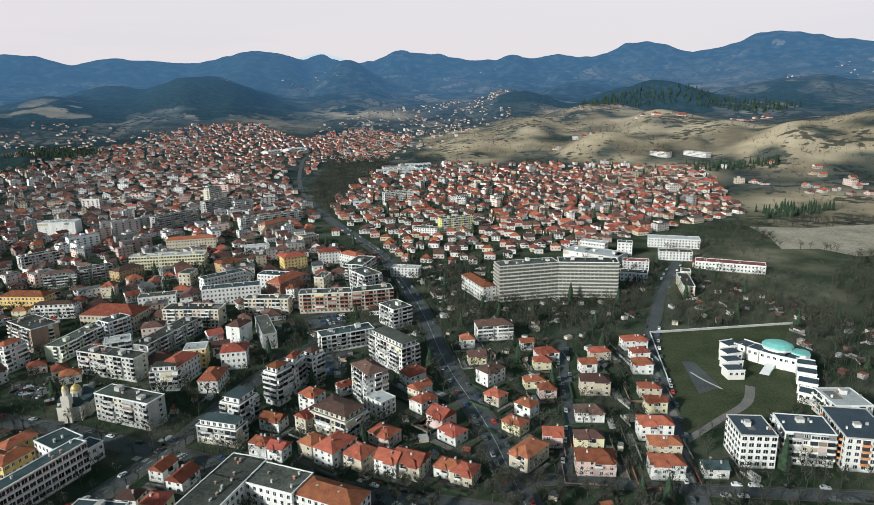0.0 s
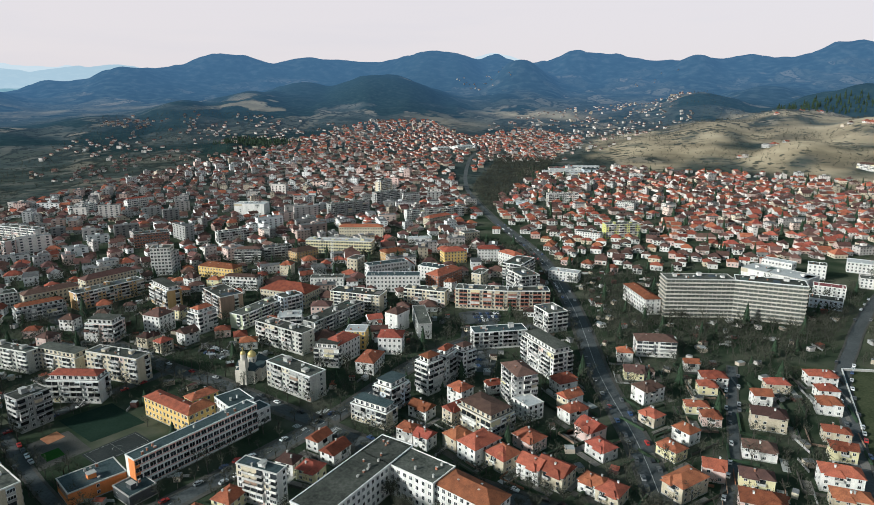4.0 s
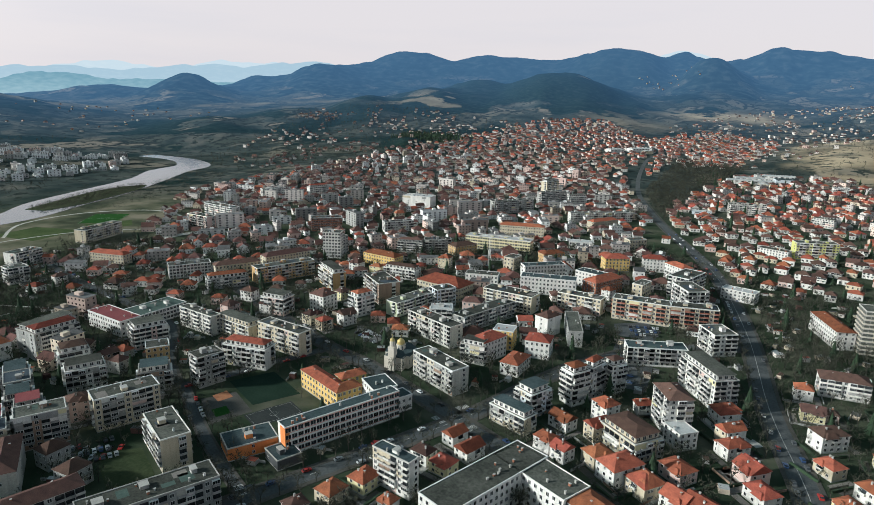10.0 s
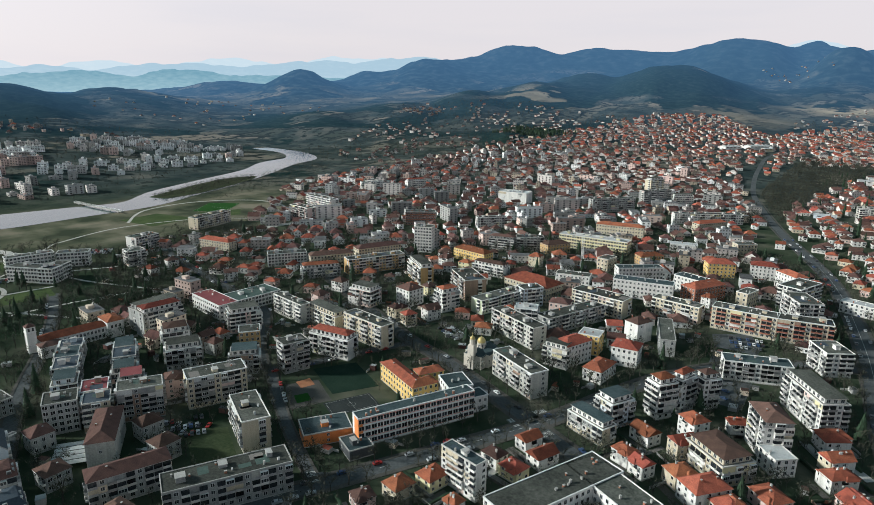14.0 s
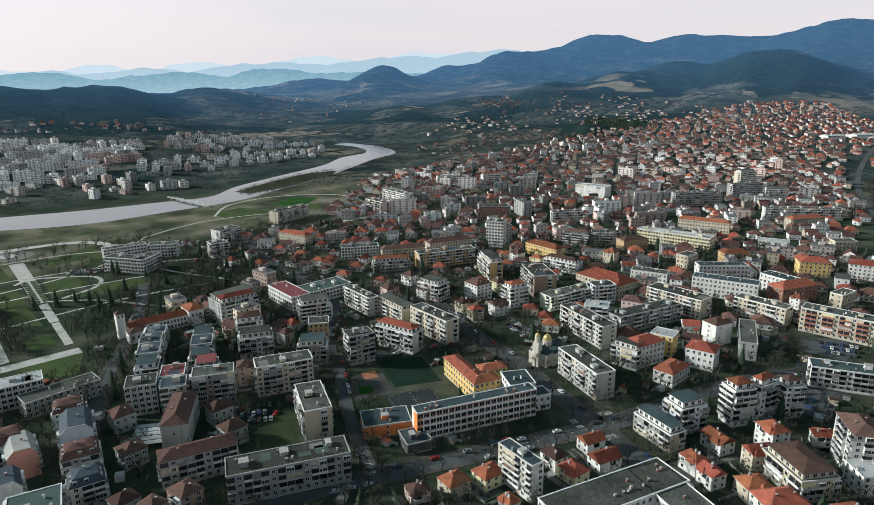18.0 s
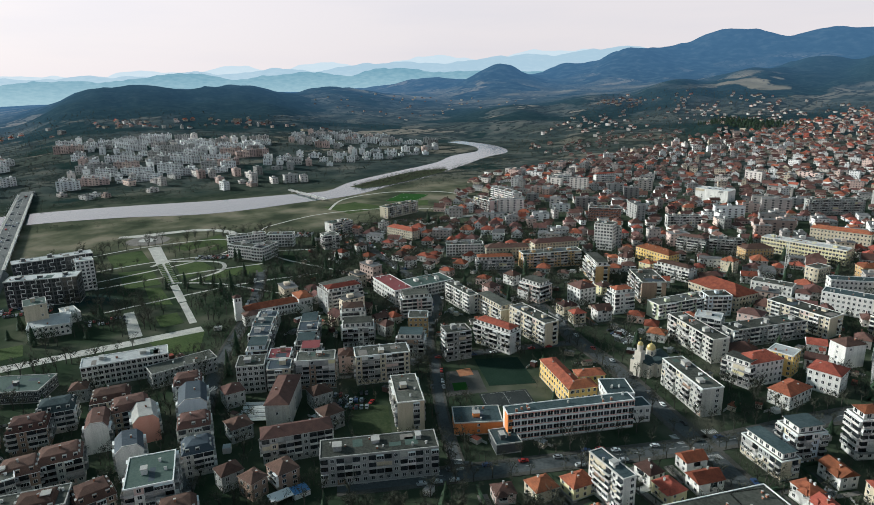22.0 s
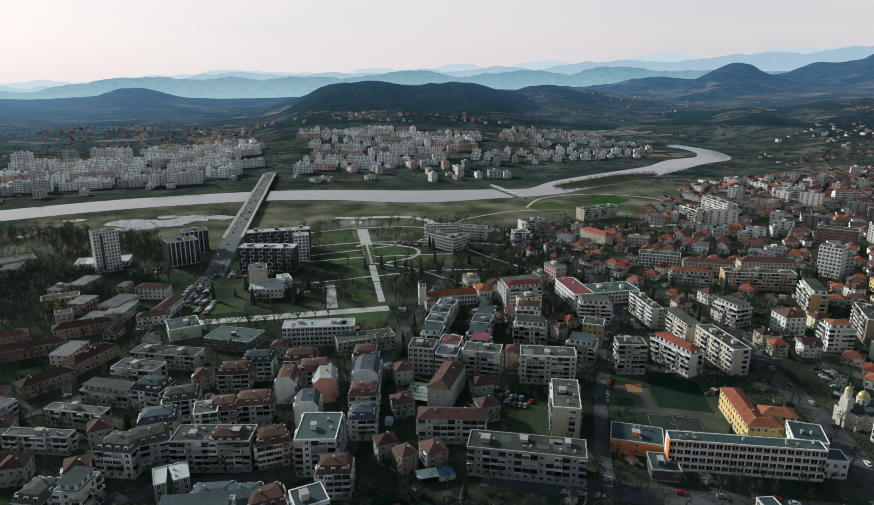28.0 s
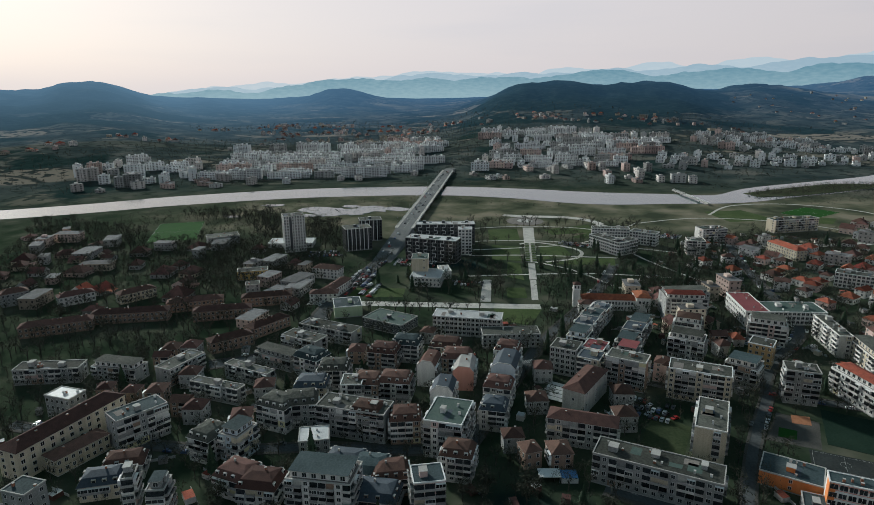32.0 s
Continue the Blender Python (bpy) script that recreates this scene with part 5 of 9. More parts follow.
flats(-277.3, 695.1, 14.3, 52.2, 12.0, 12, "wall_cream", "tile_roof", "plain")
flats(-223.8, 832.4, 37.5, 84.5, 12.0, 13, "wall_white", "roof_grey", "panel")
flats(-482.4, 792.8, 8.7, 44.1, 22.0, 16, "wall_white", "roof_pale", "blank")
flats(-197.0, 670.0, 19.8, 26.4, 12.0, 8, "wall_white", "roof_pale", "plain")
flats(-348.1, 826.4, 55.1, 65.0, 12.0, 18, "wall_grey", "roof_grey", "panel")
flats(-327.0, 926.3, 56.8, 45.7, 12.0, 20, "wall_grey", "roof_grey", "panel")
flats(-295.2, 948.4, 43.4, 29.9, 12.0, 16, "wall_white", "roof_grey", "panel")
flats(-353.3, 990.3, 70.0, 29.6, 12.0, 30, "wall_cream", "roof_grey", "panel")
flats(-341.7, 551.2, 19.4, 26.6, 12.0, 14, "wall_grey", "roof_grey", "balc")
flats(-318.9, 567.0, 36.4, 27.4, 12.0, 14, "wall_grey", "roof_grey", "balc")
flats(-230.4, 494.7, 16.7, 28.8, 12.0, 8, "wall_white", "roof_grey", "plain")
flats(-483.6, 584.5, 42.5, 36.0, 14.0, 16, "wall_brick", "roof_grey", "grid")
flats(-209.5, 794.9, 60.4, 41.8, 12.0, 10, "wall_cream", "tile_roof", "hip")
flats(-145.6, 697.5, 41.5, 20.1, 12.0, 12, "wall_cream", "roof_grey", "plain")
flats(-200.8, 586.7, 51.3, 23.3, 12.0, 12, "wall_ochre", "tile_roof", "hip")
flats(-146.6, 545.9, 30.4, 18.1, 11.0, 10, "wall_cream", "tile_roof", "hip")
flats(-409.7, 628.1, 52.9, 36.2, 10.0, 13, "wall_white", "roof_grey", "panel")
flats(-716.3, 732.5, 63.5, 37.3, 10.0, 13, "wall_white", "roof_grey", "panel")
flats(-673.3, 789.1, 67.3, 33.3, 10.0, 16, "wall_white", "roof_grey", "panel")
flats(-637.5, 562.0, -6.1, 57.5, 12.0, 18, "wall_white", "roof_grey", "balc")
flats(-604.2, 502.2, -3.1, 36.2, 12.0, 18, "wall_rose", "roof_grey", "balc")
flats(72.5, 494.6, 12.0, 50.0, 16.0, 30, "wall_white", "roof_grey", "hosp")
flats(123.1, 497.3, -6.2, 47.5, 16.0, 30, "wall_white", "roof_grey", "hosp")
flats(34.0, 503.7, -68.4, 41.6, 12.1, 13, "wall_white", "tile_roof", "hip")
flats(37.8, 406.3, 7.0, 24.5, 13.0, 11, "wall_white", "tile_old", "balc")
flats(139.5, 254.4, -5.4, 15.5, 18.4, 16, "wall_white", "roof_slate", "grid")
flats(163.2, 254.7, -11.0, 20.9, 16.7, 16, "wall_white", "roof_slate", "balc")
flats(186.9, 254.8, -11.3, 19.4, 28.9, 16, "wall_white", "roof_slate", "balco")
flats(202.0, 287.5, -2.2, 18.0, 19.3, 12, "wall_white", "roof_pale", "balc")
flats(271.9, 564.1, -23.6, 59.6, 14.0, 8, "wall_white", "roof_maroon", "plain")
flats(255.5, 661.7, -16.7, 52.5, 18.0, 10, "wall_white", "roof_pale", "plain")
flats(237.1, 607.5, -12.9, 31.2, 13.0, 9, "wall_white", "roof_grey", "plain")
flats(208.4, 506.8, -13.0, 9.2, 40.0, 9, "wall_cream", "roof_grey", "plain")
flats(218.1, 532.0, -16.6, 8.2, 12.0, 10, "wall_cream", "roof_grey", "plain")
flats(174.9, 538.5, -17.5, 23.0, 12.0, 8, "wall_sky", "roof_grey", "plain")
flats(187.4, 573.6, -14.2, 23.4, 12.0, 9, "wall_white", "roof_maroon", "plain")
flats(159.3, 615.4, -38.0, 57.9, 26.0, 8, "wall_white", "roof_pale", "blank")
flats(164.8, 642.2, -33.4, 26.9, 12.0, 12, "wall_white", "roof_pale", "plain")
flats(193.2, 629.2, -14.5, 14.7, 12.0, 14, "wall_white", "roof_grey", "plain")
flats(23.2, 762.5, 20.6, 41.3, 13.0, 18, "wall_lemon", "roof_grey", "panel")
flats(-62.4, 1011.9, 23.5, 47.8, 12.0, 14, "wall_white", "roof_grey", "panel")
flats(-12.8, 747.0, -17.8, 30.4, 12.0, 9, "wall_white", "roof_grey", "plain")
flats(34.4, 969.8, -18.8, 27.0, 12.0, 12, "wall_white", "roof_grey", "panel")
flats(501.2, 1408.3, -59.9, 48.0, 14.0, 12, "wall_white", "tile_old", "panel")
flats(570.2, 1378.7, -69.8, 67.5, 14.0, 10, "wall_white", "roof_pale", "plain")
flats(-29.3, 564.9, -12.4, 26.6, 12.0, 9, "wall_white", "roof_pale", "plain")
gabled(-213.8, -118.8, 161.3, 54.0, 12.0, 14, "wall_cream", "tile_old", "school2")
flats(-241.4, -137.1, 75.5, 15.5, 10.1, 12, "wall_grey", "roof_pale", "plain")
flats(-203.7, -108.0, 153.6, 24.1, 9.0, 8, "wall_cream", "tile_old", "plain")
flats(-164.5, -102.7, 77.2, 11.0, 9.4, 15, "wall_grey", "roof_teal", "plain")
flats(-221.4, -89.5, 141.0, 23.2, 12.0, 16, "wall_grey", "roof_teal", "balc")
flats(-210.7, -38.5, 69.5, 10.3, 13.1, 16, "wall_sky", "roof_teal", "balc")
flats(-168.3, -52.8, 98.3, 6.7, 9.1, 18, "wall_grey", "roof_teal", "balc")
flats(-173.2, -66.7, 106.0, 4.4, 8.9, 16, "wall_grey", "roof_grey", "balc")
flats(-260.8, -68.5, 72.0, 30.2, 6.3, 9, "wall_grey", "roof_grey", "balc")
flats(-280.5, -58.4, 65.6, 30.8, 6.6, 9, "wall_grey", "roof_grey", "balc")
flats(-286.1, -99.8, 159.0, 25.3, 11.0, 10, "wall_grey", "roof_grey", "panel")
flats(-282.7, -133.0, 80.4, 27.7, 11.0, 11, "wall_grey", "roof_grey", "panel")
flats(-278.1, -170.2, 97.9, 35.0, 11.0, 9, "wall_grey", "roof_grey", "panel")
flats(-323.5, -39.1, 64.6, 26.1, 11.7, 10, "wall_grey", "roof_grey", "balc")
flats(-303.1, -49.1, 62.7, 28.4, 10.9, 10, "wall_grey", "roof_grey", "balc")
flats(-342.8, -27.6, 67.3, 40.2, 12.0, 9, "wall_grey", "roof_grey", "panel")
gabled(-346.4, -212.1, 114.9, 43.1, 10.0, 7.5, "wall_brown", "tile_old", "plain")
gabled(-369.2, -173.6, 101.8, 50.7, 10.0, 7.5, "wall_brown", "tile_old", "plain")
gabled(-394.2, -138.7, 110.0, 38.6, 10.0, 7.5, "wall_brown", "tile_old", "plain")
gabled(-376.7, -111.4, 105.2, 38.8, 10.0, 7.5, "wall_brown", "tile_old", "plain")
gabled(-406.3, -89.4, 106.0, 35.8, 10.0, 7.5, "wall_brown", "tile_old", "plain")
gabled(-326.6, -86.9, 128.6, 26.5, 10.0, 7.5, "wall_brown", "tile_old", "plain")
gabled(-353.3, -71.9, 146.1, 29.5, 10.0, 7.5, "wall_brown", "tile_old", "plain")
gabled(-413.3, -193.7, 139.4, 26.9, 10.0, 7.5, "wall_cream", "tile_old", "plain")
gabled(-400.3, -281.3, 136.3, 18.4, 11.0, 10, "wall_grey", "tile_old", "plain")
gabled(-404.4, -235.9, 135.1, 24.4, 10.0, 7.5, "wall_white", "tile_old", "plain")
flats(-176.1, 8.0, 83.3, 25.3, 15.0, 20, "wall_white", "roof_teal", "balc")
flats(-177.5, 47.1, 102.2, 12.0, 11.5, 16, "wall_rose", "roof_teal", "balc")
flats(-221.4, 53.4, 76.9, 17.1, 21.8, 18, "wall_white", "roof_green", "balc")
flats(-231.2, 9.4, 76.7, 33.6, 13.0, 15, "wall_grey", "roof_grey", "balc")
endwall(-254.5, 49.5, 83.4, 11.0, 14.0, 13, "wall_white", "roof_grey", "blank")
endwall(-285.8, 40.2, 80.2, 9.8, 16.0, 12, "wall_white", "roof_grey", "blank")
endwall(-283.4, 59.5, 85.5, 11.2, 18.0, 11, "wall_pink", "roof_grey", "blank")
endwall(-286.6, 82.1, 77.4, 13.1, 20.0, 12, "wall_sky", "roof_grey", "blank")
flats(-257.7, 3.2, 92.3, 10.5, 12.0, 14, "wall_white", "roof_grey", "balc")
flats(-214.7, -6.0, 102.2, 13.1, 12.0, 9, "wall_grey", "roof_pale", "plain")
townhouse(-227.5, 33.1, 96.8, 13.5, 12.0, 12)
townhouse(-263.9, 24.4, 84.0, 16.0, 12.0, 12)
townhouse(-262.1, 10.2, 84.0, 14.0, 12.0, 12)
flats(-531.6, 26.8, 73.7, 49.1, 16.0, 21, "wall_dark", "roof_pale", "darkb")
flats(-594.0, 35.1, 93.5, 59.3, 14.0, 21, "wall_dark", "roof_pale", "darkb")
flats(-552.5, 55.8, 91.1, 13.1, 12.0, 25, "wall_white", "roof_pale", "grid")
flats(-461.8, 26.4, 84.8, 24.8, 25.0, 8, "wall_school", "roof_pale", "plain")
flats(-474.0, 19.6, 91.5, 13.7, 16.0, 19, "wall_cream", "roof_green", "blank")
flats(-479.6, 39.3, 101.5, 9.4, 18.0, 7, "wall_school", "roof_pale", "blank")
flats(-560.8, -111.6, 113.9, 20.1, 15.0, 36, "wall_white", "roof_grey", "towerw")
flats(-580.2, -119.8, 94.2, 44.3, 22.0, 5, "wall_white", "roof_pale", "plain")
flats(-570.6, -51.3, 113.0, 26.0, 18.0, 22, "wall_dark", "roof_grey", "stripe")
flats(-608.8, -44.3, 104.7, 23.0, 16.0, 22, "wall_dark", "roof_grey", "stripe")
flats(-354.8, 60.6, 81.7, 44.3, 13.0, 13, "wall_panel", "roof_pale", "grid")
flats(-337.8, 87.0, 94.9, 35.6, 13.0, 9, "wall_grey", "roof_grey", "plain")
flats(-566.8, 193.7, 32.0, 41.6, 12.0, 13, "wall_white", "roof_grey", "grid")
flats(-558.6, 206.3, 127.0, 25.9, 12.0, 13, "wall_white", "roof_grey", "grid")
flats(-594.7, 234.9, 57.5, 26.1, 12.0, 13, "wall_white", "roof_grey", "grid")
flats(-611.3, 204.4, 83.3, 37.5, 10.0, 13, "wall_white", "roof_grey", "grid")
flats(-558.0, 272.4, 83.5, 15.7, 14.0, 14, "wall_white", "roof_grey", "balc")
flats(-608.8, 304.7, 102.1, 26.1, 15.0, 14, "wall_white", "roof_grey", "balc")
flats(-656.7, 408.1, 106.2, 53.9, 14.0, 14, "wall_cream", "roof_grey", "panel")
gabled(-552.7, 353.9, 14.6, 38.2, 11.0, 10, "wall_cream", "tile_roof", "plain")
flats(-590.4, -195.7, 118.4, 31.7, 18.0, 8, "wall_grey", "roof_grey", "plain")
flats(-474.4, -58.8, 75.3, 23.4, 12.0, 9, "wall_white", "tile_old", "plain")
flats(-415.6, -48.4, 95.4, 20.7, 10.0, 7, "wall_white", "tile_old", "plain")
flats(-433.3, -42.1, 164.7, 32.4, 10.0, 8, "wall_white", "tile_old", "plain")
flats(-389.8, -25.7, 105.5, 19.3, 20.0, 8, "wall_green", "roof_teal", "blank")
flats(-399.0, 211.8, 96.2, 31.5, 12.0, 18, "wall_grey", "roof_grey", "balc")
flats(-428.3, -107.8, 107.3, 10.4, 10.0, 9, "wall_grey", "roof_grey", "plain")
flats(-469.0, -121.9, 106.8, 24.7, 11.0, 8, "wall_yellow", "roof_grey", "plain")
flats(-1711.2, -168.3, 87.1, 55.7, 14.0, 18, "wall_cream", "roof_grey", "panel")
flats(-203.9, 250.7, -18.8, 36.8, 9.0, 11, "wall_yellow", "tile_roof", "hip")
flats(-189.5, 249.2, 69.5, 15.3, 9.0, 11, "wall_yellow", "tile_roof", "hip")
flats(-196.2, 262.8, 64.8, 14.7, 8.0, 11, "wall_yellow", "tile_roof", "hip")
flats(-364.3, 8.3, 62.2, 31.1, 20.0, 7, "wall_dark", "roof_green", "grid")
house(-84.1, 288.9, 338.0, 14, 10, 6.5, "tile_roof")
house(-84.2, 265.7, 343.0, 11, 9, 7, "tile_roof")
house(-74.7, 261.4, 337.6, 10, 9, 7, "tile_roof")
house(-59.9, 265.7, 55.8, 13, 11, 7, "tile_roof")
house(-67.9, 306.8, 330.6, 13, 11, 11, "tile_roof")
house(-66.6, 287.3, 55.8, 12, 9, 9, "tile_roof")
house(-52.8, 327.3, 34.5, 9, 8, 6, "tile_roof")
house(-14.8, 337.7, 39.4, 14, 10, 7, "tile_roof")
house(-10.7, 320.7, 46.5, 13, 10, 7, "tile_roof")
house(-7.9, 305.8, 46.5, 15, 9, 7, "tile_roof")
house(-26.8, 273.4, 325.8, 15, 12, 6.5, "tile_roof")
house(-36.2, 255.6, 325.8, 14, 12, 7, "tile_roof")
house(1.2, 289.4, 316.5, 12, 12, 7, "tile_roof")
house(-48.3, 259.5, 55.8, 20, 14, 9, "tile_roof")
house(-122.8, 248.0, 73.0, 12, 9, 6, "tile_roof")
house(-126.9, 226.2, 351.6, 11, 9, 6.5, "tile_old")
house(-115.3, 223.9, 351.6, 12, 10, 6, "tile_roof")
house(-111.2, 240.5, 72.6, 14, 10, 6, "tile_roof")
house(-144.2, 183.2, 81.6, 12, 11, 6, "tile_roof")
house(-138.0, 197.1, 81.6, 13, 11, 6, "tile_roof")
house(-150.9, 169.4, 68.8, 10, 9, 5, "tile_old")
house(-121.7, 191.0, 351.6, 8, 7, 4.5, "tile_roof")
house(-291.6, 168.1, 64.1, 12, 11, 12, "tile_old")
house(-327.5, 332.2, 7.4, 12, 10, 8, "tile_old")
house(-286.2, 334.0, 82.9, 14, 11, 8, "tile_old")
house(-270.7, 328.6, 72.8, 11, 10, 8, "tile_roof")
house(-264.5, 345.5, 72.8, 13, 11, 9, "tile_old")
house(-302.0, 387.2, 82.9, 12, 10, 8, "tile_old")
house(-347.8, 314.3, 85.1, 13, 11, 9, "tile_old")
house(-361.2, 346.1, 7.4, 13, 11, 9, "tile_old")
house(-343.6, 460.9, 355.0, 13, 11, 9, "tile_old")
house(-320.4, 460.3, 5.4, 13, 10, 9, "tile_roof")
house(-122.0, 506.9, 336.3, 10, 9, 9, "tile_roof")
house(-280.9, 516.5, 5.4, 13, 11, 11, "tile_roof")
house(-451.7, 303.9, 57.7, 13, 9, 8, "tile_old")
house(-526.1, 290.8, 83.5, 12, 9, 7, "tile_old")
house(18.9, 390.6, 7.0, 11, 10, 7, "tile_roof")
house(23.5, 364.7, 7.0, 13, 10, 6, "tile_old")
house(31.8, 368.5, 7.0, 8, 7, 5, "tile_old")
house(29.8, 337.7, 39.4, 17, 12, 9, "tile_old")
house(30.5, 311.8, 316.5, 12, 10, 6, "tile_roof")
house(57.6, 385.3, 7.0, 10, 8, 6, "tile_roof")
house(67.1, 366.5, 7.0, 17, 11, 7, "tile_roof")
house(62.4, 355.2, 7.0, 12, 9, 6, "tile_roof")
house(100.4, 367.4, 7.0, 15, 9, 6, "tile_roof")
house(88.6, 348.4, 7.0, 11, 10, 7, "tile_roof")
house(86.2, 321.9, 354.6, 19, 12, 9, "tile_old")
house(59.0, 318.1, 7.0, 11, 9, 6, "tile_roof")
house(53.9, 330.3, 7.0, 14, 9, 5, "tile_roof")
house(45.2, 298.3, 316.5, 12, 10, 7, "tile_roof")
house(76.1, 291.8, 354.6, 17, 10, 6, "tile_old")
house(37.3, 281.8, 316.5, 13, 10, 6, "tile_roof")
house(53.3, 268.8, 354.6, 11, 10, 7, "tile_roof")
house(40.0, 253.8, 316.5, 12, 20, 8, "tile_roof")
house(69.5, 265.6, 354.6, 16, 9, 7, "tile_old")
house(67.8, 246.5, 354.6, 20, 13, 8, "tile_roof")
house(127.2, 384.3, 7.0, 19, 11, 7, "tile_roof")
house(125.2, 366.2, 7.0, 13, 10, 6, "tile_roof")
house(120.7, 347.0, 354.6, 14, 10, 7, "tile_roof")
house(115.1, 317.1, 354.6, 14, 9, 6, "tile_roof")
house(112.4, 299.4, 354.6, 13, 9, 7, "tile_roof")
house(103.3, 273.9, 354.6, 19, 11, 9, "tile_roof")
house(103.0, 259.9, 354.6, 17, 10, 6.5, "tile_roof")
house(97.5, 242.0, 354.6, 17, 11, 8, "tile_roof")
house(-15.6, 341.1, 39.4, 16, 10, 7, "tile_roof")
house(-11.2, 320.3, 46.5, 13, 9, 7, "tile_roof")
house(-9.2, 307.5, 46.5, 15, 9, 6, "tile_roof")
house(0.2, 288.1, 316.5, 13, 11, 7, "tile_roof")
house(6.0, 274.3, 316.5, 14, 11, 6, "tile_roof")
house(-26.8, 273.4, 325.8, 14, 11, 6, "tile_roof")
house(-37.1, 254.3, 325.8, 14, 12, 7, "tile_roof")
house(-22.4, 249.0, 334.7, 13, 12, 8, "tile_roof")
house(-12.9, 247.4, 334.7, 16, 14, 8, "tile_roof")
house(4.2, 244.8, 334.7, 15, 10, 6, "tile_roof")
house(10.6, 241.2, 334.7, 12, 12, 6, "tile_roof")
house(118.6, 241.8, 354.6, 12, 9, 5, "roof_teal")
house(-53.6, 325.5, 34.5, 9, 8, 6, "tile_roof")
house(249.1, 576.8, 336.4, 14, 9, 6, "tile_roof")
townhouse(-259.4, 77.0, 77.4, 13.4, 11.6, 12.6)
townhouse(-194.4, -81.2, 106.0, 15.7, 10.5, 6.9)
townhouse(-182.0, -83.6, 106.0, 15.7, 10.5, 6.9)
townhouse(-185.2, -28.8, 69.5, 15.7, 12.6, 9.2)
townhouse(-180.2, -18.1, 83.3, 15.7, 12.6, 9.2)
townhouse(-196.2, 11.7, 83.3, 16.8, 13.7, 8.0)
townhouse(-193.5, 22.5, 83.3, 15.7, 12.6, 8.0)
townhouse(-190.1, 31.0, 102.2, 14.6, 12.6, 8.0)
townhouse(-178.1, 27.1, 83.3, 17.9, 12.6, 6.9)
townhouse(-258.7, -17.9, 92.3, 15.7, 12.6, 11.5)
townhouse(-278.5, -10.7, 92.3, 15.7, 12.6, 11.5)
townhouse(-292.3, -26.4, 62.7, 15.7, 12.6, 11.5)
townhouse(-301.4, 13.4, 80.2, 15.7, 12.6, 11.5)
townhouse(-313.8, 24.9, 80.2, 15.7, 12.6, 11.5)
townhouse(-308.3, 48.2, 80.2, 16.8, 12.6, 12.6)
townhouse(-295.4, 55.0, 85.5, 15.7, 12.6, 11.5)
townhouse(-239.4, -18.4, 102.2, 15.7, 12.6, 12.6)
townhouse(-236.2, -28.3, 69.5, 15.7, 12.6, 12.6)
townhouse(-229.2, 15.7, 76.7, 14.6, 11.6, 13.5)
townhouse(-209.8, -51.4, 159.5, 13.4, 11.6, 11.5)


# terraces of attached flats behind the museum
for tx, ty, tl, th, twall, troof in ((-378, 150, 15, 11, "wall_sky", "roof_slate"), (-362, 142, 16, 13, "wall_grey", "roof_teal"), (-345, 135, 16, 14, "wall_white", "roof_slate"), (-328, 128, 15, 15, "wall_sky", "roof_teal"),
                                     (-356, 171, 17, 12, "wall_blue", "roof_teal"), (-338, 163, 15, 13, "wall_grey", "roof_slate"), (-321, 155, 14, 14, "wall_dark", "roof_teal"), (-306, 152, 13, 15, "wall_grey", "roof_maroon"),
                                     (-304, 133, 14, 15, "wall_brown", "roof_maroon"), (-290, 128, 12, 15, "wall_cream", "roof_slate")):
    flats(tx, ty, 64.0, 12.0, tl, th, twall, troof, "balc")

# more houses in the rows
for tx, ty, tturn, tl, th in ((-262, 66, 80, 13, 11), (-270, 92, 78, 12, 11), (-252, 30, 84, 12, 12), (-273, 28, 84, 12, 12), (-274, 44, 84, 12, 12), (-243, -12, 80, 14, 12), (-258, -22, 78, 13, 11), (-200, 58, 80, 13, 12),
                              (-296, 38, 80, 12, 11), (-300, 68, 80, 13, 11), (-306, 84, 78, 13, 12), (-318, 62, 78, 14, 10), (-322, 44, 78, 13, 10), (-198, 28, 84, 13, 12), (-240, 74, 80, 12, 11)):
    if is_free(tx, ty, 5.5):
        townhouse(tx, ty, tturn, tl, 11.5, th)


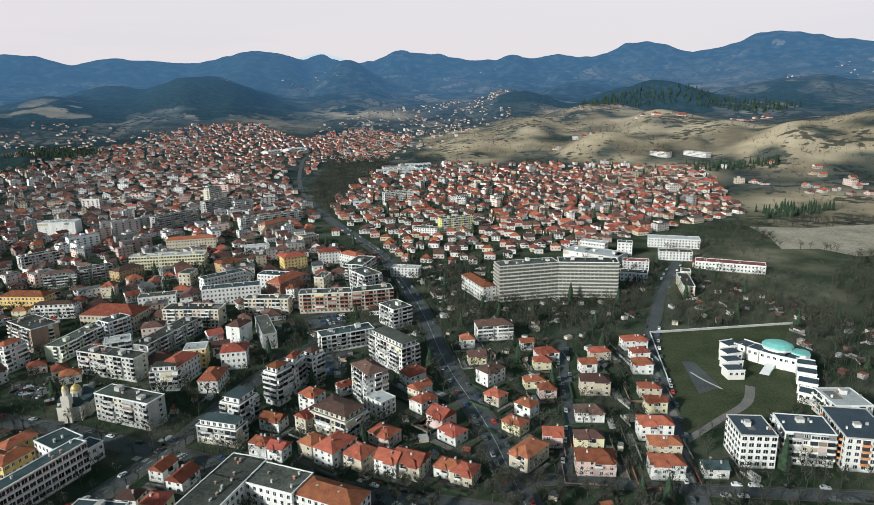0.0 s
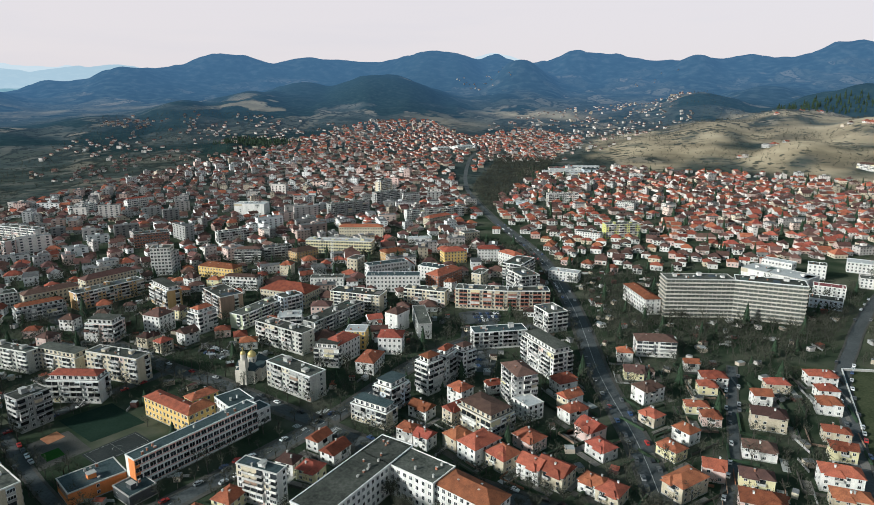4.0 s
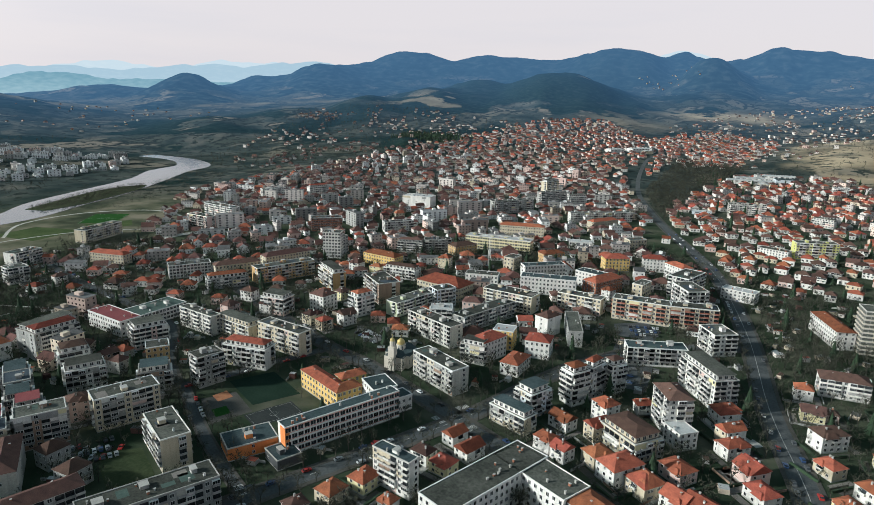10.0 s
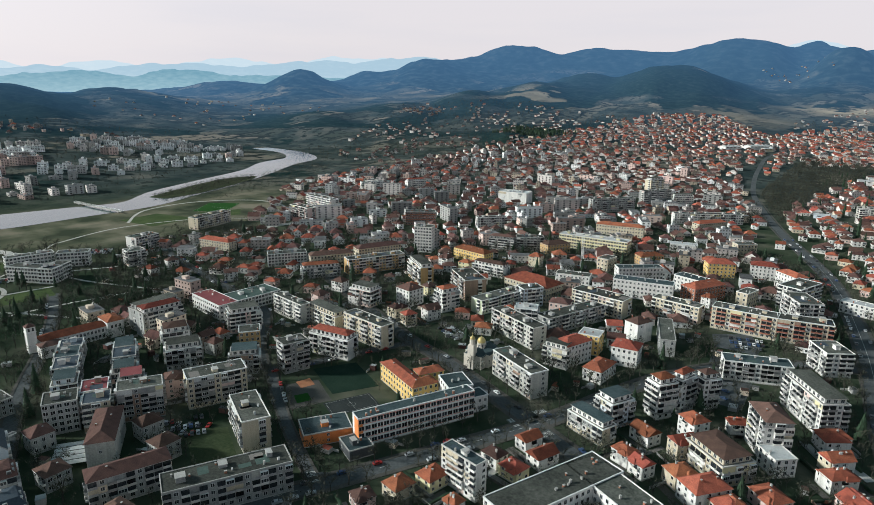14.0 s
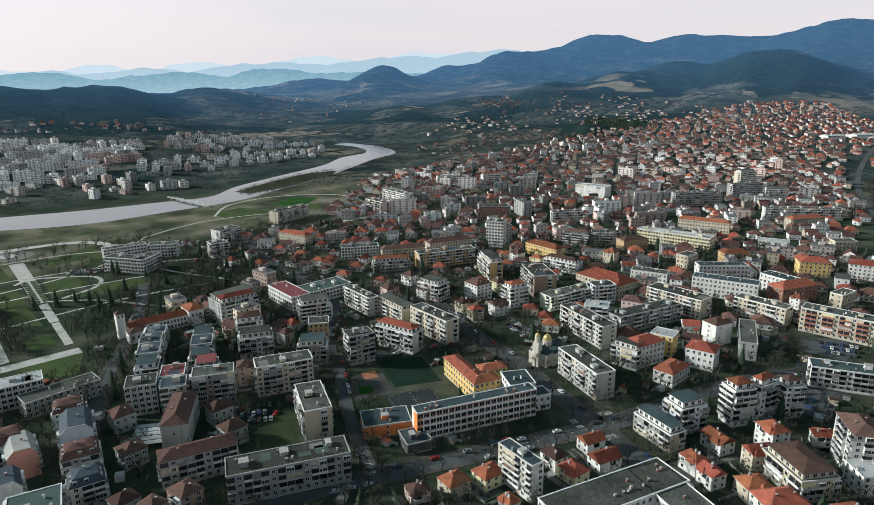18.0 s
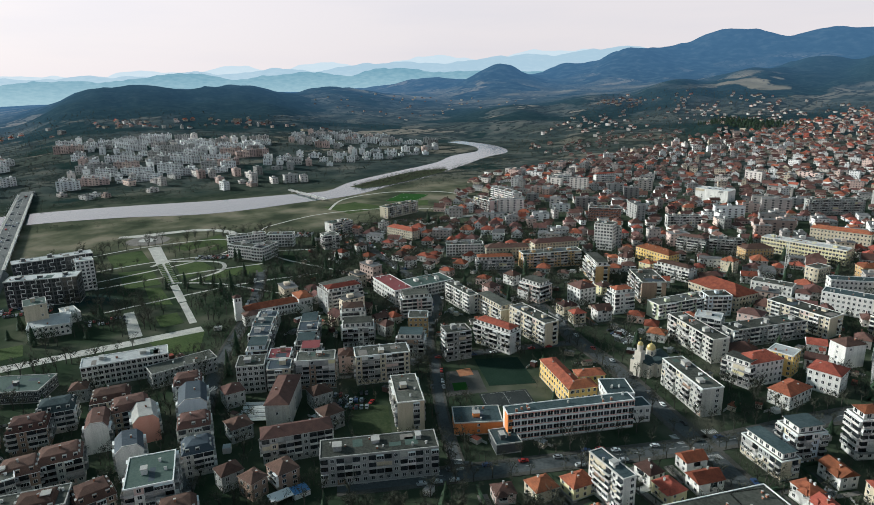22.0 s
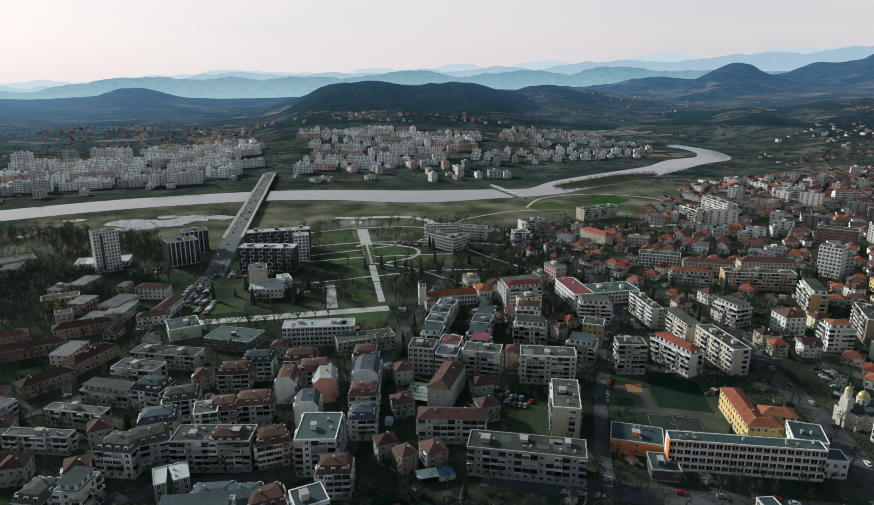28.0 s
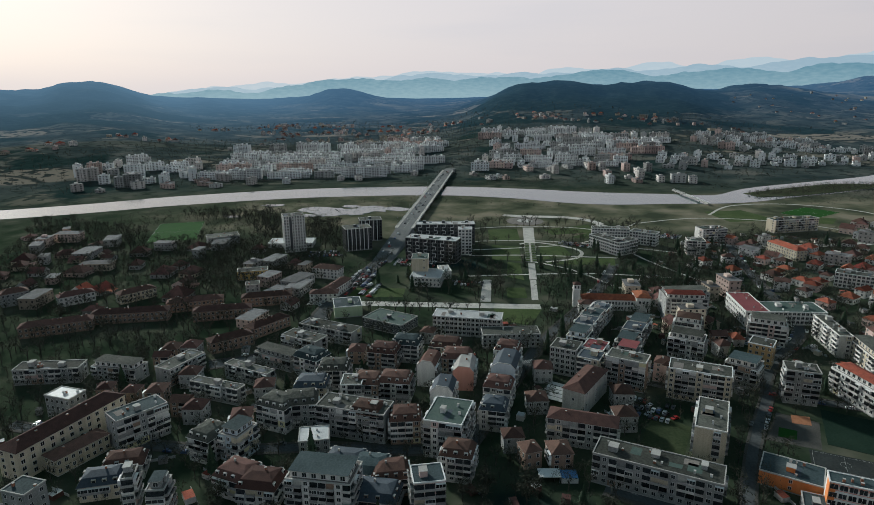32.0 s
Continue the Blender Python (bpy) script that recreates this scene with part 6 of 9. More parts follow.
# ---- special buildings ----
def museum(x, y, turn):
    """A long white building under red tiles, with a wing towards the town and a square tower at its end."""
    ob = thing("museum", x, y, 0, turn, "long white museum with red tiled roofs and a square tower", "museum")
    occupy(x, y, turn, 46, 18)
    b = Build()
    b.box(-23, -5.5, -0.5, 17, 5.5, 8.2, "wall_white", bottom=False)
    part("wall", b, ob)
    b = Build()
    add_hip(b, 40, 11, 8.4, 2.6, "tile_roof", 0.5, x=-3)
    part("roof", b, ob)
    b = Build()
    b.box(14, -8, -0.5, 24, 8, 11.0, "wall_white", bottom=False)
    wing = part("end_wing", b, ob)
    b = Build()
    add_hip(b, 10, 16, 11.2, 2.4, "tile_roof", 0.5, x=19)
    part("wing_roof", b, wing)
    b = Build()
    b.box(-26, -14, -0.5, -14, -5.5, 7.5, "wall_white", bottom=False)
    front = part("front_wing", b, ob)
    b = Build()
    add_hip(b, 12, 9, 7.7, 1.8, "tile_old", 0.4, x=-20, y=-9.7)
    part("wing_roof", b, front)
    b = Build()
    b.box(-29, 0, -0.5, -24, 5, 17.0, "wall_white", bottom=False)
    b.box(-29.3, -0.3, 13.2, -23.7, 5.3, 13.6, "frame_white")
    tower = part("tower", b, ob)
    b = Build()
    add_hip(b, 5, 5, 17.2, 1.6, "tile_old", 0.4, x=-26.5, y=2.5)
    part("tower_roof", b, tower)
    b = Build()
    for z in (14.2,):
        for e in (-1, 1):
            b.box(-26.5 + e * 1.1 - 0.5, -0.06, z, -26.5 + e * 1.1 + 0.5, 0.02, z + 2.0, "glass")
    part("belfry_opening", b, tower)
    for k in range(12):
        for z in (1.2, 4.8):
            part("window", window_mesh(1.2, 2.0), ob, pose(-12.5 + k * 2.2, -5.5, z))
    for k in range(3):
        part("window", window_mesh(1.2, 2.0), wing, pose(16.5 + k * 2.5, -8.0, 6.5))
        part("window", window_mesh(1.2, 2.0), front, pose(-23.5 + k * 3.2, -14.0, 3.0))


museum(-405, 165, 87)



def onion(b, x, y, z, r, key, n=12):
    prof = ((1.0, 0.0), (1.08, 0.35), (1.0, 0.75), (0.75, 1.1), (0.4, 1.35), (0.12, 1.55), (0.0, 1.75))
    for (r0, z0), (r1, z1) in zip(prof, prof[1:]):
        b.round(x, y, z + z0 * r, z + z1 * r, r * r0, max(r * r1, 0.01), key, n, cap=False)


def church(x, y, turn):
    ob = thing("church", x, y, 0, turn, "cream orthodox church with gilded domes and bell tower", "church")
    occupy(x, y, turn, 24, 16, 4)
    b = Build()
    b.box(-10, -6, -0.5, 9, 6, 8, "band_cream", bottom=False)
    b.box(-5, -8, -0.5, 4, 8, 8, "band_cream", bottom=False)
    part("nave", b, ob)
    b = Build()
    add_hip(b, 19, 12, 8, 2.6, "roof_teal", 0.4, gable=True)
    add_hip(b, 9, 16, 8.1, 2.4, "roof_teal", 0.4, gable=True)
    part("roof", b, ob)
    b = Build()
    b.round(0, 0, 8, 13, 2.8, 2.8, "band_cream", 12)
    for k in range(8):
        a = k * math.pi / 4
        c, s = math.cos(a), math.sin(a)
        part("window", window_mesh(0.8, 2.4), ob, pose(c * 2.74, s * 2.74, 9.8, 0, 0, k * 45 + 90))
    part("drum", b, ob)
    b = Build()
    onion(b, 0, 0, 13, 2.3, "gold")
    part("dome", b, ob, label="gilded main dome", smooth=True)
    b = Build()
    b.box(-12.5, -2, -0.5, -8.5, 2, 15, "band_cream", bottom=False)
    b.round(-10.5, 0, 15, 18.5, 1.7, 1.7, "band_cream", 10)
    part("bell_tower", b, ob)
    b = Build()
    onion(b, -10.5, 0, 18.5, 1.4, "gold")
    part("tower_dome", b, ob, label="gilded tower dome", smooth=True)
    for px, pz in ((0, 17.0), (-10.5, 20.9)):
        b = Build()
        b.box(-0.08, -0.08, 0, 0.08, 0.08, 1.8, "gold")
        b.box(-0.08, -0.5, 1.0, 0.08, 0.5, 1.16, "gold")
        part("cross", b, ob, pose(px, 0, pz))
    b = Build()
    b.round(9, 0, -0.5, 7, 3.6, 3.6, "wall_cream", 12, cap=False)
    b.round(9, 0, 7, 9, 3.8, 0.05, "roof_teal", 12)
    part("apse", b, ob)
    for s in (-1, 1):
        for q in range(5):
            part("window", window_mesh(0.8, 2.6), ob, pose(-8 + q * 3.9, s * 6.0 if abs(-8 + q * 3.9 + 0.5) > 4.6 else s * 8.0, 2.6, 0, 0, 0 if s < 0 else 180))


GRASS_R = [(118, 408), (250, 420), (215, 370), (190, 300), (150, 285), (118, 275), (124, 330)]
church(-194, 309, 95)


define("turquoise", (0.16, 0.42, 0.38), (0.24, 0.54, 0.48), 0.5, 0.2, 2.0)


def dome_hall():
    """A low white school of stepped wings round a turquoise dome."""
    ob = thing("dome_hall", 205, 355, 0, 0, "low white school with stepped wings and a turquoise dome", "school")

    def block(x, y, turn, w, d, h, name="wing"):
        occupy(x + 205, y + 355, turn, w, d)
        m = pose(x, y, 0, 0, 0, turn)
        b = Build()
        b.box(-w / 2, -d / 2, -0.5, w / 2, d / 2, h, "wall_school", bottom=False)
        for s in (-1, 1):
            b.box(-w / 2 - 0.2, s * d / 2 - 0.25, h, w / 2 + 0.2, s * d / 2 + 0.25, h + 0.7, "frame_white")
        wing = part(name, b, ob, m)
        b = Build()
        b.box(-w / 2 + 0.1, -d / 2 + 0.3, h + 0.02, w / 2 - 0.1, d / 2 - 0.3, h + 0.2, "roof_slate")
        part("roof_deck", b, wing)
        for q in range(max(1, int(w / 2.6))):
            part("window", window_mesh(1.5, 1.5), wing, pose(-w / 2 + (q + 0.5) * w / max(1, int(w / 2.6)), -d / 2, h - 2.6))

    for k, (x, y) in enumerate(((-21, 15), (-26, 4), (-30, -6), (-34, -17))):
        block(x, y, 18 - 6 * k, 9.5, 9, 7.6 - 0.7 * k)
    for k, (x, y) in enumerate(((8, -17), (3, -26.5), (-2.5, -37.5), (-8.5, -49))):
        block(x, y, -24 - 4 * k, 9.5, 9, 7.8 - 0.7 * k)
    for k in range(5):  # the curved main front
        block(-13.0 + 4.6 * k, 11.5 - 5.2 * k + 0.5 * (k - 2) ** 2, -50 + 4 * (k - 2), 7.2, 11, 7.8, "main_front")
    b = Build()
    b.round(3, 5, -0.5, 9.6, 8.6, 8.6, "wall_school", 12, cap=False)
    part("drum", b, ob)
    occupy(208, 360, 0, 18, 18)
    b = Build()
    for (r0, z0), (r1, z1) in (((9.0, 9.6), (8.7, 10.5)), ((8.7, 10.5), (5.4, 11.9)), ((5.4, 11.9), (1.8, 12.5)), ((1.8, 12.5), (0.1, 12.6))):
        b.round(3, 5, z0, z1, r0, r1, "turquoise", 12, cap=False)
    part("dome", b, ob, label="turquoise faceted dome")
    b = Build()
    b.round(12, -4, -0.5, 8.4, 5.4, 5.4, "wall_school", 8, cap=False)
    b.round(12, -4, 8.4, 9.2, 5.7, 5.2, "turquoise", 8, cap=False)
    b.round(12, -4, 9.2, 9.6, 5.2, 0.1, "turquoise", 8, cap=False)
    part("side_dome", b, ob, label="small turquoise dome")
    b = Build()
    b.faces([(-7, -3, 2.5), (-3, -6, 2.5), (-13, -17, 0.1), (-17, -14, 0.1), (-7, -3, 0), (-3, -6, 0), (-13, -17, 0), (-17, -14, 0)], [(0, 1, 2, 3), (1, 5, 6, 2), (4, 0, 3, 7)], "frame_white")
    part("entrance_ramp", b, ob)


dome_hall()


def crane(x, y, turn):
    ob = thing("tower_crane", x, y, 0, turn, "pale tower crane standing over the rooftops", "crane")
    b = Build()
    for s in (-0.8, 0.8):
        for q in (-0.8, 0.8):
            b.box(s - 0.1, q - 0.1, 0, s + 0.1, q + 0.1, 34, "frame_white")
    for k in range(17):
        z = k * 2
        for s in (-0.8, 0.8):
            b.poly([(s, -0.8, z), (s, -0.65, z), (s, 0.8, z + 2), (s, 0.65, z + 2)], "frame_white")
            b.poly([(-0.8, s, z), (-0.65, s, z), (0.8, s, z + 2), (0.65, s, z + 2)], "frame_white")
    part("mast", b, ob)
    b = Build()
    for q in (-0.5, 0.5):
        b.box(-10, q - 0.08, 34, 34, q + 0.08, 34.2, "frame_white")
    b.box(-10, -0.08, 35.2, 32, 0.08, 35.4, "frame_white")
    for k in range(21):
        b.poly([(-10 + k * 2, 0, 34), (-9.8 + k * 2, 0, 34), (-8 + k * 2, 0, 35.3), (-8.2 + k * 2, 0, 35.3)], "frame_white")
    part("jib", b, ob)
    b = Build()
    b.box(-10, -0.9, 32, -7.5, 0.9, 34, "concrete")
    part("counterweight", b, ob)


crane(-240, 528, 20)


def mosque(x, y):
    ob = thing("mosque", x, y, 0, 0, "small pale mosque with a slender minaret across the river", "mosque")
    b = Build()
    b.box(-9, -9, -1, 9, 9, 8, "wall_white")
    b.round(0, 0, 8, 10, 7, 7, "wall_white", 14)
    part("hall", b, ob)
    b = Build()
    for k in range(5):
        a0, a1 = k * math.pi / 10, (k + 1) * math.pi / 10
        b.round(0, 0, 10 + 7 * math.sin(a0), 10 + 7 * math.sin(a1), 7 * math.cos(a0), max(7 * math.cos(a1), 0.02), "roof_pale", 14, cap=False)
    part("dome", b, ob, smooth=True)
    b = Build()
    b.round(11, 8, -1, 34, 1.3, 1.0, "wall_white", 8)
    b.round(11, 8, 34, 42, 1.2, 0.05, "roof_grey", 8)
    part("minaret", b, ob)


mosque(-1358, 252)

# ---- streets ----
ROADS = []
define("kerb_stone", (0.06, 0.058, 0.052), (0.11, 0.105, 0.095), 0.95, 0.10, 1.5, spec=0.08)


def street(points, width, walks=2.5, label="asphalt street between kerbs"):
    pts = [(p[0], p[1], p[2] if len(p) > 2 else width) for p in points]
    ribbon("road", pts, 0.06 + 0.006 * len(ROADS), "asphalt", label, "road", drape=len(ROADS) == 0)
    line = spline(pts, 10)
    ROADS.append(line)
    for e in (1, -1):
        if not walks:
            break
        off = []
        for k, p in enumerate(line[::5] + ([line[-1]] if (len(line) - 1) % 5 else [])):
            i = min(5 * k, len(line) - 1)
            q = line[min(i + 1, len(line) - 1)] - line[max(i - 1, 0)]
            s = (width / 2 + walks / 2) / max(math.hypot(q[0], q[1]), 1e-6)
            off.append((p[0] - e * q[1] * s, p[1] + e * q[0] * s, walks))
        ribbon("pavement", off, 0.2 + 0.008 * len(ROADS) + 0.004 * e, "kerb_stone", "raised stone pavement along the street", "pavement", steps=3, thick=0.25)
    for k in range(len(line) - 1):
        a, b = line[k], line[k + 1]
        d = math.hypot(b[0] - a[0], b[1] - a[1])
        occupy((a[0] + b[0]) / 2, (a[1] + b[1]) / 2, math.degrees(math.atan2(b[1] - a[1], b[0] - a[0])), d, width + 2 * walks, 0.5)


street([(52, 120), (40, 190), (34, 223), (23, 289), (4, 366), (-18, 489), (-62, 653), (-137, 830, 10), (-200, 1000, 9), (-250, 1161, 8), (-300, 1400, 8), (-330, 1650, 8), (-300, 1900, 8), (-230, 2200, 8), (-150, 2500, 8)], 11, 2.0, "wide asphalt boulevard with lane marks")
street([(-195, 118), (-183, 144), (-154, 212), (-131, 267), (-122, 297), (-111, 338), (-93, 381), (-60, 425), (-14, 450)], 8)
street([(-131, 267), (-169, 281), (-211, 297), (-245, 305), (-301, 326), (-389, 361), (-470, 395)], 8)
street([(-131, 267), (-81, 247), (-30, 232), (34, 215)], 8)
street([(-245, 305), (-262, 262), (-270, 240), (-281, 215)], 5.5, 1.2)
street([(-278, 218), (-228, 190), (-190, 172), (-172, 165)], 4.5, 1.2)
street([(-218, 60), (-235, 67), (-264, 77), (-307, 94), (-337, 106), (-371, 123), (-402, 140), (-458, 167), (-520, 190)], 6.5, 1.5)
street([(-283, 217), (-316, 237), (-365, 276), (-440, 290), (-514, 301), (-590, 316)], 6, 1.5)
street([(100, 200), (104, 223), (110, 255), (126, 327), (142, 394), (165, 450), (182, 490), (215, 558), (260, 640)], 7.5, 1.2)
street([(52, 236), (65, 287), (72, 331), (83, 398)], 4.5, 1.0)
street([(20, 236), (50, 240), (104, 231), (173, 224), (240, 215)], 6, 1.5)
street([(-230, -160), (-214, -63), (-218, -8), (-217, 32), (-218, 62)], 6, 1.5)
street([(-300, -90), (-329, -40), (-387, -44), (-467, -33), (-537, -19)], 10, 2.0)


def marks(line, off, on, gap, width=0.25, count=40, name="lane_mark"):
    b = Build()
    run, k = 0.0, 0
    for a, c in zip(line, line[1:]):
        d = math.hypot(c[0] - a[0], c[1] - a[1])
        ux, uy = (c[0] - a[0]) / d, (c[1] - a[1]) / d
        s = 0.0
        while s < d and k < count:
            if (run + s) % (on + gap) < on:
                e = min(s + on, d)
                x0, y0, x1, y1 = a[0] + ux * s - uy * off, a[1] + uy * s + ux * off, a[0] + ux * e - uy * off, a[1] + uy * e + ux * off
                b.poly([(x0 + uy * width, y0 - ux * width, 0.16), (x1 + uy * width, y1 - ux * width, 0.16), (x1 - uy * width, y1 + ux * width, 0.16), (x0 - uy * width, y0 + ux * width, 0.16)], "paint_white")
                k += 1
            s += on if (run + s) % (on + gap) < on else gap
        run += d
    if b.f:
        tagged(new(name, b.mesh(name)), "white painted lines along the roadway", "road marks", kind="structure")


marks(ROADS[0], 0.0, 6, 0.5, 0.11, 130)
marks(ROADS[0], 2.8, 3, 9, 0.08, 40)
marks(ROADS[1], 0.0, 3, 5, 0.12, 40)


def zebra(x, y, turn, n=8, wide=4.0):
    b = Build()
    for k in range(n):
        b.box(-wide / 2, k * 1.0 - n / 2, 0.1, wide / 2, k * 1.0 - n / 2 + 0.5, 0.17, "paint_white")
    ob = tagged(new("zebra_crossing", b.mesh("zebra_crossing")), "white zebra crossing painted on asphalt", "road marks", kind="structure")
    ob.matrix_world = pose(x, y, 0, 0, 0, turn)


for zx, zy, zt in ((-140, 262, 70), (-136, 279, 160), (-122, 262, 160), (-247, 71, 22), (-312, 96, 22), (-180, 168, 60)):
    zebra(zx, zy, zt)


def sheet(name, pts, z, key, label, category):
    b = Build()
    b.poly([(x, y, z) for x, y in pts], key)
    b.poly([(x, y, z - 0.3) for x, y in pts[::-1]], key)
    n = len(pts)
    b.faces([(x, y, z) for x, y in pts] + [(x, y, z - 0.3) for x, y in pts], [(k, n + k, n + (k + 1) % n, (k + 1) % n) for k in range(n)], key)
    ob = tagged(new(name, b.mesh(name)), label, category, kind="structure")
    return ob


def fill(pts, step=2.0):
    """Marks a polygon as occupied."""
    xs, ys = [p[0] for p in pts], [p[1] for p in pts]
    for x in np.arange(min(xs), max(xs), step):
        for y in np.arange(min(ys), max(ys), step):
            if inside(x, y, pts):
                i, j = int((x - OX) / 2), int((y - OY) / 2)
                if 0 <= i < ON and 0 <= j < OM:
                    taken[i, j] = True


def inside(x, y, pts):
    hit = False
    for (x0, y0), (x1, y1) in zip(pts, pts[1:] + pts[:1]):
        if (y0 > y) != (y1 > y) and x < (x1 - x0) * (y - y0) / (y1 - y0) + x0:
            hit = not hit
    return hit


def court(x, y, turn, w, d, key, label):
    """A playing field with painted lines."""
    b = Build()
    b.box(-w / 2, -d / 2, -0.2, w / 2, d / 2, 0.08, key)
    ob = tagged(new("playing_field", b.mesh("playing_field")), label, "playing field", kind="structure")
    ob.matrix_world = pose(x, y, 0, 0, 0, turn)
    occupy(x, y, turn, w, d)
    b = Build()
    t = 0.08
    for x0, y0, x1, y1 in ((-w / 2 + 1, -d / 2 + 1, w / 2 - 1, -d / 2 + 1 + t), (-w / 2 + 1, d / 2 - 1 - t, w / 2 - 1, d / 2 - 1), (-w / 2 + 1, -d / 2 + 1, -w / 2 + 1 + t, d / 2 - 1),
                           (w / 2 - 1 - t, -d / 2 + 1, w / 2 - 1, d / 2 - 1), (-t / 2, -d / 2 + 1, t / 2, d / 2 - 1)):
        b.box(x0, y0, 0.085, x1, y1, 0.1, "paint_white")
    n = 20
    for k in range(n):
        a0, a1 = 2 * math.pi * k / n, 2 * math.pi * (k + 1) / n
        r = min(w, d) * 0.14
        b.poly([(r * math.cos(a0), r * math.sin(a0), 0.1), (r * math.cos(a1), r * math.sin(a1), 0.1), ((r - t) * math.cos(a1), (r - t) * math.sin(a1), 0.1), ((r - t) * math.cos(a0), (r - t) * math.sin(a0), 0.1)], "paint_white")
    o2 = tagged(new("line_marks", b.mesh("line_marks")), "white painted field lines", "road marks", kind="structure")
    o2.matrix_world = ob.matrix_world


define("court_green", (0.012, 0.026, 0.018), (0.022, 0.040, 0.028), 0.95, 0.1, 1.0, spec=0.05)
define("court_asphalt", (0.026, 0.030, 0.030), (0.052, 0.058, 0.057), 0.95, 0.1, 1.0, spec=0.05)
define("turf", (0.02, 0.065, 0.014), (0.032, 0.095, 0.02), 0.95, 0.05, 0.8, spec=0.03)
sheet("lawn", [(-262, 236), (-230, 223), (-218, 246), (-250, 259)], 0.08, "court_green", "dark green lawn behind the school", "lawn")
fill([(-262, 236), (-230, 223), (-218, 246), (-250, 259)])
court(-214, 222, 68, 26, 15, "court_asphalt", "asphalt school basketball court with lines")
court(-196, 224, 68, 20, 14, "court_asphalt", "asphalt school basketball court with lines")
court(-755, 476, -52, 62, 42, "turf", "bright green football pitch by the river")
court(-640, -268, 18, 95, 50, "turf", "green football pitch of the stadium")
sheet("pavement", [(-258, 213), (-249, 229), (-225, 218), (-233, 197)], 0.05, "kerb_stone", "worn paved playground beside the school", "pavement")
fill([(-258, 213), (-249, 229), (-225, 218), (-233, 197)])

define("play_rubber", (0.30, 0.13, 0.07), (0.42, 0.20, 0.11), 0.95, 0.3, 2.0, spec=0.05)
sheet("play_area", [(-256, 219), (-254, 227), (-246, 224), (-248, 216)], 0.12, "play_rubber", "rust-coloured soft play area", "play area")
sheet("play_area", [(-244, 208), (-241, 215), (-233, 211), (-236, 204)], 0.12, "turf", "green soft play area", "play area")


# ---- school lawn ----
define("yard_lawn", (0.026, 0.042, 0.020), (0.060, 0.072, 0.038), 0.95, 0.06, 0.7, spec=0.05)
define("dry_lawn", (0.034, 0.046, 0.022), (0.085, 0.092, 0.052), 0.95, 0.06, 0.7, spec=0.05)
sheet("lawn", GRASS_R, 0.05, "dry_lawn", "dull green school lawn inside a wall", "lawn")
sheet("pavement", [(150, 361), (157, 359), (158, 324), (143, 317)], 0.1, "asphalt", "old asphalt court in the school garden", "court")
ribbon("pavement", [(149, 345, 1.2), (152, 335, 1.2), (158, 322, 1.2)], 0.16, "concrete", "low pale wall beside the court", "wall", steps=3, thick=0.2)
sheet("lawn", [(-256, 153), (-242, 167), (-215, 155), (-219, 136)], 0.07, "yard_lawn", "green yard lawn between the blocks", "lawn")
fill([(-256, 153), (-242, 167), (-215, 155), (-219, 136)])
sheet("pavement", [(-102, 451), (-82, 467), (-70, 449), (-69, 432), (-94, 429)], 0.09, "asphalt", "grey paved square before the curved block", "pavement")
fill([(-102, 451), (-82, 467), (-70, 449), (-69, 432), (-94, 429)])
sheet("pavement", [(-92, 421), (-69, 428), (-60, 382), (-57, 350), (-81, 349)], 0.08, "asphalt", "worn asphalt car park between the blocks", "car park")


# ---- worn field and works on the eastern slope ----
define("bare_earth", (0.20, 0.18, 0.135), (0.44, 0.39, 0.31), 0.95, 0.03, 0.3, spec=0.05)
FIELD = [(385, 757), (379, 700), (362, 640), (400, 640), (419, 606), (470, 610), (560, 690), (545, 757), (448, 741)]
sheet("field", FIELD, 0.25, "bare_earth", "bare pale earth of a worn sports field", "bare field")
fill(FIELD)


# ---- riverside park ----
PARK = [(-690, 60), (-690, 250), (-560, 290), (-440, 230), (-420, 20), (-560, 20)]
define("pale_stone", (0.34, 0.33, 0.30), (0.60, 0.575, 0.53), 0.95, 0.15, 1.2, spec=0.08)
WALK = [(-415, -60), (-413, 29), (-411, 113), (-401, 113), (-403, 29), (-405, -60)]
sheet("pavement", WALK, 0.12, "pale_stone", "broad pale stone walk through the park", "pavement")
fill(WALK)
SQUARE = [(-470, 72), (-470, 79), (-416, 77), (-416, 69)]
sheet("pavement", SQUARE, 0.13, "pale_stone", "pale paved square with a walkway", "pavement")
fill(SQUARE)
for x0, x1, w0, w1 in ((-666, -600, 12, 11), (-600, -524, 11, 10), (-520, -472, 6, 6), (-470, -421, 5, 5)):
    y0, y1 = 125 + (x0 + 666) * -0.06, 125 + (x1 + 666) * -0.06
    sheet("pavement", [(x0, y0 - w0 / 2), (x0, y0 + w0 / 2), (x1, y1 + w1 / 2), (x1, y1 - w1 / 2)], 0.16, "pale_stone", "pale stone terrace of the park axis", "pavement")
    fill([(x0, y0 - w0 / 2), (x0, y0 + w0 / 2), (x1, y1 + w1 / 2), (x1, y1 - w1 / 2)])
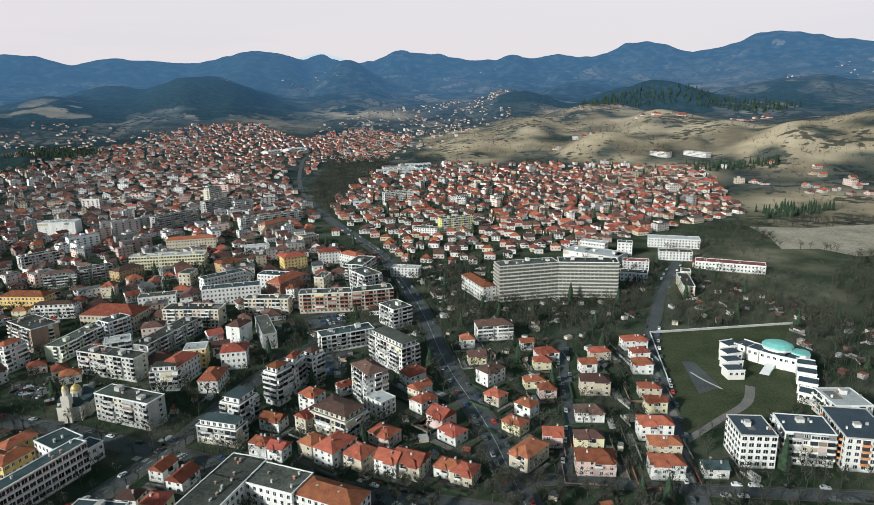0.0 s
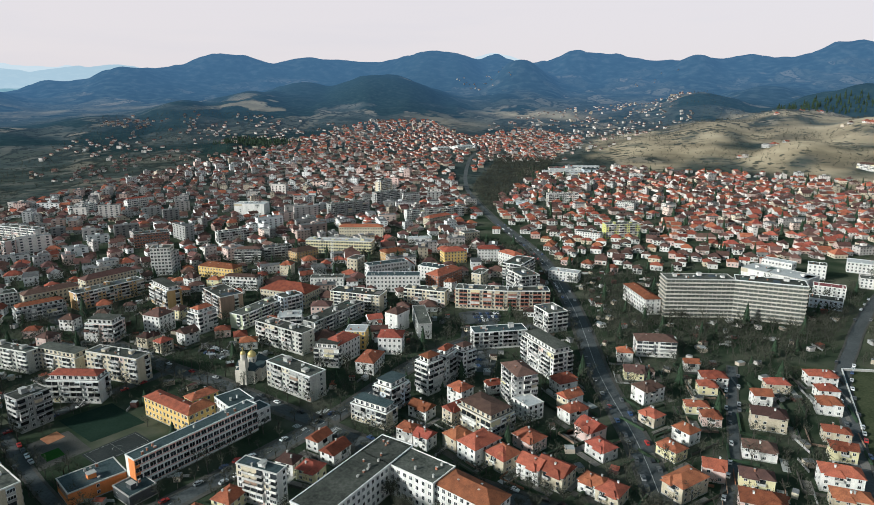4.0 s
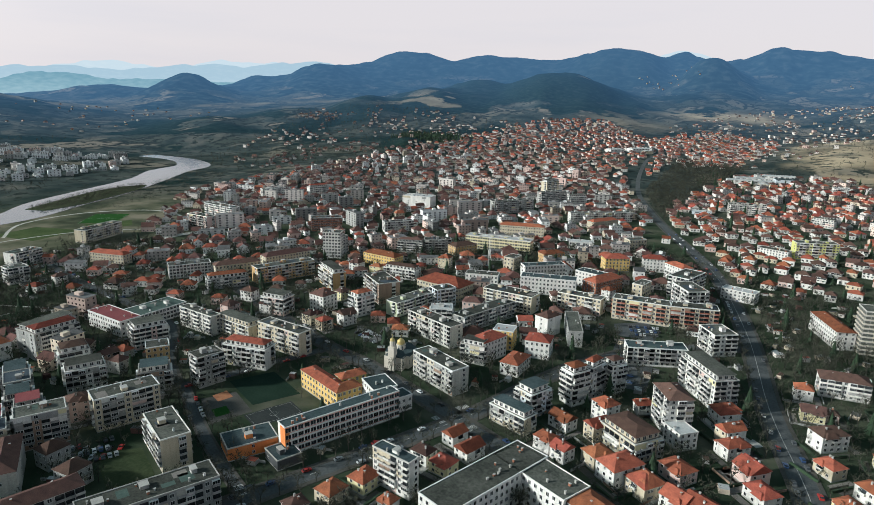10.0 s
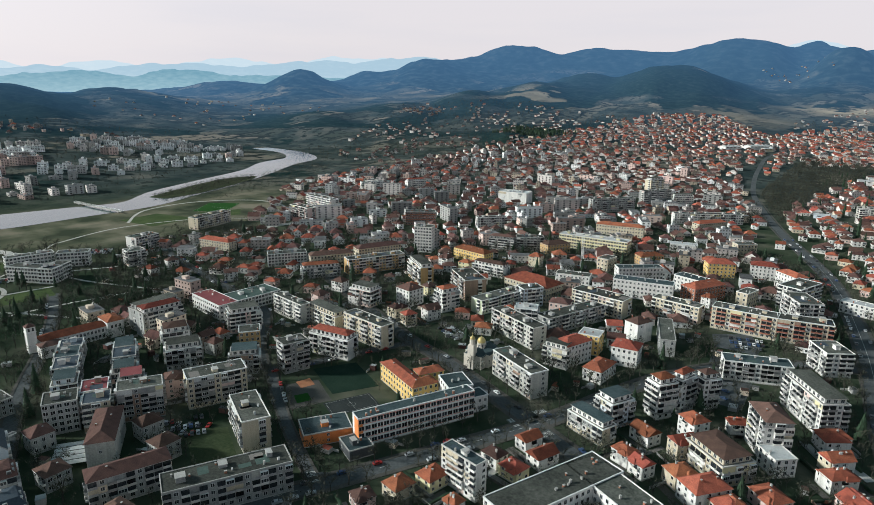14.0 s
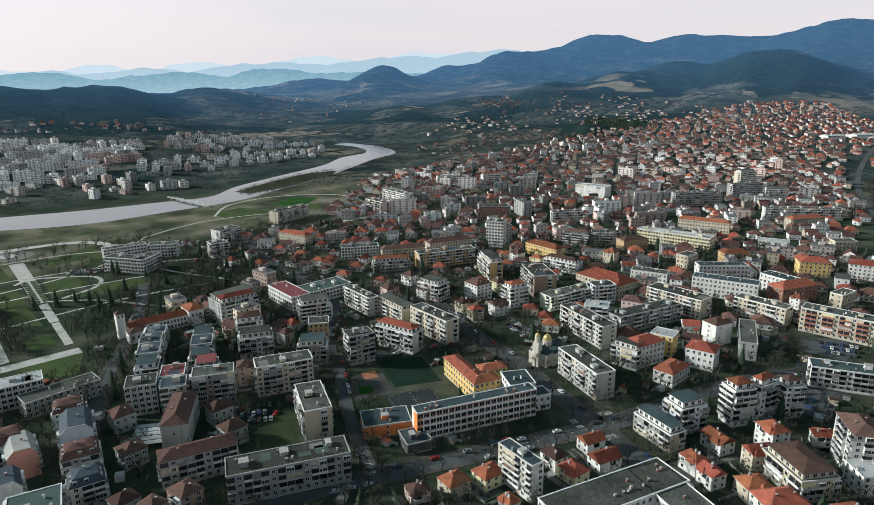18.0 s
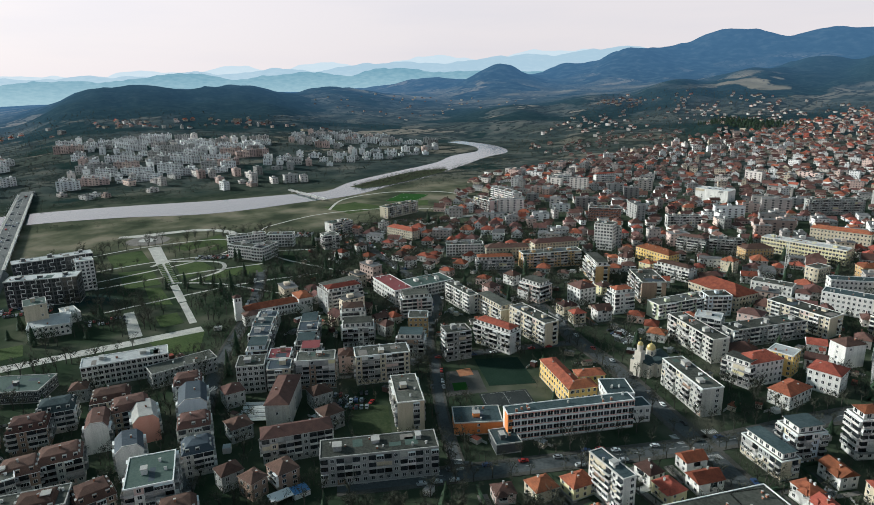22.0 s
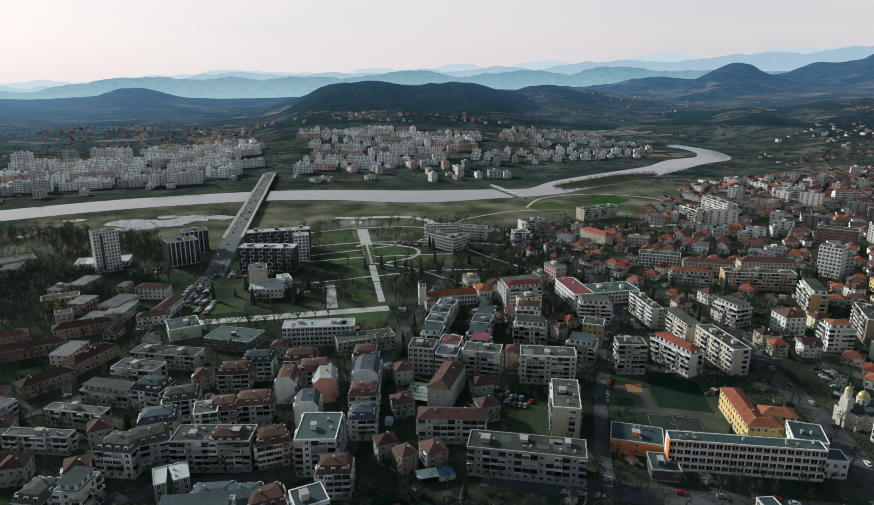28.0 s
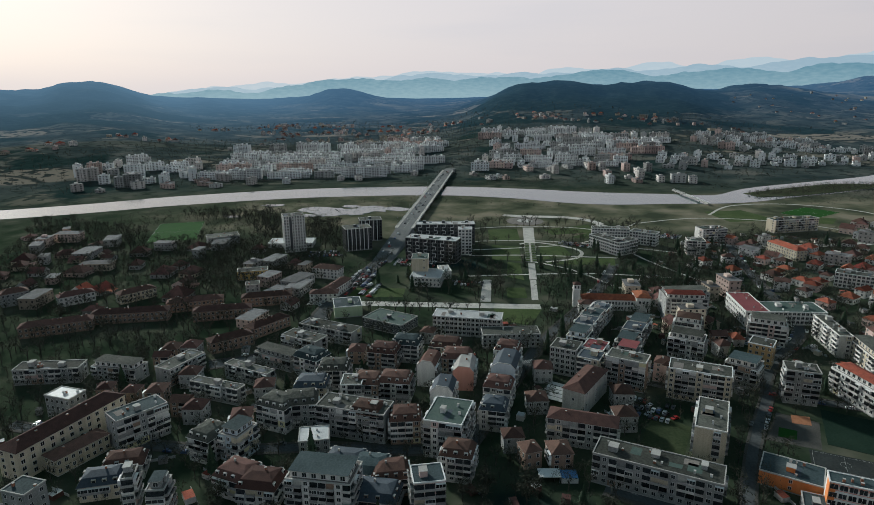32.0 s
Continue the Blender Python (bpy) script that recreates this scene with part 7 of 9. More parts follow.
for k in range(11):
    for e in (-1, 1):
        b = Build()
        b.box(-2.2, -2.0, 0, 2.2, 2.0, 0.5, "pale_stone", "lawn")
        bed = tagged(new("flower_bed", b.mesh("flower_bed")), "raised stone flower bed on the park axis", "flower bed", "flower beds")
        bed.matrix_world = pose(-590 + k * 6.2, 120.4 - k * 0.37 + e * 3.0, 0.16, 0, 0, -3.4)
ribbon("pavement", [(-735, 100, 8), (-728, 122, 13), (-726, 150, 12), (-722, 176, 11), (-706, 198, 11), (-686, 208, 10), (-660, 205, 6)], 0.18, "pale_stone", "pale curved terrace above the river", "pavement")
for pts in ([(-409, 77), (-400, 113), (-370, 103), (-376, 84)], [(-656, 141), (-682, 195), (-643, 192), (-632, 148)], [(-587, 82), (-580, 109), (-529, 108), (-532, 81)],
            [(-584, 130), (-594, 151), (-549, 157), (-532, 125)], [(-655, 80), (-660, 112), (-606, 112), (-600, 80)], [(-480, 92), (-470, 106), (-520, 106), (-525, 95)],
            [(-620, 165), (-615, 200), (-650, 215), (-655, 200)], [(-700, 430), (-690, 470), (-720, 490), (-740, 440)], [(-760, 350), (-700, 360), (-710, 420), (-770, 400)], [(-520, 125), (-515, 190), (-545, 195), (-540, 162)],
            [(-424, -50), (-424, 10), (-445, 10), (-445, -50)], [(-450, 90), (-425, 90), (-425, 105), (-450, 105)]):
    sheet("lawn", pts, 0.1, "lawn", "mown green park lawn", "lawn")
    fill(pts)
for pts in ([(-660, 60), (-672, 120), (-660, 190), (-610, 230)], [(-600, 55), (-605, 120), (-590, 190), (-560, 260)], [(-590, 110), (-598, 128), (-570, 165), (-540, 160), (-525, 130)],
            [(-545, 60), (-548, 118), (-540, 200)], [(-690, 250), (-720, 330), (-700, 420), (-640, 480)], [(-640, 480), (-690, 540), (-760, 545), (-810, 480), (-800, 400), (-740, 350)],
            [(-560, 30), (-590, 160), (-640, 210), (-690, 250)], [(-480, 60), (-490, 160), (-480, 230)], [(-530, 112), (-500, 150), (-440, 190), (-420, 240)], [(-690, 205), (-640, 230), (-560, 215), (-470, 250)]):
    ribbon("pavement", [(x, y, 3.5 if len(pts) > 4 else 2.6) for x, y in pts], 0.14, "pale_stone", "pale gravel park path", "path")
b = Build()
b.round(-700, 124, 0, 0.3, 22, 22, "paving", 24)
b.round(-700, 124, 0.3, 0.8, 9, 9, "concrete", 20)
tagged(new("pavement", b.mesh("pavement")), "round paved viewing place near the river", "pavement", kind="structure")

# ponds and reeds on the near bank
for k, (px, py, pr) in enumerate(((-762, -132, 24), (-752, -100, 24), (-768, -72, 22), (-735, -118, 15), (-728, -140, 12), (-775, -44, 14), (-768, -30, 11), (-790, -100, 12), (-795, -205, 12), (-720, -235, 8), (-742, -84, 10), (-785, -66, 9))):
    rs = random.Random(k)
    pts = [(px + pr * rs.uniform(0.55, 1.15) * math.cos(a * 0.45), py + 1.4 * pr * rs.uniform(0.55, 1.15) * math.sin(a * 0.45)) for a in range(14)]
    sheet("water", pts, 0.3 + 0.004 * k, "water", "shallow pond with reeds", "pond")


ISLE = [(-893, 452), (-864, 462), (-874, 520), (-906, 590), (-938, 655), (-970, 690), (-984, 655), (-974, 605), (-945, 545), (-914, 488)]
sheet("island", ISLE, 0.75, "dry_lawn", "low reedy island in the river", "island")
REEDS = ISLE
ribbon("pavement", [(-591, 300, 9), (-591, 340, 11), (-592, 411, 11), (-600, 473, 11), (-563, 517, 9)], 0.17, "pale_stone", "pale paved street on the way to the river", "pavement")


# ---- bridge ----
def bridge(x0, y0, x1, y1, width, z, name, label, piers, rail="frame_white"):
    turn = math.degrees(math.atan2(y1 - y0, x1 - x0))
    n = math.hypot(x1 - x0, y1 - y0)
    ob = thing(name, x0, y0, 0, turn, label, "bridge")
    b = Build()
    b.box(0, -width / 2, z - 1.2, n, width / 2, z, "concrete")
    part("deck", b, ob)
    b = Build()
    b.box(0.1, -width / 2 + 2.2, z + 0.0, n - 0.1, width / 2 - 2.2, z + 0.06, "asphalt_pale", bottom=False)
    part("roadway", b, ob)
    if width > 9:
        for s in (-1, 1):
            b = Build()
            b.box(0, s * (width / 2 - 1.7) - 1.4, z, n, s * (width / 2 - 1.7) + 1.4, z + 0.2, "pale_stone")
            part("footway", b, ob)
        b = Build()
        for k in range(int(n / 9)):
            b.box(k * 9, -0.12, z + 0.065, k * 9 + 6, 0.12, z + 0.075, "paint_white", bottom=False)
        part("lane_line", b, ob)
    for s in (-1, 1):
        b = Build()
        y = s * (width / 2 - 0.25)
        b.box(0, y - 0.1, z + 0.9, n, y + 0.1, z + 1.1, rail)
        for k in range(int(n / 4) + 1):
            b.box(k * 4 - 0.1, y - 0.1, z, k * 4 + 0.1, y + 0.1, z + 0.95, rail)
        part("railing", b, ob)
    for k in range(piers):
        b = Build()
        b.box(-1.2, -width / 2 + 1, -3, 1.2, width / 2 - 1, z - 1.2, "concrete")
        part("pier", b, ob, pose((k + 0.5) * n / piers, 0, 0))
    if width > 9:
        for k in range(int(n / 28)):
            for s in (-1, 1):
                b = Build()
                b.round(0, 0, 0, 9, 0.12, 0.08, "metal", 6)
                b.box(-0.1, -1.6 * (s > 0), 8.9, 0.1, 1.6 * (s < 0), 9.05, "metal")
                part("lamp_post", b, ob, pose(14 + k * 28, s * (width / 2 - 0.6), z))
    return ob


bridge(-640, -12, -1110, 17, 21, 5.0, "road_bridge", "long concrete road bridge with pale railings", 12)
ribbon("road", [(-530, -20, 17), (-590, -16, 17), (-640, -12, 17)], 0.1, "asphalt_pale", "asphalt ramp to the bridge", "road")
ribbon("road", [(-1110, 17, 17), (-1327, 33, 15), (-1500, 40, 14), (-1764, 47, 14)], 0.12, "asphalt", "asphalt avenue beyond the bridge", "road")
bk = Build()
for (xa, za), (xb, zb) in (((-520, 0.08), (-640, 5.06)), ((-1190, 0.12), (-1110, 5.06))):
    ya, yb = (-20.5, -12) if xa > -700 else (22, 17)
    bk.faces([(xa, ya - 9, za), (xb, yb - 9, zb), (xb, yb + 9, zb), (xa, ya + 9, za), (xa, ya - 11, -1), (xb, yb - 13, -1), (xb, yb + 13, -1), (xa, ya + 11, -1)],
             [(0, 1, 2, 3), (0, 4, 5, 1), (2, 6, 7, 3)], "asphalt_pale")
tagged(new("road", bk.mesh("road")), "sloping asphalt ramp of the bridge", "road", kind="structure")
bridge(-800, 371, -912, 358, 3.5, 3.0, "footbridge", "narrow pale footbridge over the river", 6)
occupy(-590, -16, 176, 120, 24)


# ---- districts of small houses, joined ----
for k in ("wall_white", "wall_cream", "wall_rose", "wall_grey", "tile_roof", "tile_old", "roof_grey", "wall_paleyel"):
    src = {"wall_white": ((0.44, 0.405, 0.375), (0.70, 0.65, 0.61)), "wall_cream": ((0.40, 0.34, 0.26), (0.56, 0.49, 0.39)), "wall_rose": ((0.48, 0.36, 0.31), (0.60, 0.47, 0.42)),
           "wall_grey": ((0.30, 0.30, 0.29), (0.44, 0.43, 0.41)), "tile_roof": ((0.20, 0.066, 0.044), (0.40, 0.128, 0.078)), "tile_old": ((0.075, 0.046, 0.041), (0.16, 0.085, 0.070)),
           "roof_grey": ((0.09, 0.09, 0.09), (0.2, 0.2, 0.2)), "wall_paleyel": ((0.55, 0.47, 0.28), (0.66, 0.58, 0.38))}[k]
    define("far_" + k, *src, 0.95, 0.3, 2.5, vary=0.4, island=True, spec=0.1)
define("far_wall_bright", (0.64, 0.635, 0.62), (0.86, 0.85, 0.83), 0.9, 0.3, 2.5, vary=0.2, island=True, spec=0.15)
BRIGHT_WALLS = ["far_wall_bright"] * 3 + ["far_wall_white", "far_wall_white", "far_wall_cream", "far_wall_rose", "far_wall_grey"]
FAR_WALLS = ["far_wall_white"] * 4 + ["far_wall_cream"] * 2 + ["far_wall_rose", "far_wall_rose", "far_wall_grey", "far_wall_grey"]


def small_house(b, x, y, z, turn, length, depth, height, wall, roof, flat=False):
    b.at = pose(x, y, z, 0, 0, turn)
    if not flat:
        length, depth, height = length * 1.12, depth * 1.12, height * 0.66
    b.faces([(-length / 2, -depth / 2, -2), (length / 2, -depth / 2, -2), (length / 2, depth / 2, -2), (-length / 2, depth / 2, -2),
             (-length / 2, -depth / 2, height), (length / 2, -depth / 2, height), (length / 2, depth / 2, height), (-length / 2, depth / 2, height)],
            [(0, 1, 5, 4), (1, 2, 6, 5), (2, 3, 7, 6), (3, 0, 4, 7)], wall)
    a, c = length / 2 + 0.6, depth / 2 + 0.6
    q = int(abs(x) * 13 + abs(y) * 7)
    if flat:
        b.poly([(-a, -c, height), (a, -c, height), (a, c, height), (-a, c, height)], roof)
        if height > 9:
            b.box(-a * 0.4, -c * 0.4, height, a * 0.1, c * 0.3, height + 2.2, wall, bottom=False)
    else:
        r = max(a - c, 0.15) if q % 3 else a
        rise = height + depth * (0.27 + 0.03 * (q % 5))
        b.faces([(-a, -c, height - 0.2), (a, -c, height - 0.2), (a, c, height - 0.2), (-a, c, height - 0.2), (-r, 0, rise), (r, 0, rise)],
                [(0, 1, 5, 4), (2, 3, 4, 5)], roof)
        b.faces([(-a, -c, height - 0.2), (a, -c, height - 0.2), (a, c, height - 0.2), (-a, c, height - 0.2), (-r, 0, rise), (r, 0, rise)],
                [(1, 2, 5), (3, 0, 4)], roof if q % 3 else wall)
        b.box(a * 0.3, c * 0.2, height, a * 0.3 + 0.7, c * 0.2 + 0.7, rise + 0.9, "far_tile_old", bottom=False)
        if q % 5 < 3:  # a lower wing under a lean-to roof
            w, g = length * (0.3 + 0.06 * (q % 4)), (1 if q % 2 else -1)
            y0, y1, hw = g * depth / 2, g * (depth / 2 + 3.2 + 0.5 * (q % 4)), height * (0.55 + 0.1 * (q % 3))
            x0 = -length / 2 + (q % 7) / 7 * (length - w)
            b.faces([(x0, y0, -2), (x0 + w, y0, -2), (x0 + w, y1, -2), (x0, y1, -2), (x0, y0, hw + 0.9), (x0 + w, y0, hw + 0.9), (x0 + w, y1, hw), (x0, y1, hw)],
                    [(1, 2, 6, 5), (2, 3, 7, 6), (3, 0, 4, 7)], wall)
            b.poly([(x0 - 0.3, y0, hw + 1.0), (x0 + w + 0.3, y0, hw + 1.0), (x0 + w + 0.3, y1 + g * 0.3, hw + 0.05), (x0 - 0.3, y1 + g * 0.3, hw + 0.05)][::g], roof)
    floors = max(1, int(height / 2.9))
    for m, width in (((0, -depth / 2 - 0.04), length), ((0, depth / 2 + 0.04), length)):
        n = max(1, int(width / 3.3))
        for f in range(floors):
            for q in range(n):
                px, pz = -width / 2 + (q + 0.5) * width / n, 1.0 + f * height / floors
                b.poly([(px - 0.65, m[1], pz), (px + 0.65, m[1], pz), (px + 0.65, m[1], pz + 1.3), (px - 0.65, m[1], pz + 1.3)], "glass")
    n = max(1, int(depth / 3.6))
    for s in (-1, 1):
        for f in range(floors):
            for q in range(n):
                py, pz = -depth / 2 + (q + 0.5) * depth / n, 1.0 + f * height / floors
                b.poly([(s * (length / 2 + 0.04), py - 0.6, pz), (s * (length / 2 + 0.04), py + 0.6, pz), (s * (length / 2 + 0.04), py + 0.6, pz + 1.3), (s * (length / 2 + 0.04), py - 0.6, pz + 1.3)], "glass")


def model_house(k):
    """One of the small houses that are set down again and again."""
    rs = random.Random(900 + k)
    length, ratio, height = rs.uniform(8.5, 12.5), rs.uniform(0.75, 0.98), rs.uniform(4.4, 6.4)
    wall, roof = rs.choice(["wall_white", "wall_white", "wall_cream", "wall_rose", "wall_white"]), rs.choice(["tile_roof", "tile_roof", "tile_old"])
    if k >= 10:
        wall, roof, height = rs.choice(["wall_cream", "wall_grey", "wall_brown", "wall_grey"]), "tile_old", height + 2.5
    ob = thing("house", 0, 0, 0, 0, f"small {WORDS[wall]} family house with {WORDS[roof]} in a garden", "house", "family houses")
    depth = length * ratio
    b = Build()
    b.box(-length / 2, -depth / 2, -1.5, length / 2, depth / 2, height - 0.1, wall, bottom=False)
    part("wall", b, ob)
    b = Build()
    add_hip(b, length, depth, height, depth * rs.uniform(0.24, 0.33), roof, 0.4, gable=k % 5 == 4)
    top = part("roof", b, ob)
    chimney(top, length * 0.15, depth * 0.14, height + 0.6, 1.5)
    rest = (Build(), Build())
    for m, width, a in sides(length, depth):
        facade(ob, m, width, height, "hip" if k % 2 else "panel", k + a, False, a == 0, rest)
    gather(ob, rest)
    return ob, length, depth


def plots(pts, step, turn, seed, fill_rate=0.85, row=1.5, clump=0.0):
    """Plots along parallel lanes inside a polygon."""
    rs = random.Random(seed)
    c, s = math.cos(radians(turn)), math.sin(radians(turn))
    us = [x * c + y * s for x, y in pts]
    vs = [-x * s + y * c for x, y in pts]
    u = min(us)
    lane = 0
    while u < max(us):
        v = min(vs)
        while v < max(vs):
            uu, vv = u + rs.uniform(-0.38, 0.38) * step + 0.6 * step * math.sin(v / 71.0), v + rs.uniform(-0.38, 0.38) * step + 0.7 * step * math.sin(u / 93.0)
            x, y = uu * c - vv * s, uu * s + vv * c
            if clump and float(lumps(np.array([x]), np.array([y]), 260, seed)[0]) < clump * rs.uniform(-0.5, 1.0) - 0.05:
                v += step
                continue
            if rs.random() < fill_rate and inside(x, y, pts):
                yield x, y, turn + 28 * math.sin(x / 160.0 + 1.3) * math.cos(y / 190.0) + rs.choice((0, 0, 0, 90)) + rs.uniform(-9, 9), rs
            v += step
        lane += 1
        u += step if lane % 2 else step * row


def district(name, pts, step, turn, seed, label, tall=(4.5, 8.0), size=(7.5, 11.5), old=0.5, fill_rate=0.85, flat=0.06, clear=5.0, singles=0, reach=0.0, clump=0.0, walls=None, models=None):
    b, walls, models = Build(), walls or FAR_WALLS, models or MODELS
    lone = []
    spots = [(x, y, a, rs.random(), rs.uniform(*size), rs.uniform(0.72, 0.98), rs.uniform(*tall), rs.choice(walls)) for x, y, a, rs in plots(pts, step, turn, seed, fill_rate, clump=clump)]
    zs = land(np.array([s[0] for s in spots]), np.array([s[1] for s in spots]))[0]
    for (x, y, a, q, length, ratio, height, wall), z in zip(spots, zs):
        if not is_free(x, y, clear):
            continue
        occupy(x, y, a, length, length * ratio, 0.5)
        if len(lone) < singles and math.hypot(x - CX, y - CY) < reach:
            model = models[int(q * 997) % len(models)]
            lone.append((model, x, y, float(z), a))
            continue
        flat_top = q < flat
        roof = "far_roof_grey" if flat_top else ("far_tile_old" if q < flat + old * (1 - flat) else "far_tile_roof")
        small_house(b, x, y, float(z), a, length * (1.5 if flat_top else 1), length * ratio, height * (1.35 if flat_top else 1), wall, roof, flat_top)
    b.at = None
    for model, x, y, z, a in lone:
        if model[3]:
            copy_thing(model[0], pose(x, y, z, 0, 0, a))
        else:
            model[0].matrix_world = pose(x, y, z, 0, 0, a)
            model[3].append(1)
    return tagged(new(name, b.mesh(name)), label, "houses", kind="stuff")


MODELS = [(*model_house(k), []) for k in range(10)]
OLD_MODELS = [(*model_house(k), []) for k in range(10, 16)]
DULL_WALLS = ["far_wall_grey", "far_wall_grey", "far_wall_cream", "far_wall_rose"]


def works_hall(x, y, turn, length, depth, height, wall, roof, words):
    """A low works hall with a shallow ridge, roof lights, gates and a band of windows."""
    ob = thing("works_hall", x, y, ground_at(x, y), turn, f"{words} works hall with roof lights beside family houses", "hall", "works halls")
    occupy(x, y, turn, length, depth, 3)
    b = Build()
    b.box(-length / 2, -depth / 2, -1.5, length / 2, depth / 2, height, wall, bottom=False)
    part("wall", b, ob)
    a, c, r = length / 2 + 0.4, depth / 2 + 0.4, height + depth * 0.09
    b = Build()
    b.faces([(-a, -c, height), (a, -c, height), (a, 0, r), (-a, 0, r), (a, c, height), (-a, c, height)], [(0, 1, 2, 3), (3, 2, 4, 5), (0, 3, 5), (1, 4, 2), (0, 5, 4, 1)], roof)
    cap = part("roof", b, ob)
    n = max(2, int(length / 9))
    for k in range(n):
        b = Build()
        px = -length / 2 + (k + 0.5) * length / n
        b.box(px - 1.1, -c * 0.35, height, px + 1.1, c * 0.35, r + 0.5, "concrete", "glass", False)
        part("roof_light", b, cap)
    for e in (-1, 1):
        b = Build()
        y0 = e * (depth / 2 + 0.01)
        for k in range(n):
            px = -length / 2 + (k + 0.5) * length / n
            b.box(px - 2.6, y0 - 0.05, height - 2.4, px + 2.6, y0 + 0.05, height - 1.0, "glass")
        part("window_band", b, ob)
    b = Build()
    b.box(-length / 2 - 0.1, -2, 0, -length / 2 + 0.05, 2, 4, "metal")
    part("gate", b, ob)


for hx, hy, hturn, hl, hd, hh, hwall, hroof, words in ((-104, 1352, 12, 44, 22, 7, "wall_white", "roof_pale", "white"), (-62, 1362, 8, 36, 20, 6, "wall_grey", "roof_pale", "grey"), (-88, 1388, 10, 52, 20, 7, "wall_white", "roof_pale", "white"),
                                                (-28, 1392, 14, 34, 24, 7, "wall_sky", "roof_teal", "pale blue"), (-40, 1424, 12, 56, 20, 8, "wall_white", "roof_pale", "white"), (-60, 1330, 100, 24, 14, 6, "wall_cream", "roof_pale", "cream"),
                                                (-428, 1662, 50, 40, 24, 8, "wall_white", "roof_pale", "white"), (-380, 1716, 50, 56, 26, 8, "wall_white", "roof_pale", "white"), (-352, 1690, 45, 24, 14, 7, "wall_cream", "roof_pale", "cream"),
                                                (-117, 977, 6, 26, 14, 5, "wall_sky", "roof_pale", "blue-roofed")):
    works_hall(hx, hy, hturn, hl, hd, hh, hwall, hroof, words)
flats(-62, 1012, 8, 50, 14, 15, "wall_panel", "roof_grey", "panel")
flats(40, 978, 20, 22, 16, 14, "wall_white", "roof_grey", "balc")
flats(61, 1300, 10, 24, 12, 12, "wall_white", "roof_grey", "balc")

district("house_quarter", [(-60, 600), (-110, 700), (-165, 887), (-160, 1187), (-120, 1447), (23, 1450), (265, 1390), (540, 1280), (450, 952), (430, 854), (250, 731), (205, 689), (101, 640), (35, 600)],
         15.6, 20, 11, "dense quarter of red-roofed family houses", old=0.5, size=(7.0, 13), tall=(5, 9.5), fill_rate=0.78, clear=4.2, singles=150, reach=900.0)
district("slope_houses", [(430, 860), (455, 955), (540, 1270), (640, 1240), (760, 1150), (700, 980), (560, 860), (500, 800)], 24, 20, 45, "pale villas and sheds on the eastern slope", size=(7, 13), tall=(4.5, 8), old=0.35, fill_rate=0.6, flat=0.2, clump=0.4)
for k, (fx, fy, fw, fd, fturn) in enumerate(((401, 1633, 46, 20, 12), (300, 1560, 26, 14, 12), (658, 1869, 70, 26, -8), (595, 2358, 95, 24, 4), (480, 2150, 30, 14, 4), (1010, 2050, 80, 30, 20))):
    c, q = math.cos(radians(fturn)), math.sin(radians(fturn))
    ring = [(fx + ex * fw * c - ey * fd * q, fy + ex * fw * q + ey * fd * c) for ex, ey in ((-1, -1), (1, -1), (1, 1), (-1, 1))]
    district("farm_group", ring, 20, fturn, 460 + k, "cream farm buildings on the dry slope", size=(8, 15), tall=(4, 6), old=0.4, fill_rate=0.75, flat=0.35)
district("upper_town", [(-904, 1359), (-900, 1774), (-820, 2190), (-634, 2290), (-420, 1980), (-330, 1250), (-700, 1400)], 16.5, 30, 13, "red-roofed houses climbing the slope", old=0.62, fill_rate=0.75)
district("hill_village", [(-1250, 1082), (-1687, 1919), (-1314, 2146), (-850, 2100), (-905, 1500), (-930, 960)], 23, 15, 14, "scattered pale houses on the hillside", size=(5.5, 9), tall=(4, 6.5), old=1.0, fill_rate=0.8, clump=0.5, walls=DULL_WALLS + ["far_wall_white"] * 3)
district("slope_village", [(-290, 1500), (-433, 2371), (-250, 2905), (393, 3700), (300, 2500), (-28, 1560)], 26, 25, 15, "scattered pale houses among bare gardens", size=(5.5, 9), tall=(4, 6.5), old=1.0, fill_rate=0.8, flat=0.15, clump=0.6, walls=DULL_WALLS + ["far_wall_white"] * 3)
district("ridge_village", [(1330, 2762), (1773, 3306), (2293, 3562), (2393, 3000), (1858, 2600)], 34, 25, 16, "scattered pale villas on the ridge", size=(5, 7), tall=(3, 4.5), old=1.0, fill_rate=0.3, flat=0.2, clump=0.7, walls=DULL_WALLS)
district("road_quarter", [(-290, 1200), (-275, 1150), (-262, 1480), (-120, 1600), (-60, 2100), (-280, 2350), (-420, 1980), (-330, 1300)], 18, 20, 41, "houses along the road up the valley", fill_rate=0.75, old=0.45)
district("far_village", [(-1000, 3700), (-810, 4250), (-520, 3900), (-560, 3600)], 30, 25, 17, "far village on a wooded slope", size=(4.5, 7), tall=(3, 4.5), old=1.0, fill_rate=0.35, clump=0.5, walls=DULL_WALLS)
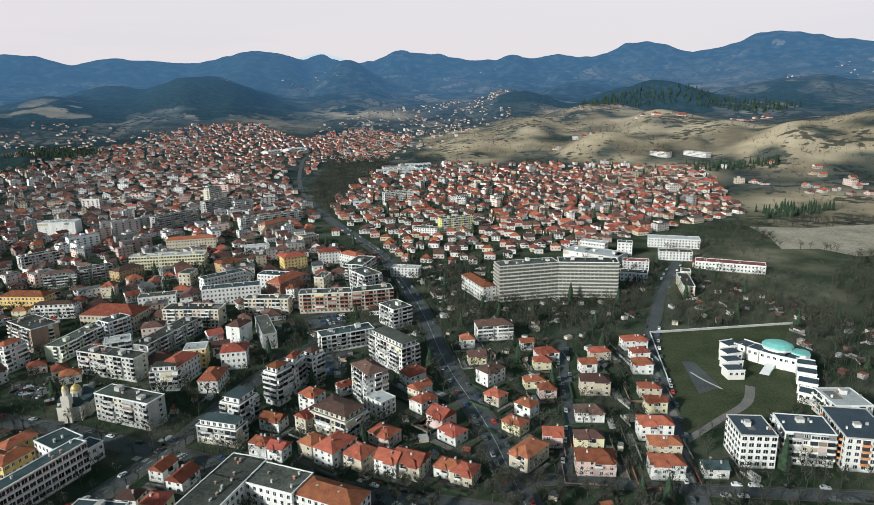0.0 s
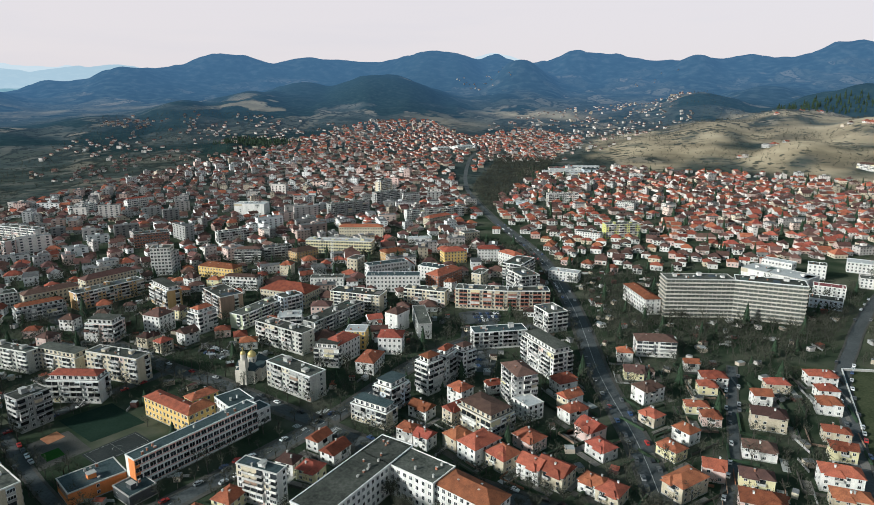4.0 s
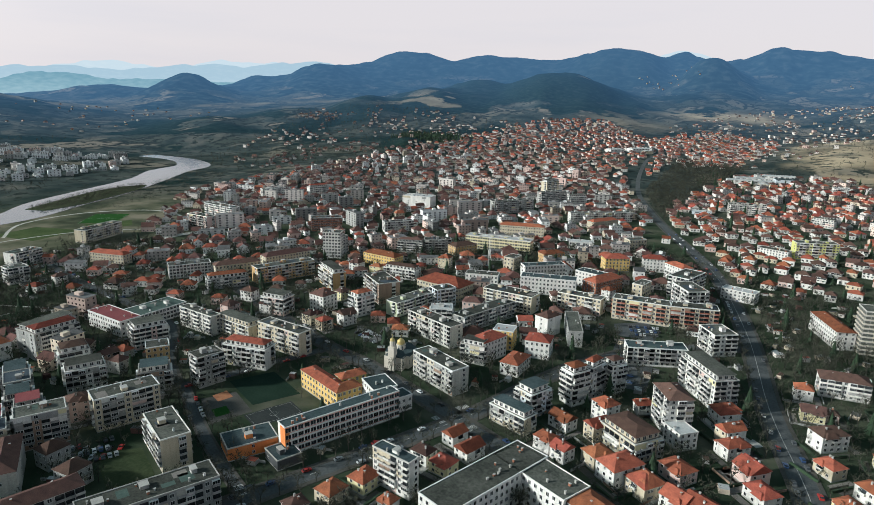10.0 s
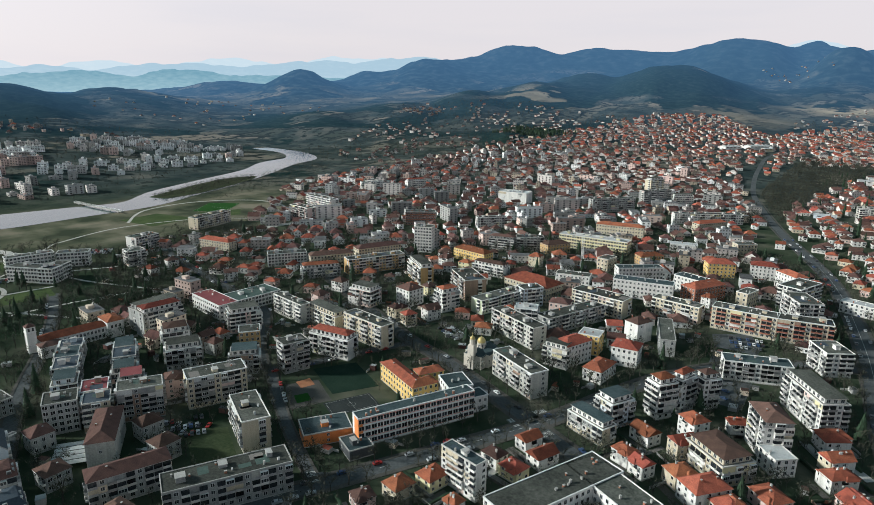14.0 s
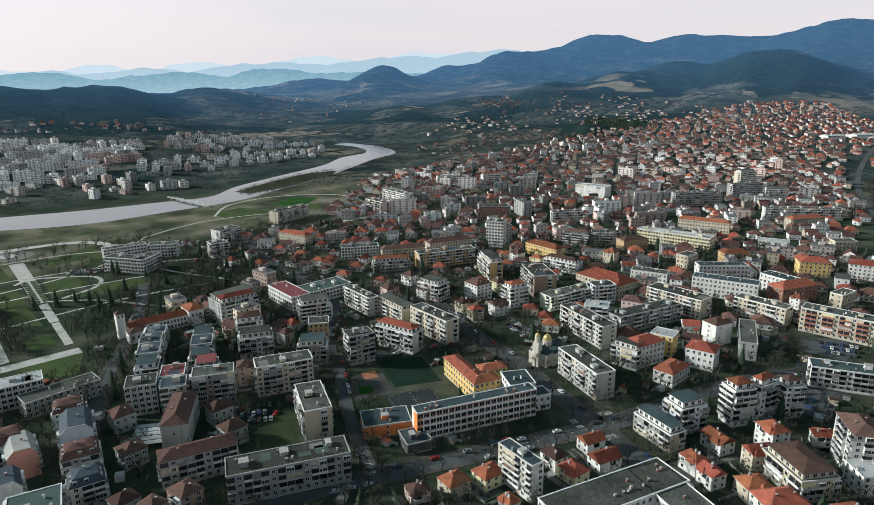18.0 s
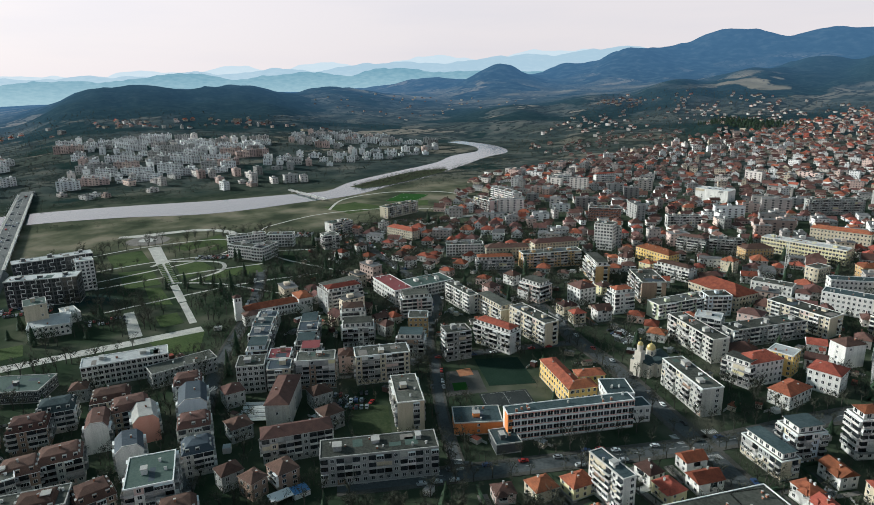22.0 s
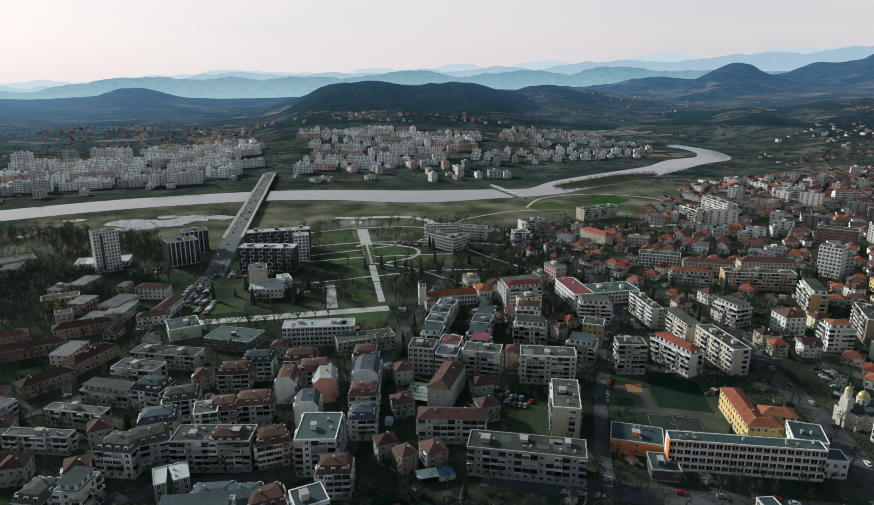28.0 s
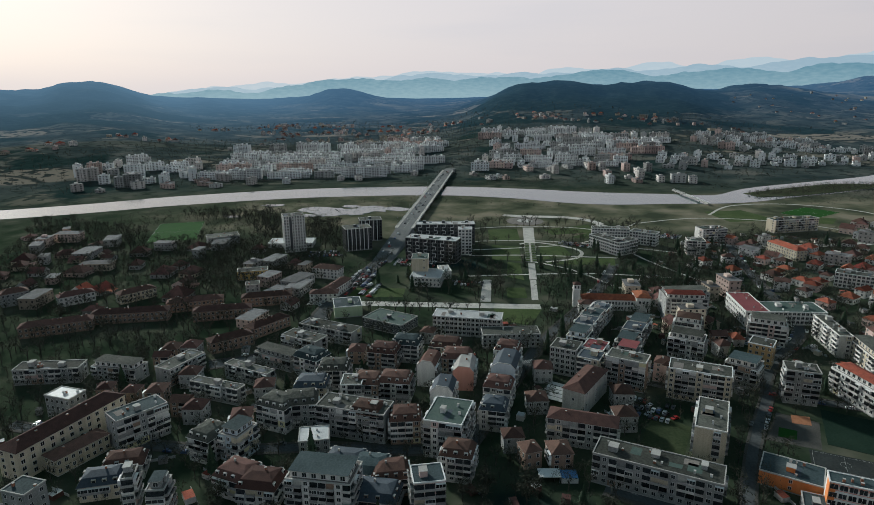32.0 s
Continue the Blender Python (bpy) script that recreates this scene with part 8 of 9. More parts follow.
district("far_hamlet", [(60, 3950), (280, 4300), (420, 4200), (300, 3900)], 45, 25, 18, "far hamlet below the hills", size=(5, 7), tall=(3, 4.5), old=1.0, fill_rate=0.35, walls=DULL_WALLS)
district("town_infill", [(-610, 330), (-540, 420), (-465, 505), (-362, 620), (-150, 715), (-75, 640), (-30, 480), (-60, 430), (-200, 340), (-330, 340), (-440, 300), (-560, 250)],
         15.5, 30, 19, "houses and small blocks in the town centre", tall=(5, 11), size=(7.5, 13), old=0.65, flat=0.22, clear=5, singles=50, reach=620.0, walls=BRIGHT_WALLS)
district("west_infill", [(-290, 230), (-440, 280), (-440, 180), (-330, 20), (-330, -120), (-215, -160), (-200, 100), (-250, 160)], 14.5, 15, 20, "houses and small blocks between the streets",
         tall=(5, 12), size=(7.5, 13), old=0.95, flat=0.5, fill_rate=0.85, clear=5, singles=40, reach=400.0, models=OLD_MODELS, walls=DULL_WALLS + ["far_wall_white"])
district("garden_quarter", [(-300, -110), (-423, -330), (-640, -430), (-588, -300), (-573, -150), (-490, -60), (-360, -60)], 25, 10, 21, "low houses hidden among garden trees", size=(8, 18), tall=(4, 7), old=0.95, fill_rate=0.75, flat=0.4, walls=DULL_WALLS)
district("suburb", [(-1936, -815), (-2400, -593), (-2250, -64), (-1990, 480), (-1850, 820), (-1773, 754), (-1946, 148), (-1812, -344)], 27, 5, 22, "low suburb in the plain beyond the city", size=(7, 14), tall=(4, 8), fill_rate=0.7, flat=0.3, clump=0.4)
district("suburb_west", [(-1225, -918), (-1500, -900), (-1700, -760), (-1692, -629), (-1322, -798)], 25, 5, 23, "low suburb in the plain below the hills", size=(7, 14), tall=(4, 8), fill_rate=0.7, flat=0.3, clump=0.4)
district("hill_foot_village", [(-2100, 900), (-2600, 1000), (-2900, 1900), (-2300, 2000), (-1800, 1500)], 38, 5, 24, "scattered farmsteads in the valley", size=(5, 8), tall=(3, 5), old=0.9, fill_rate=0.3, flat=0.2, clump=0.8, walls=DULL_WALLS)


# ---- the housing estate across the river ----
def estate_block(b, x, y, z, turn, length, depth, height, wall):
    b.at = pose(x, y, z, 0, 0, turn)
    b.box(-length / 2, -depth / 2, -2, length / 2, depth / 2, height, wall, "far_roof_grey", False)
    b.box(-2, -2, height, 2, 2, height + 2, wall)
    floors = int(height / 2.9)
    for s in (-1, 1):
        yy = s * (depth / 2 + 0.05)
        n = max(2, int(length / 6.5))
        for f in range(floors):
            for q in range(n):
                px, pz = -length / 2 + (q + 0.5) * length / n, 0.9 + f * 2.9
                b.poly([(px - 1.2, yy, pz), (px + 1.2, yy, pz), (px + 1.2, yy, pz + 1.5), (px - 1.2, yy, pz + 1.5)], "glass")
    for s in (-1, 1):
        xx = s * (length / 2 + 0.05)
        for f in range(floors):
            for py in (-depth / 4, depth / 4):
                b.poly([(xx, py - 0.9, 0.9 + f * 2.9), (xx, py + 0.9, 0.9 + f * 2.9), (xx, py + 0.9, 2.3 + f * 2.9), (xx, py - 0.9, 2.3 + f * 2.9)], "glass")


def estate(name, pts, step, turn, seed, label, tall, fill_rate=0.8, size=(18, 42)):
    b = Build()
    for x, y, a, rs in plots(pts, step, turn, seed, fill_rate, 1.2):
        if abs(y - (33 + (x + 1327) * -0.03)) < 22 or not is_free(x, y, 8):
            continue
        h = rs.choice(tall)
        length = rs.uniform(*size) if h < 26 else rs.uniform(16, 24)
        estate_block(b, x, y, ground_at(x, y), a, length, rs.uniform(9.5, 12), h, rs.choice(["far_wall_bright", "far_wall_white", "far_wall_white", "far_wall_grey", "far_wall_rose"]))
        occupy(x, y, a, length, 13, 1)
    b.at = None
    return tagged(new(name, b.mesh(name)), label, "housing estate", kind="stuff")


SLABS = []


def slab(b, x, y, turn, length, height, wall):
    """A long panel block of several stairwells, each a little forward or back, with columns of loggias."""
    n = max(1, round(length / 14.0))
    w, rs = length / n, random.Random(int(x * 3 + y))
    for k in range(n):
        x0, d, back = -length / 2 + k * w, 5.6 + rs.uniform(0, 0.5), rs.choice((0.0, 0.0, 1.2, -1.2))
        h = height - (2.9 if rs.random() < 0.15 else 0)
        b.box(x0, -d + back, -2, x0 + w - 0.06, d + back, h, wall, "far_roof_grey", False)
        b.box(x0 + w * 0.4, -2 + back, h, x0 + w * 0.65, 2 + back, h + 2.4, wall, bottom=False)
        for f in range(int(h / 2.9)):
            z = 0.8 + f * 2.9
            for s in (-1, 1):
                yy = s * (d + 0.05) + back
                for q, ww in ((0.2, 1.35), (0.5, 0.7), (0.8, 1.35)):
                    px = x0 + q * w
                    b.poly([(px - ww, yy, z), (px + ww, yy, z), (px + ww, yy, z + 1.3), (px - ww, yy, z + 1.3)][::-s], "glass")
    for s in (-1, 1):
        for f in range(int(height / 2.9) - 1):
            xx = s * (length / 2 + 0.05)
            b.poly([(xx, -1, 0.9 + f * 2.9), (xx, 1, 0.9 + f * 2.9), (xx, 1, 2.3 + f * 2.9), (xx, -1, 2.3 + f * 2.9)], "glass")


define("far_wall_panel", (0.66, 0.665, 0.66), (0.84, 0.84, 0.82), 0.9, 0.3, 2.5, vary=0.25, island=True, spec=0.1)
ESTATE_WALLS = ["far_wall_panel"] * 6 + ["far_wall_white", "far_wall_grey", "far_wall_grey", "far_wall_rose"]


def slab_rows(pts, spacing, turn, seed, tall, size, rate, across=0.2):
    """Slab blocks in rows; turn is the way the rows run."""
    rs = random.Random(seed)
    c, s = math.cos(radians(turn)), math.sin(radians(turn))
    vs, us = [x * c + y * s for x, y in pts], [-x * s + y * c for x, y in pts]
    u = min(us)
    while u < max(us):
        v = min(vs) + rs.uniform(0, 30)
        while v < max(vs):
            h, length = rs.choice(tall), rs.uniform(*size)
            side = rs.random() < across
            length = min(length, 34) if side else length
            step = (13 if side else length) + rs.uniform(3, 13)
            mv, mu = v + step / 2, u + rs.uniform(-0.2, 0.2) * spacing
            x, y = mv * c - mu * s, mv * s + mu * c
            a = turn + (90 if side else 0) + rs.uniform(-5, 5)
            ends = [(x + e * math.cos(radians(a)) * length * 0.45, y + e * math.sin(radians(a)) * length * 0.45) for e in (-1, 0, 1)]
            if rs.random() < rate and inside(x, y, pts) and all(is_free(*p, 5) and abs(p[1] - (33 + (p[0] + 1327) * -0.03)) > 24 for p in ends):
                SLABS.append((x, y, a, length, h, rs.choice(ESTATE_WALLS)))
                occupy(x, y, a, length, 13, 1)
            v += step
        u += spacing * rs.uniform(0.85, 1.2)


slab_rows([(-1330, -470), (-1410, -270), (-1450, -280), (-1370, -490)], 40, 68, 33, (24, 27), (40, 56), 1.0, 0.0)
slab_rows([(-1130, 75), (-1150, 320), (-1240, 400), (-1470, 540), (-1560, 430), (-1650, 250), (-1680, 75)], 36, 82, 31, (9, 12, 12, 15, 15, 18), (24, 70), 0.9, 0.25)
slab_rows([(-1330, 600), (-1330, 900), (-1440, 940), (-1700, 820), (-1640, 620), (-1480, 560)], 38, 60, 34, (7, 9, 12, 15), (14, 34), 0.7, 0.3)
slab_rows([(-1120, 390), (-1150, 640), (-1220, 830), (-1310, 880), (-1310, 600), (-1250, 420)], 42, 66, 35, (6, 9, 12, 14), (13, 28), 0.72, 0.35)
slab_rows([(-1092, 15), (-1085, -60), (-1020, -190), (-1010, -330), (-1000, -420), (-1300, -470), (-1390, -260), (-1560, -250), (-1650, -150), (-1690, 15)], 36, 98, 32, (9, 12, 12, 15, 15, 18), (30, 84), 0.9, 0.22)
slab_rows([(-1030, -330), (-930, -520), (-1010, -640), (-1180, -640), (-1230, -500)], 44, 112, 36, (9, 12, 15, 21), (16, 40), 0.7, 0.3)
SLABS.sort(key=lambda q: math.hypot(q[0] - CX, q[1] - CY))
rest = Build()
for k, (x, y, a, length, h, wall) in enumerate(SLABS):
    m = pose(x, y, ground_at(x, y), 0, 0, a)
    if k < 150:
        b = Build()
        slab(b, x, y, a, length, h, wall)
        ob = tagged(new("apartment_block", b.mesh("apartment_block")), f"{WORDS[wall[4:]]} {int(h / 2.9)}-storey panel block with columns of loggias", "building", "estate blocks")
        ob.matrix_world = m
    else:
        rest.at = m
        slab(rest, x, y, a, length, h, wall)
rest.at = None
tagged(new("estate_blocks", rest.mesh("estate_blocks")), "pale panel blocks of the estate across the river", "buildings", kind="stuff")
estate("river_quarter", [(-985, 300), (-1025, 60), (-1200, 65), (-1210, 320), (-1110, 420), (-980, 460)], 34, 8, 37, "low modern houses near the river bank", (5, 6, 6, 8, 10, 14), 0.7, size=(10, 26))
estate("river_quarter", [(-985, -260), (-1060, 10), (-1090, 15), (-1080, -190), (-1150, -330), (-1020, -420), (-900, -560), (-870, -530)], 34, -12, 38, "low modern houses near the river bank", (5, 6, 8, 12), 0.6, size=(10, 26))
district("estate_edge", [(-1960, 60), (-1900, 260), (-1700, 440), (-1720, 830), (-1840, 900), (-2050, 500), (-2150, 60)], 24, 8, 39, "low houses behind the housing estate", size=(6, 12), tall=(4, 7), old=1.0, fill_rate=0.25, flat=0.3, clump=0.7, walls=DULL_WALLS)
district("estate_edge", [(-1960, 10), (-1900, -160), (-1640, -260), (-1460, -280), (-1420, -520), (-1600, -640), (-2000, -420), (-2150, 10)], 24, 8, 40, "low houses behind the housing estate", size=(6, 12), tall=(4, 7), old=1.0, fill_rate=0.25, flat=0.3, clump=0.7, walls=DULL_WALLS)


estate("old_town_blocks", [(-470, 520), (-560, 440), (-720, 540), (-840, 700), (-850, 900), (-500, 900), (-220, 900), (-180, 780), (-250, 690), (-362, 640)], 46, 30, 43,
       "white and grey apartment blocks among the old houses", (9, 11, 12, 14, 15, 18), 0.5, size=(13, 36))
estate("valley_blocks", [(-300, 930), (-560, 960), (-640, 1250), (-330, 1230), (-230, 1000)], 60, 20, 44, "white blocks along the valley road", (9, 12, 14, 17), 0.45, size=(12, 34))
district("old_town", [(-470, 500), (-540, 410), (-640, 450), (-720, 520), (-860, 690), (-908, 942), (-904, 1359), (-700, 1400), (-330, 1250), (-262, 1150), (-170, 880), (-154, 740), (-247, 668), (-362, 623)],
         14.6, 35, 12, "dense old town of red-roofed houses", old=0.84, size=(6.5, 12), tall=(4.5, 9.5), fill_rate=0.8, clear=4.0, flat=0.16, walls=BRIGHT_WALLS)


# ---- trees ----
def tree_proto(seed, height, spread, twigs, limbs=6, fine=1.0):
    """A bare winter tree as arrays: points, triangles and a material number for each triangle."""
    rs = random.Random(seed)
    v, f, m = [], [], []

    def stick(p, q, r0, r1, mat, sides=4):
        d = (Vector(q) - Vector(p)).normalized()
        a = d.orthogonal().normalized()
        c = d.cross(a)
        k = len(v)
        for base, r in ((p, r0), (q, r1)):
            for i in range(sides):
                t = 2 * math.pi * i / sides
                v.append(tuple(Vector(base) + a * r * math.cos(t) + c * r * math.sin(t)))
        for i in range(sides):
            j = (i + 1) % sides
            f.extend([(k + i, k + j, k + sides + j), (k + i, k + sides + j, k + sides + i)])
            m.extend([mat, mat])

    trunk = height * 0.38
    stick((0, 0, -0.5), (rs.uniform(-0.3, 0.3), rs.uniform(-0.3, 0.3), trunk), height * 0.028, height * 0.02, 0, 5)
    tips = []
    for k in range(limbs):
        a = 2 * math.pi * k / limbs + rs.uniform(-0.4, 0.4)
        out, up = spread * rs.uniform(0.35, 0.75), height * rs.uniform(0.62, 0.95)
        tip = (math.cos(a) * out, math.sin(a) * out, up)
        stick((0, 0, trunk * rs.uniform(0.7, 1.0)), tip, height * 0.014, height * 0.004, 0, 3)
        tips.append(tip)
    for k in range(twigs):
        tip = rs.choice(tips)
        s = rs.uniform(0.45, 1.05)
        p = Vector((tip[0] * s, tip[1] * s, trunk * 0.8 + (tip[2] - trunk * 0.8) * s)) + Vector((rs.gauss(0, 1), rs.gauss(0, 1), rs.gauss(0, 0.8))) * spread * 0.17
        d = Vector((p.x * 0.25 + rs.gauss(0, 0.6), p.y * 0.25 + rs.gauss(0, 0.6), rs.gauss(0.25, 0.6))).normalized() * rs.uniform(0.8, 1.9) * height / 10
        w = Vector((rs.gauss(0, 1), rs.gauss(0, 1), rs.gauss(0, 1))).normalized() * rs.uniform(0.10, 0.24) * fine * height / 10
        i = len(v)
        v.extend([tuple(p - w), tuple(p + w), tuple(p + d)])
        f.append((i, i + 1, i + 2))
        m.append(1)
    return np.array(v), np.array(f), np.array(m)


def conifer_proto(seed, height, spread, tiers=11):
    rs = random.Random(seed)
    v, f, m = [], [], []
    for k in range(tiers):
        t = k / tiers
        z, r = height * (0.1 + 0.86 * t), spread * (1 - t) ** 0.8 + 0.15
        n = 9 if k < tiers - 2 else 6
        for i in range(n):
            a = 2 * math.pi * (i + rs.uniform(-0.3, 0.3)) / n
            w = 2.2 * r / n + 0.15
            rr = r * rs.uniform(0.75, 1.15)
            j = len(v)
            v.extend([(math.cos(a) * rr - math.sin(a) * w, math.sin(a) * rr + math.cos(a) * w, z - height * 0.05), (math.cos(a) * rr + math.sin(a) * w, math.sin(a) * rr - math.cos(a) * w, z - height * 0.05),
                      (math.cos(a) * 0.1, math.sin(a) * 0.1, z + height * 0.13)])
            f.append((j, j + 1, j + 2))
            m.append(1)
    j = len(v)
    s = spread * 0.08
    v.extend([(-s, -s, -0.5), (s, -s, -0.5), (0, s, -0.5), (0, 0, height * 0.8)])
    f.extend([(j, j + 1, j + 3), (j + 1, j + 2, j + 3), (j + 2, j, j + 3)])
    m.extend([0, 0, 0])
    return np.array(v), np.array(f), np.array(m)


def mesh_of(name, v, f, m, mats):
    me = bpy.data.meshes.new(name)
    me.vertices.add(len(v))
    me.vertices.foreach_set("co", np.asarray(v, np.float32).ravel())
    me.loops.add(len(f) * 3)
    me.loops.foreach_set("vertex_index", np.asarray(f, np.int32).ravel())
    me.polygons.add(len(f))
    me.polygons.foreach_set("loop_start", np.arange(len(f), dtype=np.int32) * 3)
    me.polygons.foreach_set("loop_total", np.full(len(f), 3, np.int32))
    for k in mats:
        me.materials.append(M[k])
    me.polygons.foreach_set("material_index", np.asarray(m, np.int32))
    me.update()
    return me


def wood(name, spots, protos, leaf, label, seed):
    """Many trees joined: spots of (x, y, z, scale)."""
    rs = random.Random(seed)
    vs, fs, ms, k = [], [], [], 0
    for x, y, z, s in spots:
        v, f, m = protos[rs.randrange(len(protos))]
        a = rs.uniform(0, 6.28)
        c, n = math.cos(a) * s, math.sin(a) * s
        vs.append(np.stack([v[:, 0] * c - v[:, 1] * n + x, v[:, 0] * n + v[:, 1] * c + y, v[:, 2] * s * rs.uniform(0.85, 1.15) + z], -1))
        fs.append(f + k)
        ms.append(m)
        k += len(v)
    if not vs:
        return None
    me = mesh_of(name, np.concatenate(vs), np.concatenate(fs), np.concatenate(ms), ["bark", leaf])
    return tagged(new(name, me), label, "trees", kind="stuff")


BARE = [tree_proto(k, 9.0 + k % 3, 4.4, 110, 4, 0.95) for k in range(6)]
BUSH = [tree_proto(40 + k, 4.0, 3.0, 60, 3, 1.9) for k in range(4)]
SMALL = [tree_proto(50 + k, 5.0, 3.2, 52, 2, 1.7) for k in range(5)]
TINY = [tree_proto(56 + k, 5.0, 3.2, 28, 1, 3.0) for k in range(5)]
FIR = [conifer_proto(60 + k, 11 + k, 2.6) for k in range(4)]


def scatter(pts, spacing, seed, rate=1.0, clear=1.6, scale=(0.7, 1.25)):
    rs = random.Random(seed)
    xs, ys = [p[0] for p in pts], [p[1] for p in pts]
    got = []
    for x in np.arange(min(xs), max(xs), spacing):
        for y in np.arange(min(ys), max(ys), spacing):
            px, py = x + rs.uniform(-0.5, 0.5) * spacing, y + rs.uniform(-0.5, 0.5) * spacing
            if rs.random() < rate and inside(px, py, pts) and is_free(px, py, clear):
                got.append((px, py, rs.uniform(*scale)))
    if not got:
        return []
    z = land(np.array([g[0] for g in got]), np.array([g[1] for g in got]))[0]
    return [(g[0], g[1], float(h), g[2]) for g, h in zip(got, z)]


TOWN = [(70, 190), (250, 200), (300, 420), (215, 600), (40, 600), (-60, 640), (-150, 715), (-362, 620), (-465, 505), (-620, 420), (-640, 300), (-440, 180), (-330, 20), (-330, -130), (-180, -180), (-150, 60), (-130, 150), (20, 180)]
fill(GRASS_R)
town_trees = scatter(TOWN, 6.8, 1, 0.68, 1.6, (0.5, 1.1))


def avenue(line, off, every, seed):
    """Trees along both pavements of a street."""
    rs = random.Random(seed)
    run, out = 0.0, []
    for a, c in zip(line, line[1:]):
        d = math.hypot(c[0] - a[0], c[1] - a[1])
        run += d
        if run >= every and math.hypot(a[0] - CX, a[1] - CY) < 700:
            run = 0.0
            for e in (1, -1):
                if rs.random() < 0.85:
                    o = e * (off + rs.uniform(-0.5, 0.8))
                    out.append((a[0] - (c[1] - a[1]) / d * o, a[1] + (c[0] - a[0]) / d * o, 0.1, rs.uniform(0.6, 1.05)))
    return out


for k, line in enumerate(ROADS):
    if k in (8, 9):
        continue
    town_trees += avenue(line, line[0][2] / 2 + 2.0, 5.5 if k else 8.5, 300 + k)
town_trees.sort(key=lambda s: math.hypot(s[0] - CX, s[1] - CY))
near_trees, rest_trees = town_trees[:230], town_trees[230:]
wood("garden_trees", rest_trees, BARE, "twigs", "bare winter trees in gardens and along streets", 2)
wood("garden_shrubs", scatter(TOWN, 7, 3, 0.6, 1.0), SMALL, "twigs", "bare shrubs and hedges in the gardens", 4)
wood("town_conifers", scatter(TOWN, 26, 5, 0.5, 1.5), FIR, "needles", "dark conifers among the houses", 6)
GROVE = [(0, 480), (30, 400), (70, 420), (150, 440), (200, 560), (150, 480), (40, 478), (10, 560), (-20, 560)]
wood("hospital_grove", scatter(GROVE, 8.5, 7, 0.75) + scatter([(150, 400), (300, 380), (360, 460), (300, 560), (250, 600)], 10, 8, 0.6, 1.6, (0.6, 1.0)), BARE, "twigs", "bare grey grove round the hospital", 9)
wood("hospital_scrub", scatter([(150, 330), (330, 330), (520, 560), (380, 600), (240, 620)], 9, 10, 0.5), SMALL, "twigs", "bare scrub on the slope", 11)
wood("park_trees", scatter(PARK, 9, 12, 0.55), BARE, "twigs", "bare park trees by the river", 13)
wood("park_conifers", scatter([(-430, 100), (-560, 90), (-570, 200), (-470, 240), (-420, 160)], 16, 14, 0.6) + scatter([(-420, -10), (-480, -20), (-520, 60), (-430, 60)], 15, 15, 0.5), FIR, "needles", "dark evergreens in the park", 16)
wood("park_evergreens", scatter([(-425, 115), (-470, 110), (-520, 200), (-500, 260), (-400, 230), (-370, 130)], 9, 151, 0.75) + scatter([(-425, 5), (-440, 60), (-475, 62), (-480, 10)], 8, 152, 0.8) +
     scatter([(-560, 160), (-600, 170), (-560, 240), (-500, 240)], 11, 153, 0.6), BARE, "needles", "dark broad evergreen trees in the park", 154)
wood("square_trees", scatter([(-416, 60), (-480, 62), (-485, 90), (-416, 90)], 6, 161, 0.8) + scatter([(-395, -60), (-397, 110), (-392, 110), (-388, -60)], 7, 162, 0.8) + scatter([(-330, -60), (-395, -70), (-395, 40), (-340, 60)], 9, 155, 0.7) + scatter([(-430, -130), (-560, -110), (-600, -40), (-540, -45), (-430, -70)], 9, 156, 0.7) +
     scatter([(-425, 20), (-560, 15), (-690, 30), (-690, 70), (-480, 62)], 10, 157, 0.5, 1.6, (0.6, 1.0)), BARE, "twigs", "bare trees round the square", 158)
wood("western_trees", scatter([(-170, -190), (-240, -120), (-330, -130), (-360, -200), (-460, -360), (-330, -420), (-200, -330)], 8, 171, 0.75), BARE, "twigs", "bare trees round the western blocks", 172)
wood("orchard_trees", scatter([(-300, -110), (-423, -330), (-700, -470), (-640, -300), (-590, -150), (-490, -60), (-360, -60)], 8.5, 17, 0.85), BARE, "twigs", "bare trees in the garden quarter", 18)
wood("river_grove", scatter([(-735, -301), (-745, -176), (-685, -157), (-671, -95), (-588, -79), (-583, -147), (-684, -209), (-700, -286)], 7, 201, 0.85) + scatter([(-705, -135), (-690, -93), (-586, -69), (-571, -91)], 7, 202, 0.85) +
     scatter([(-583, -236), (-561, -131), (-500, -76), (-431, -61), (-449, -123), (-409, -161)], 8, 203, 0.8), BARE, "twigs", "grey bare grove between the tower and the river", 204)
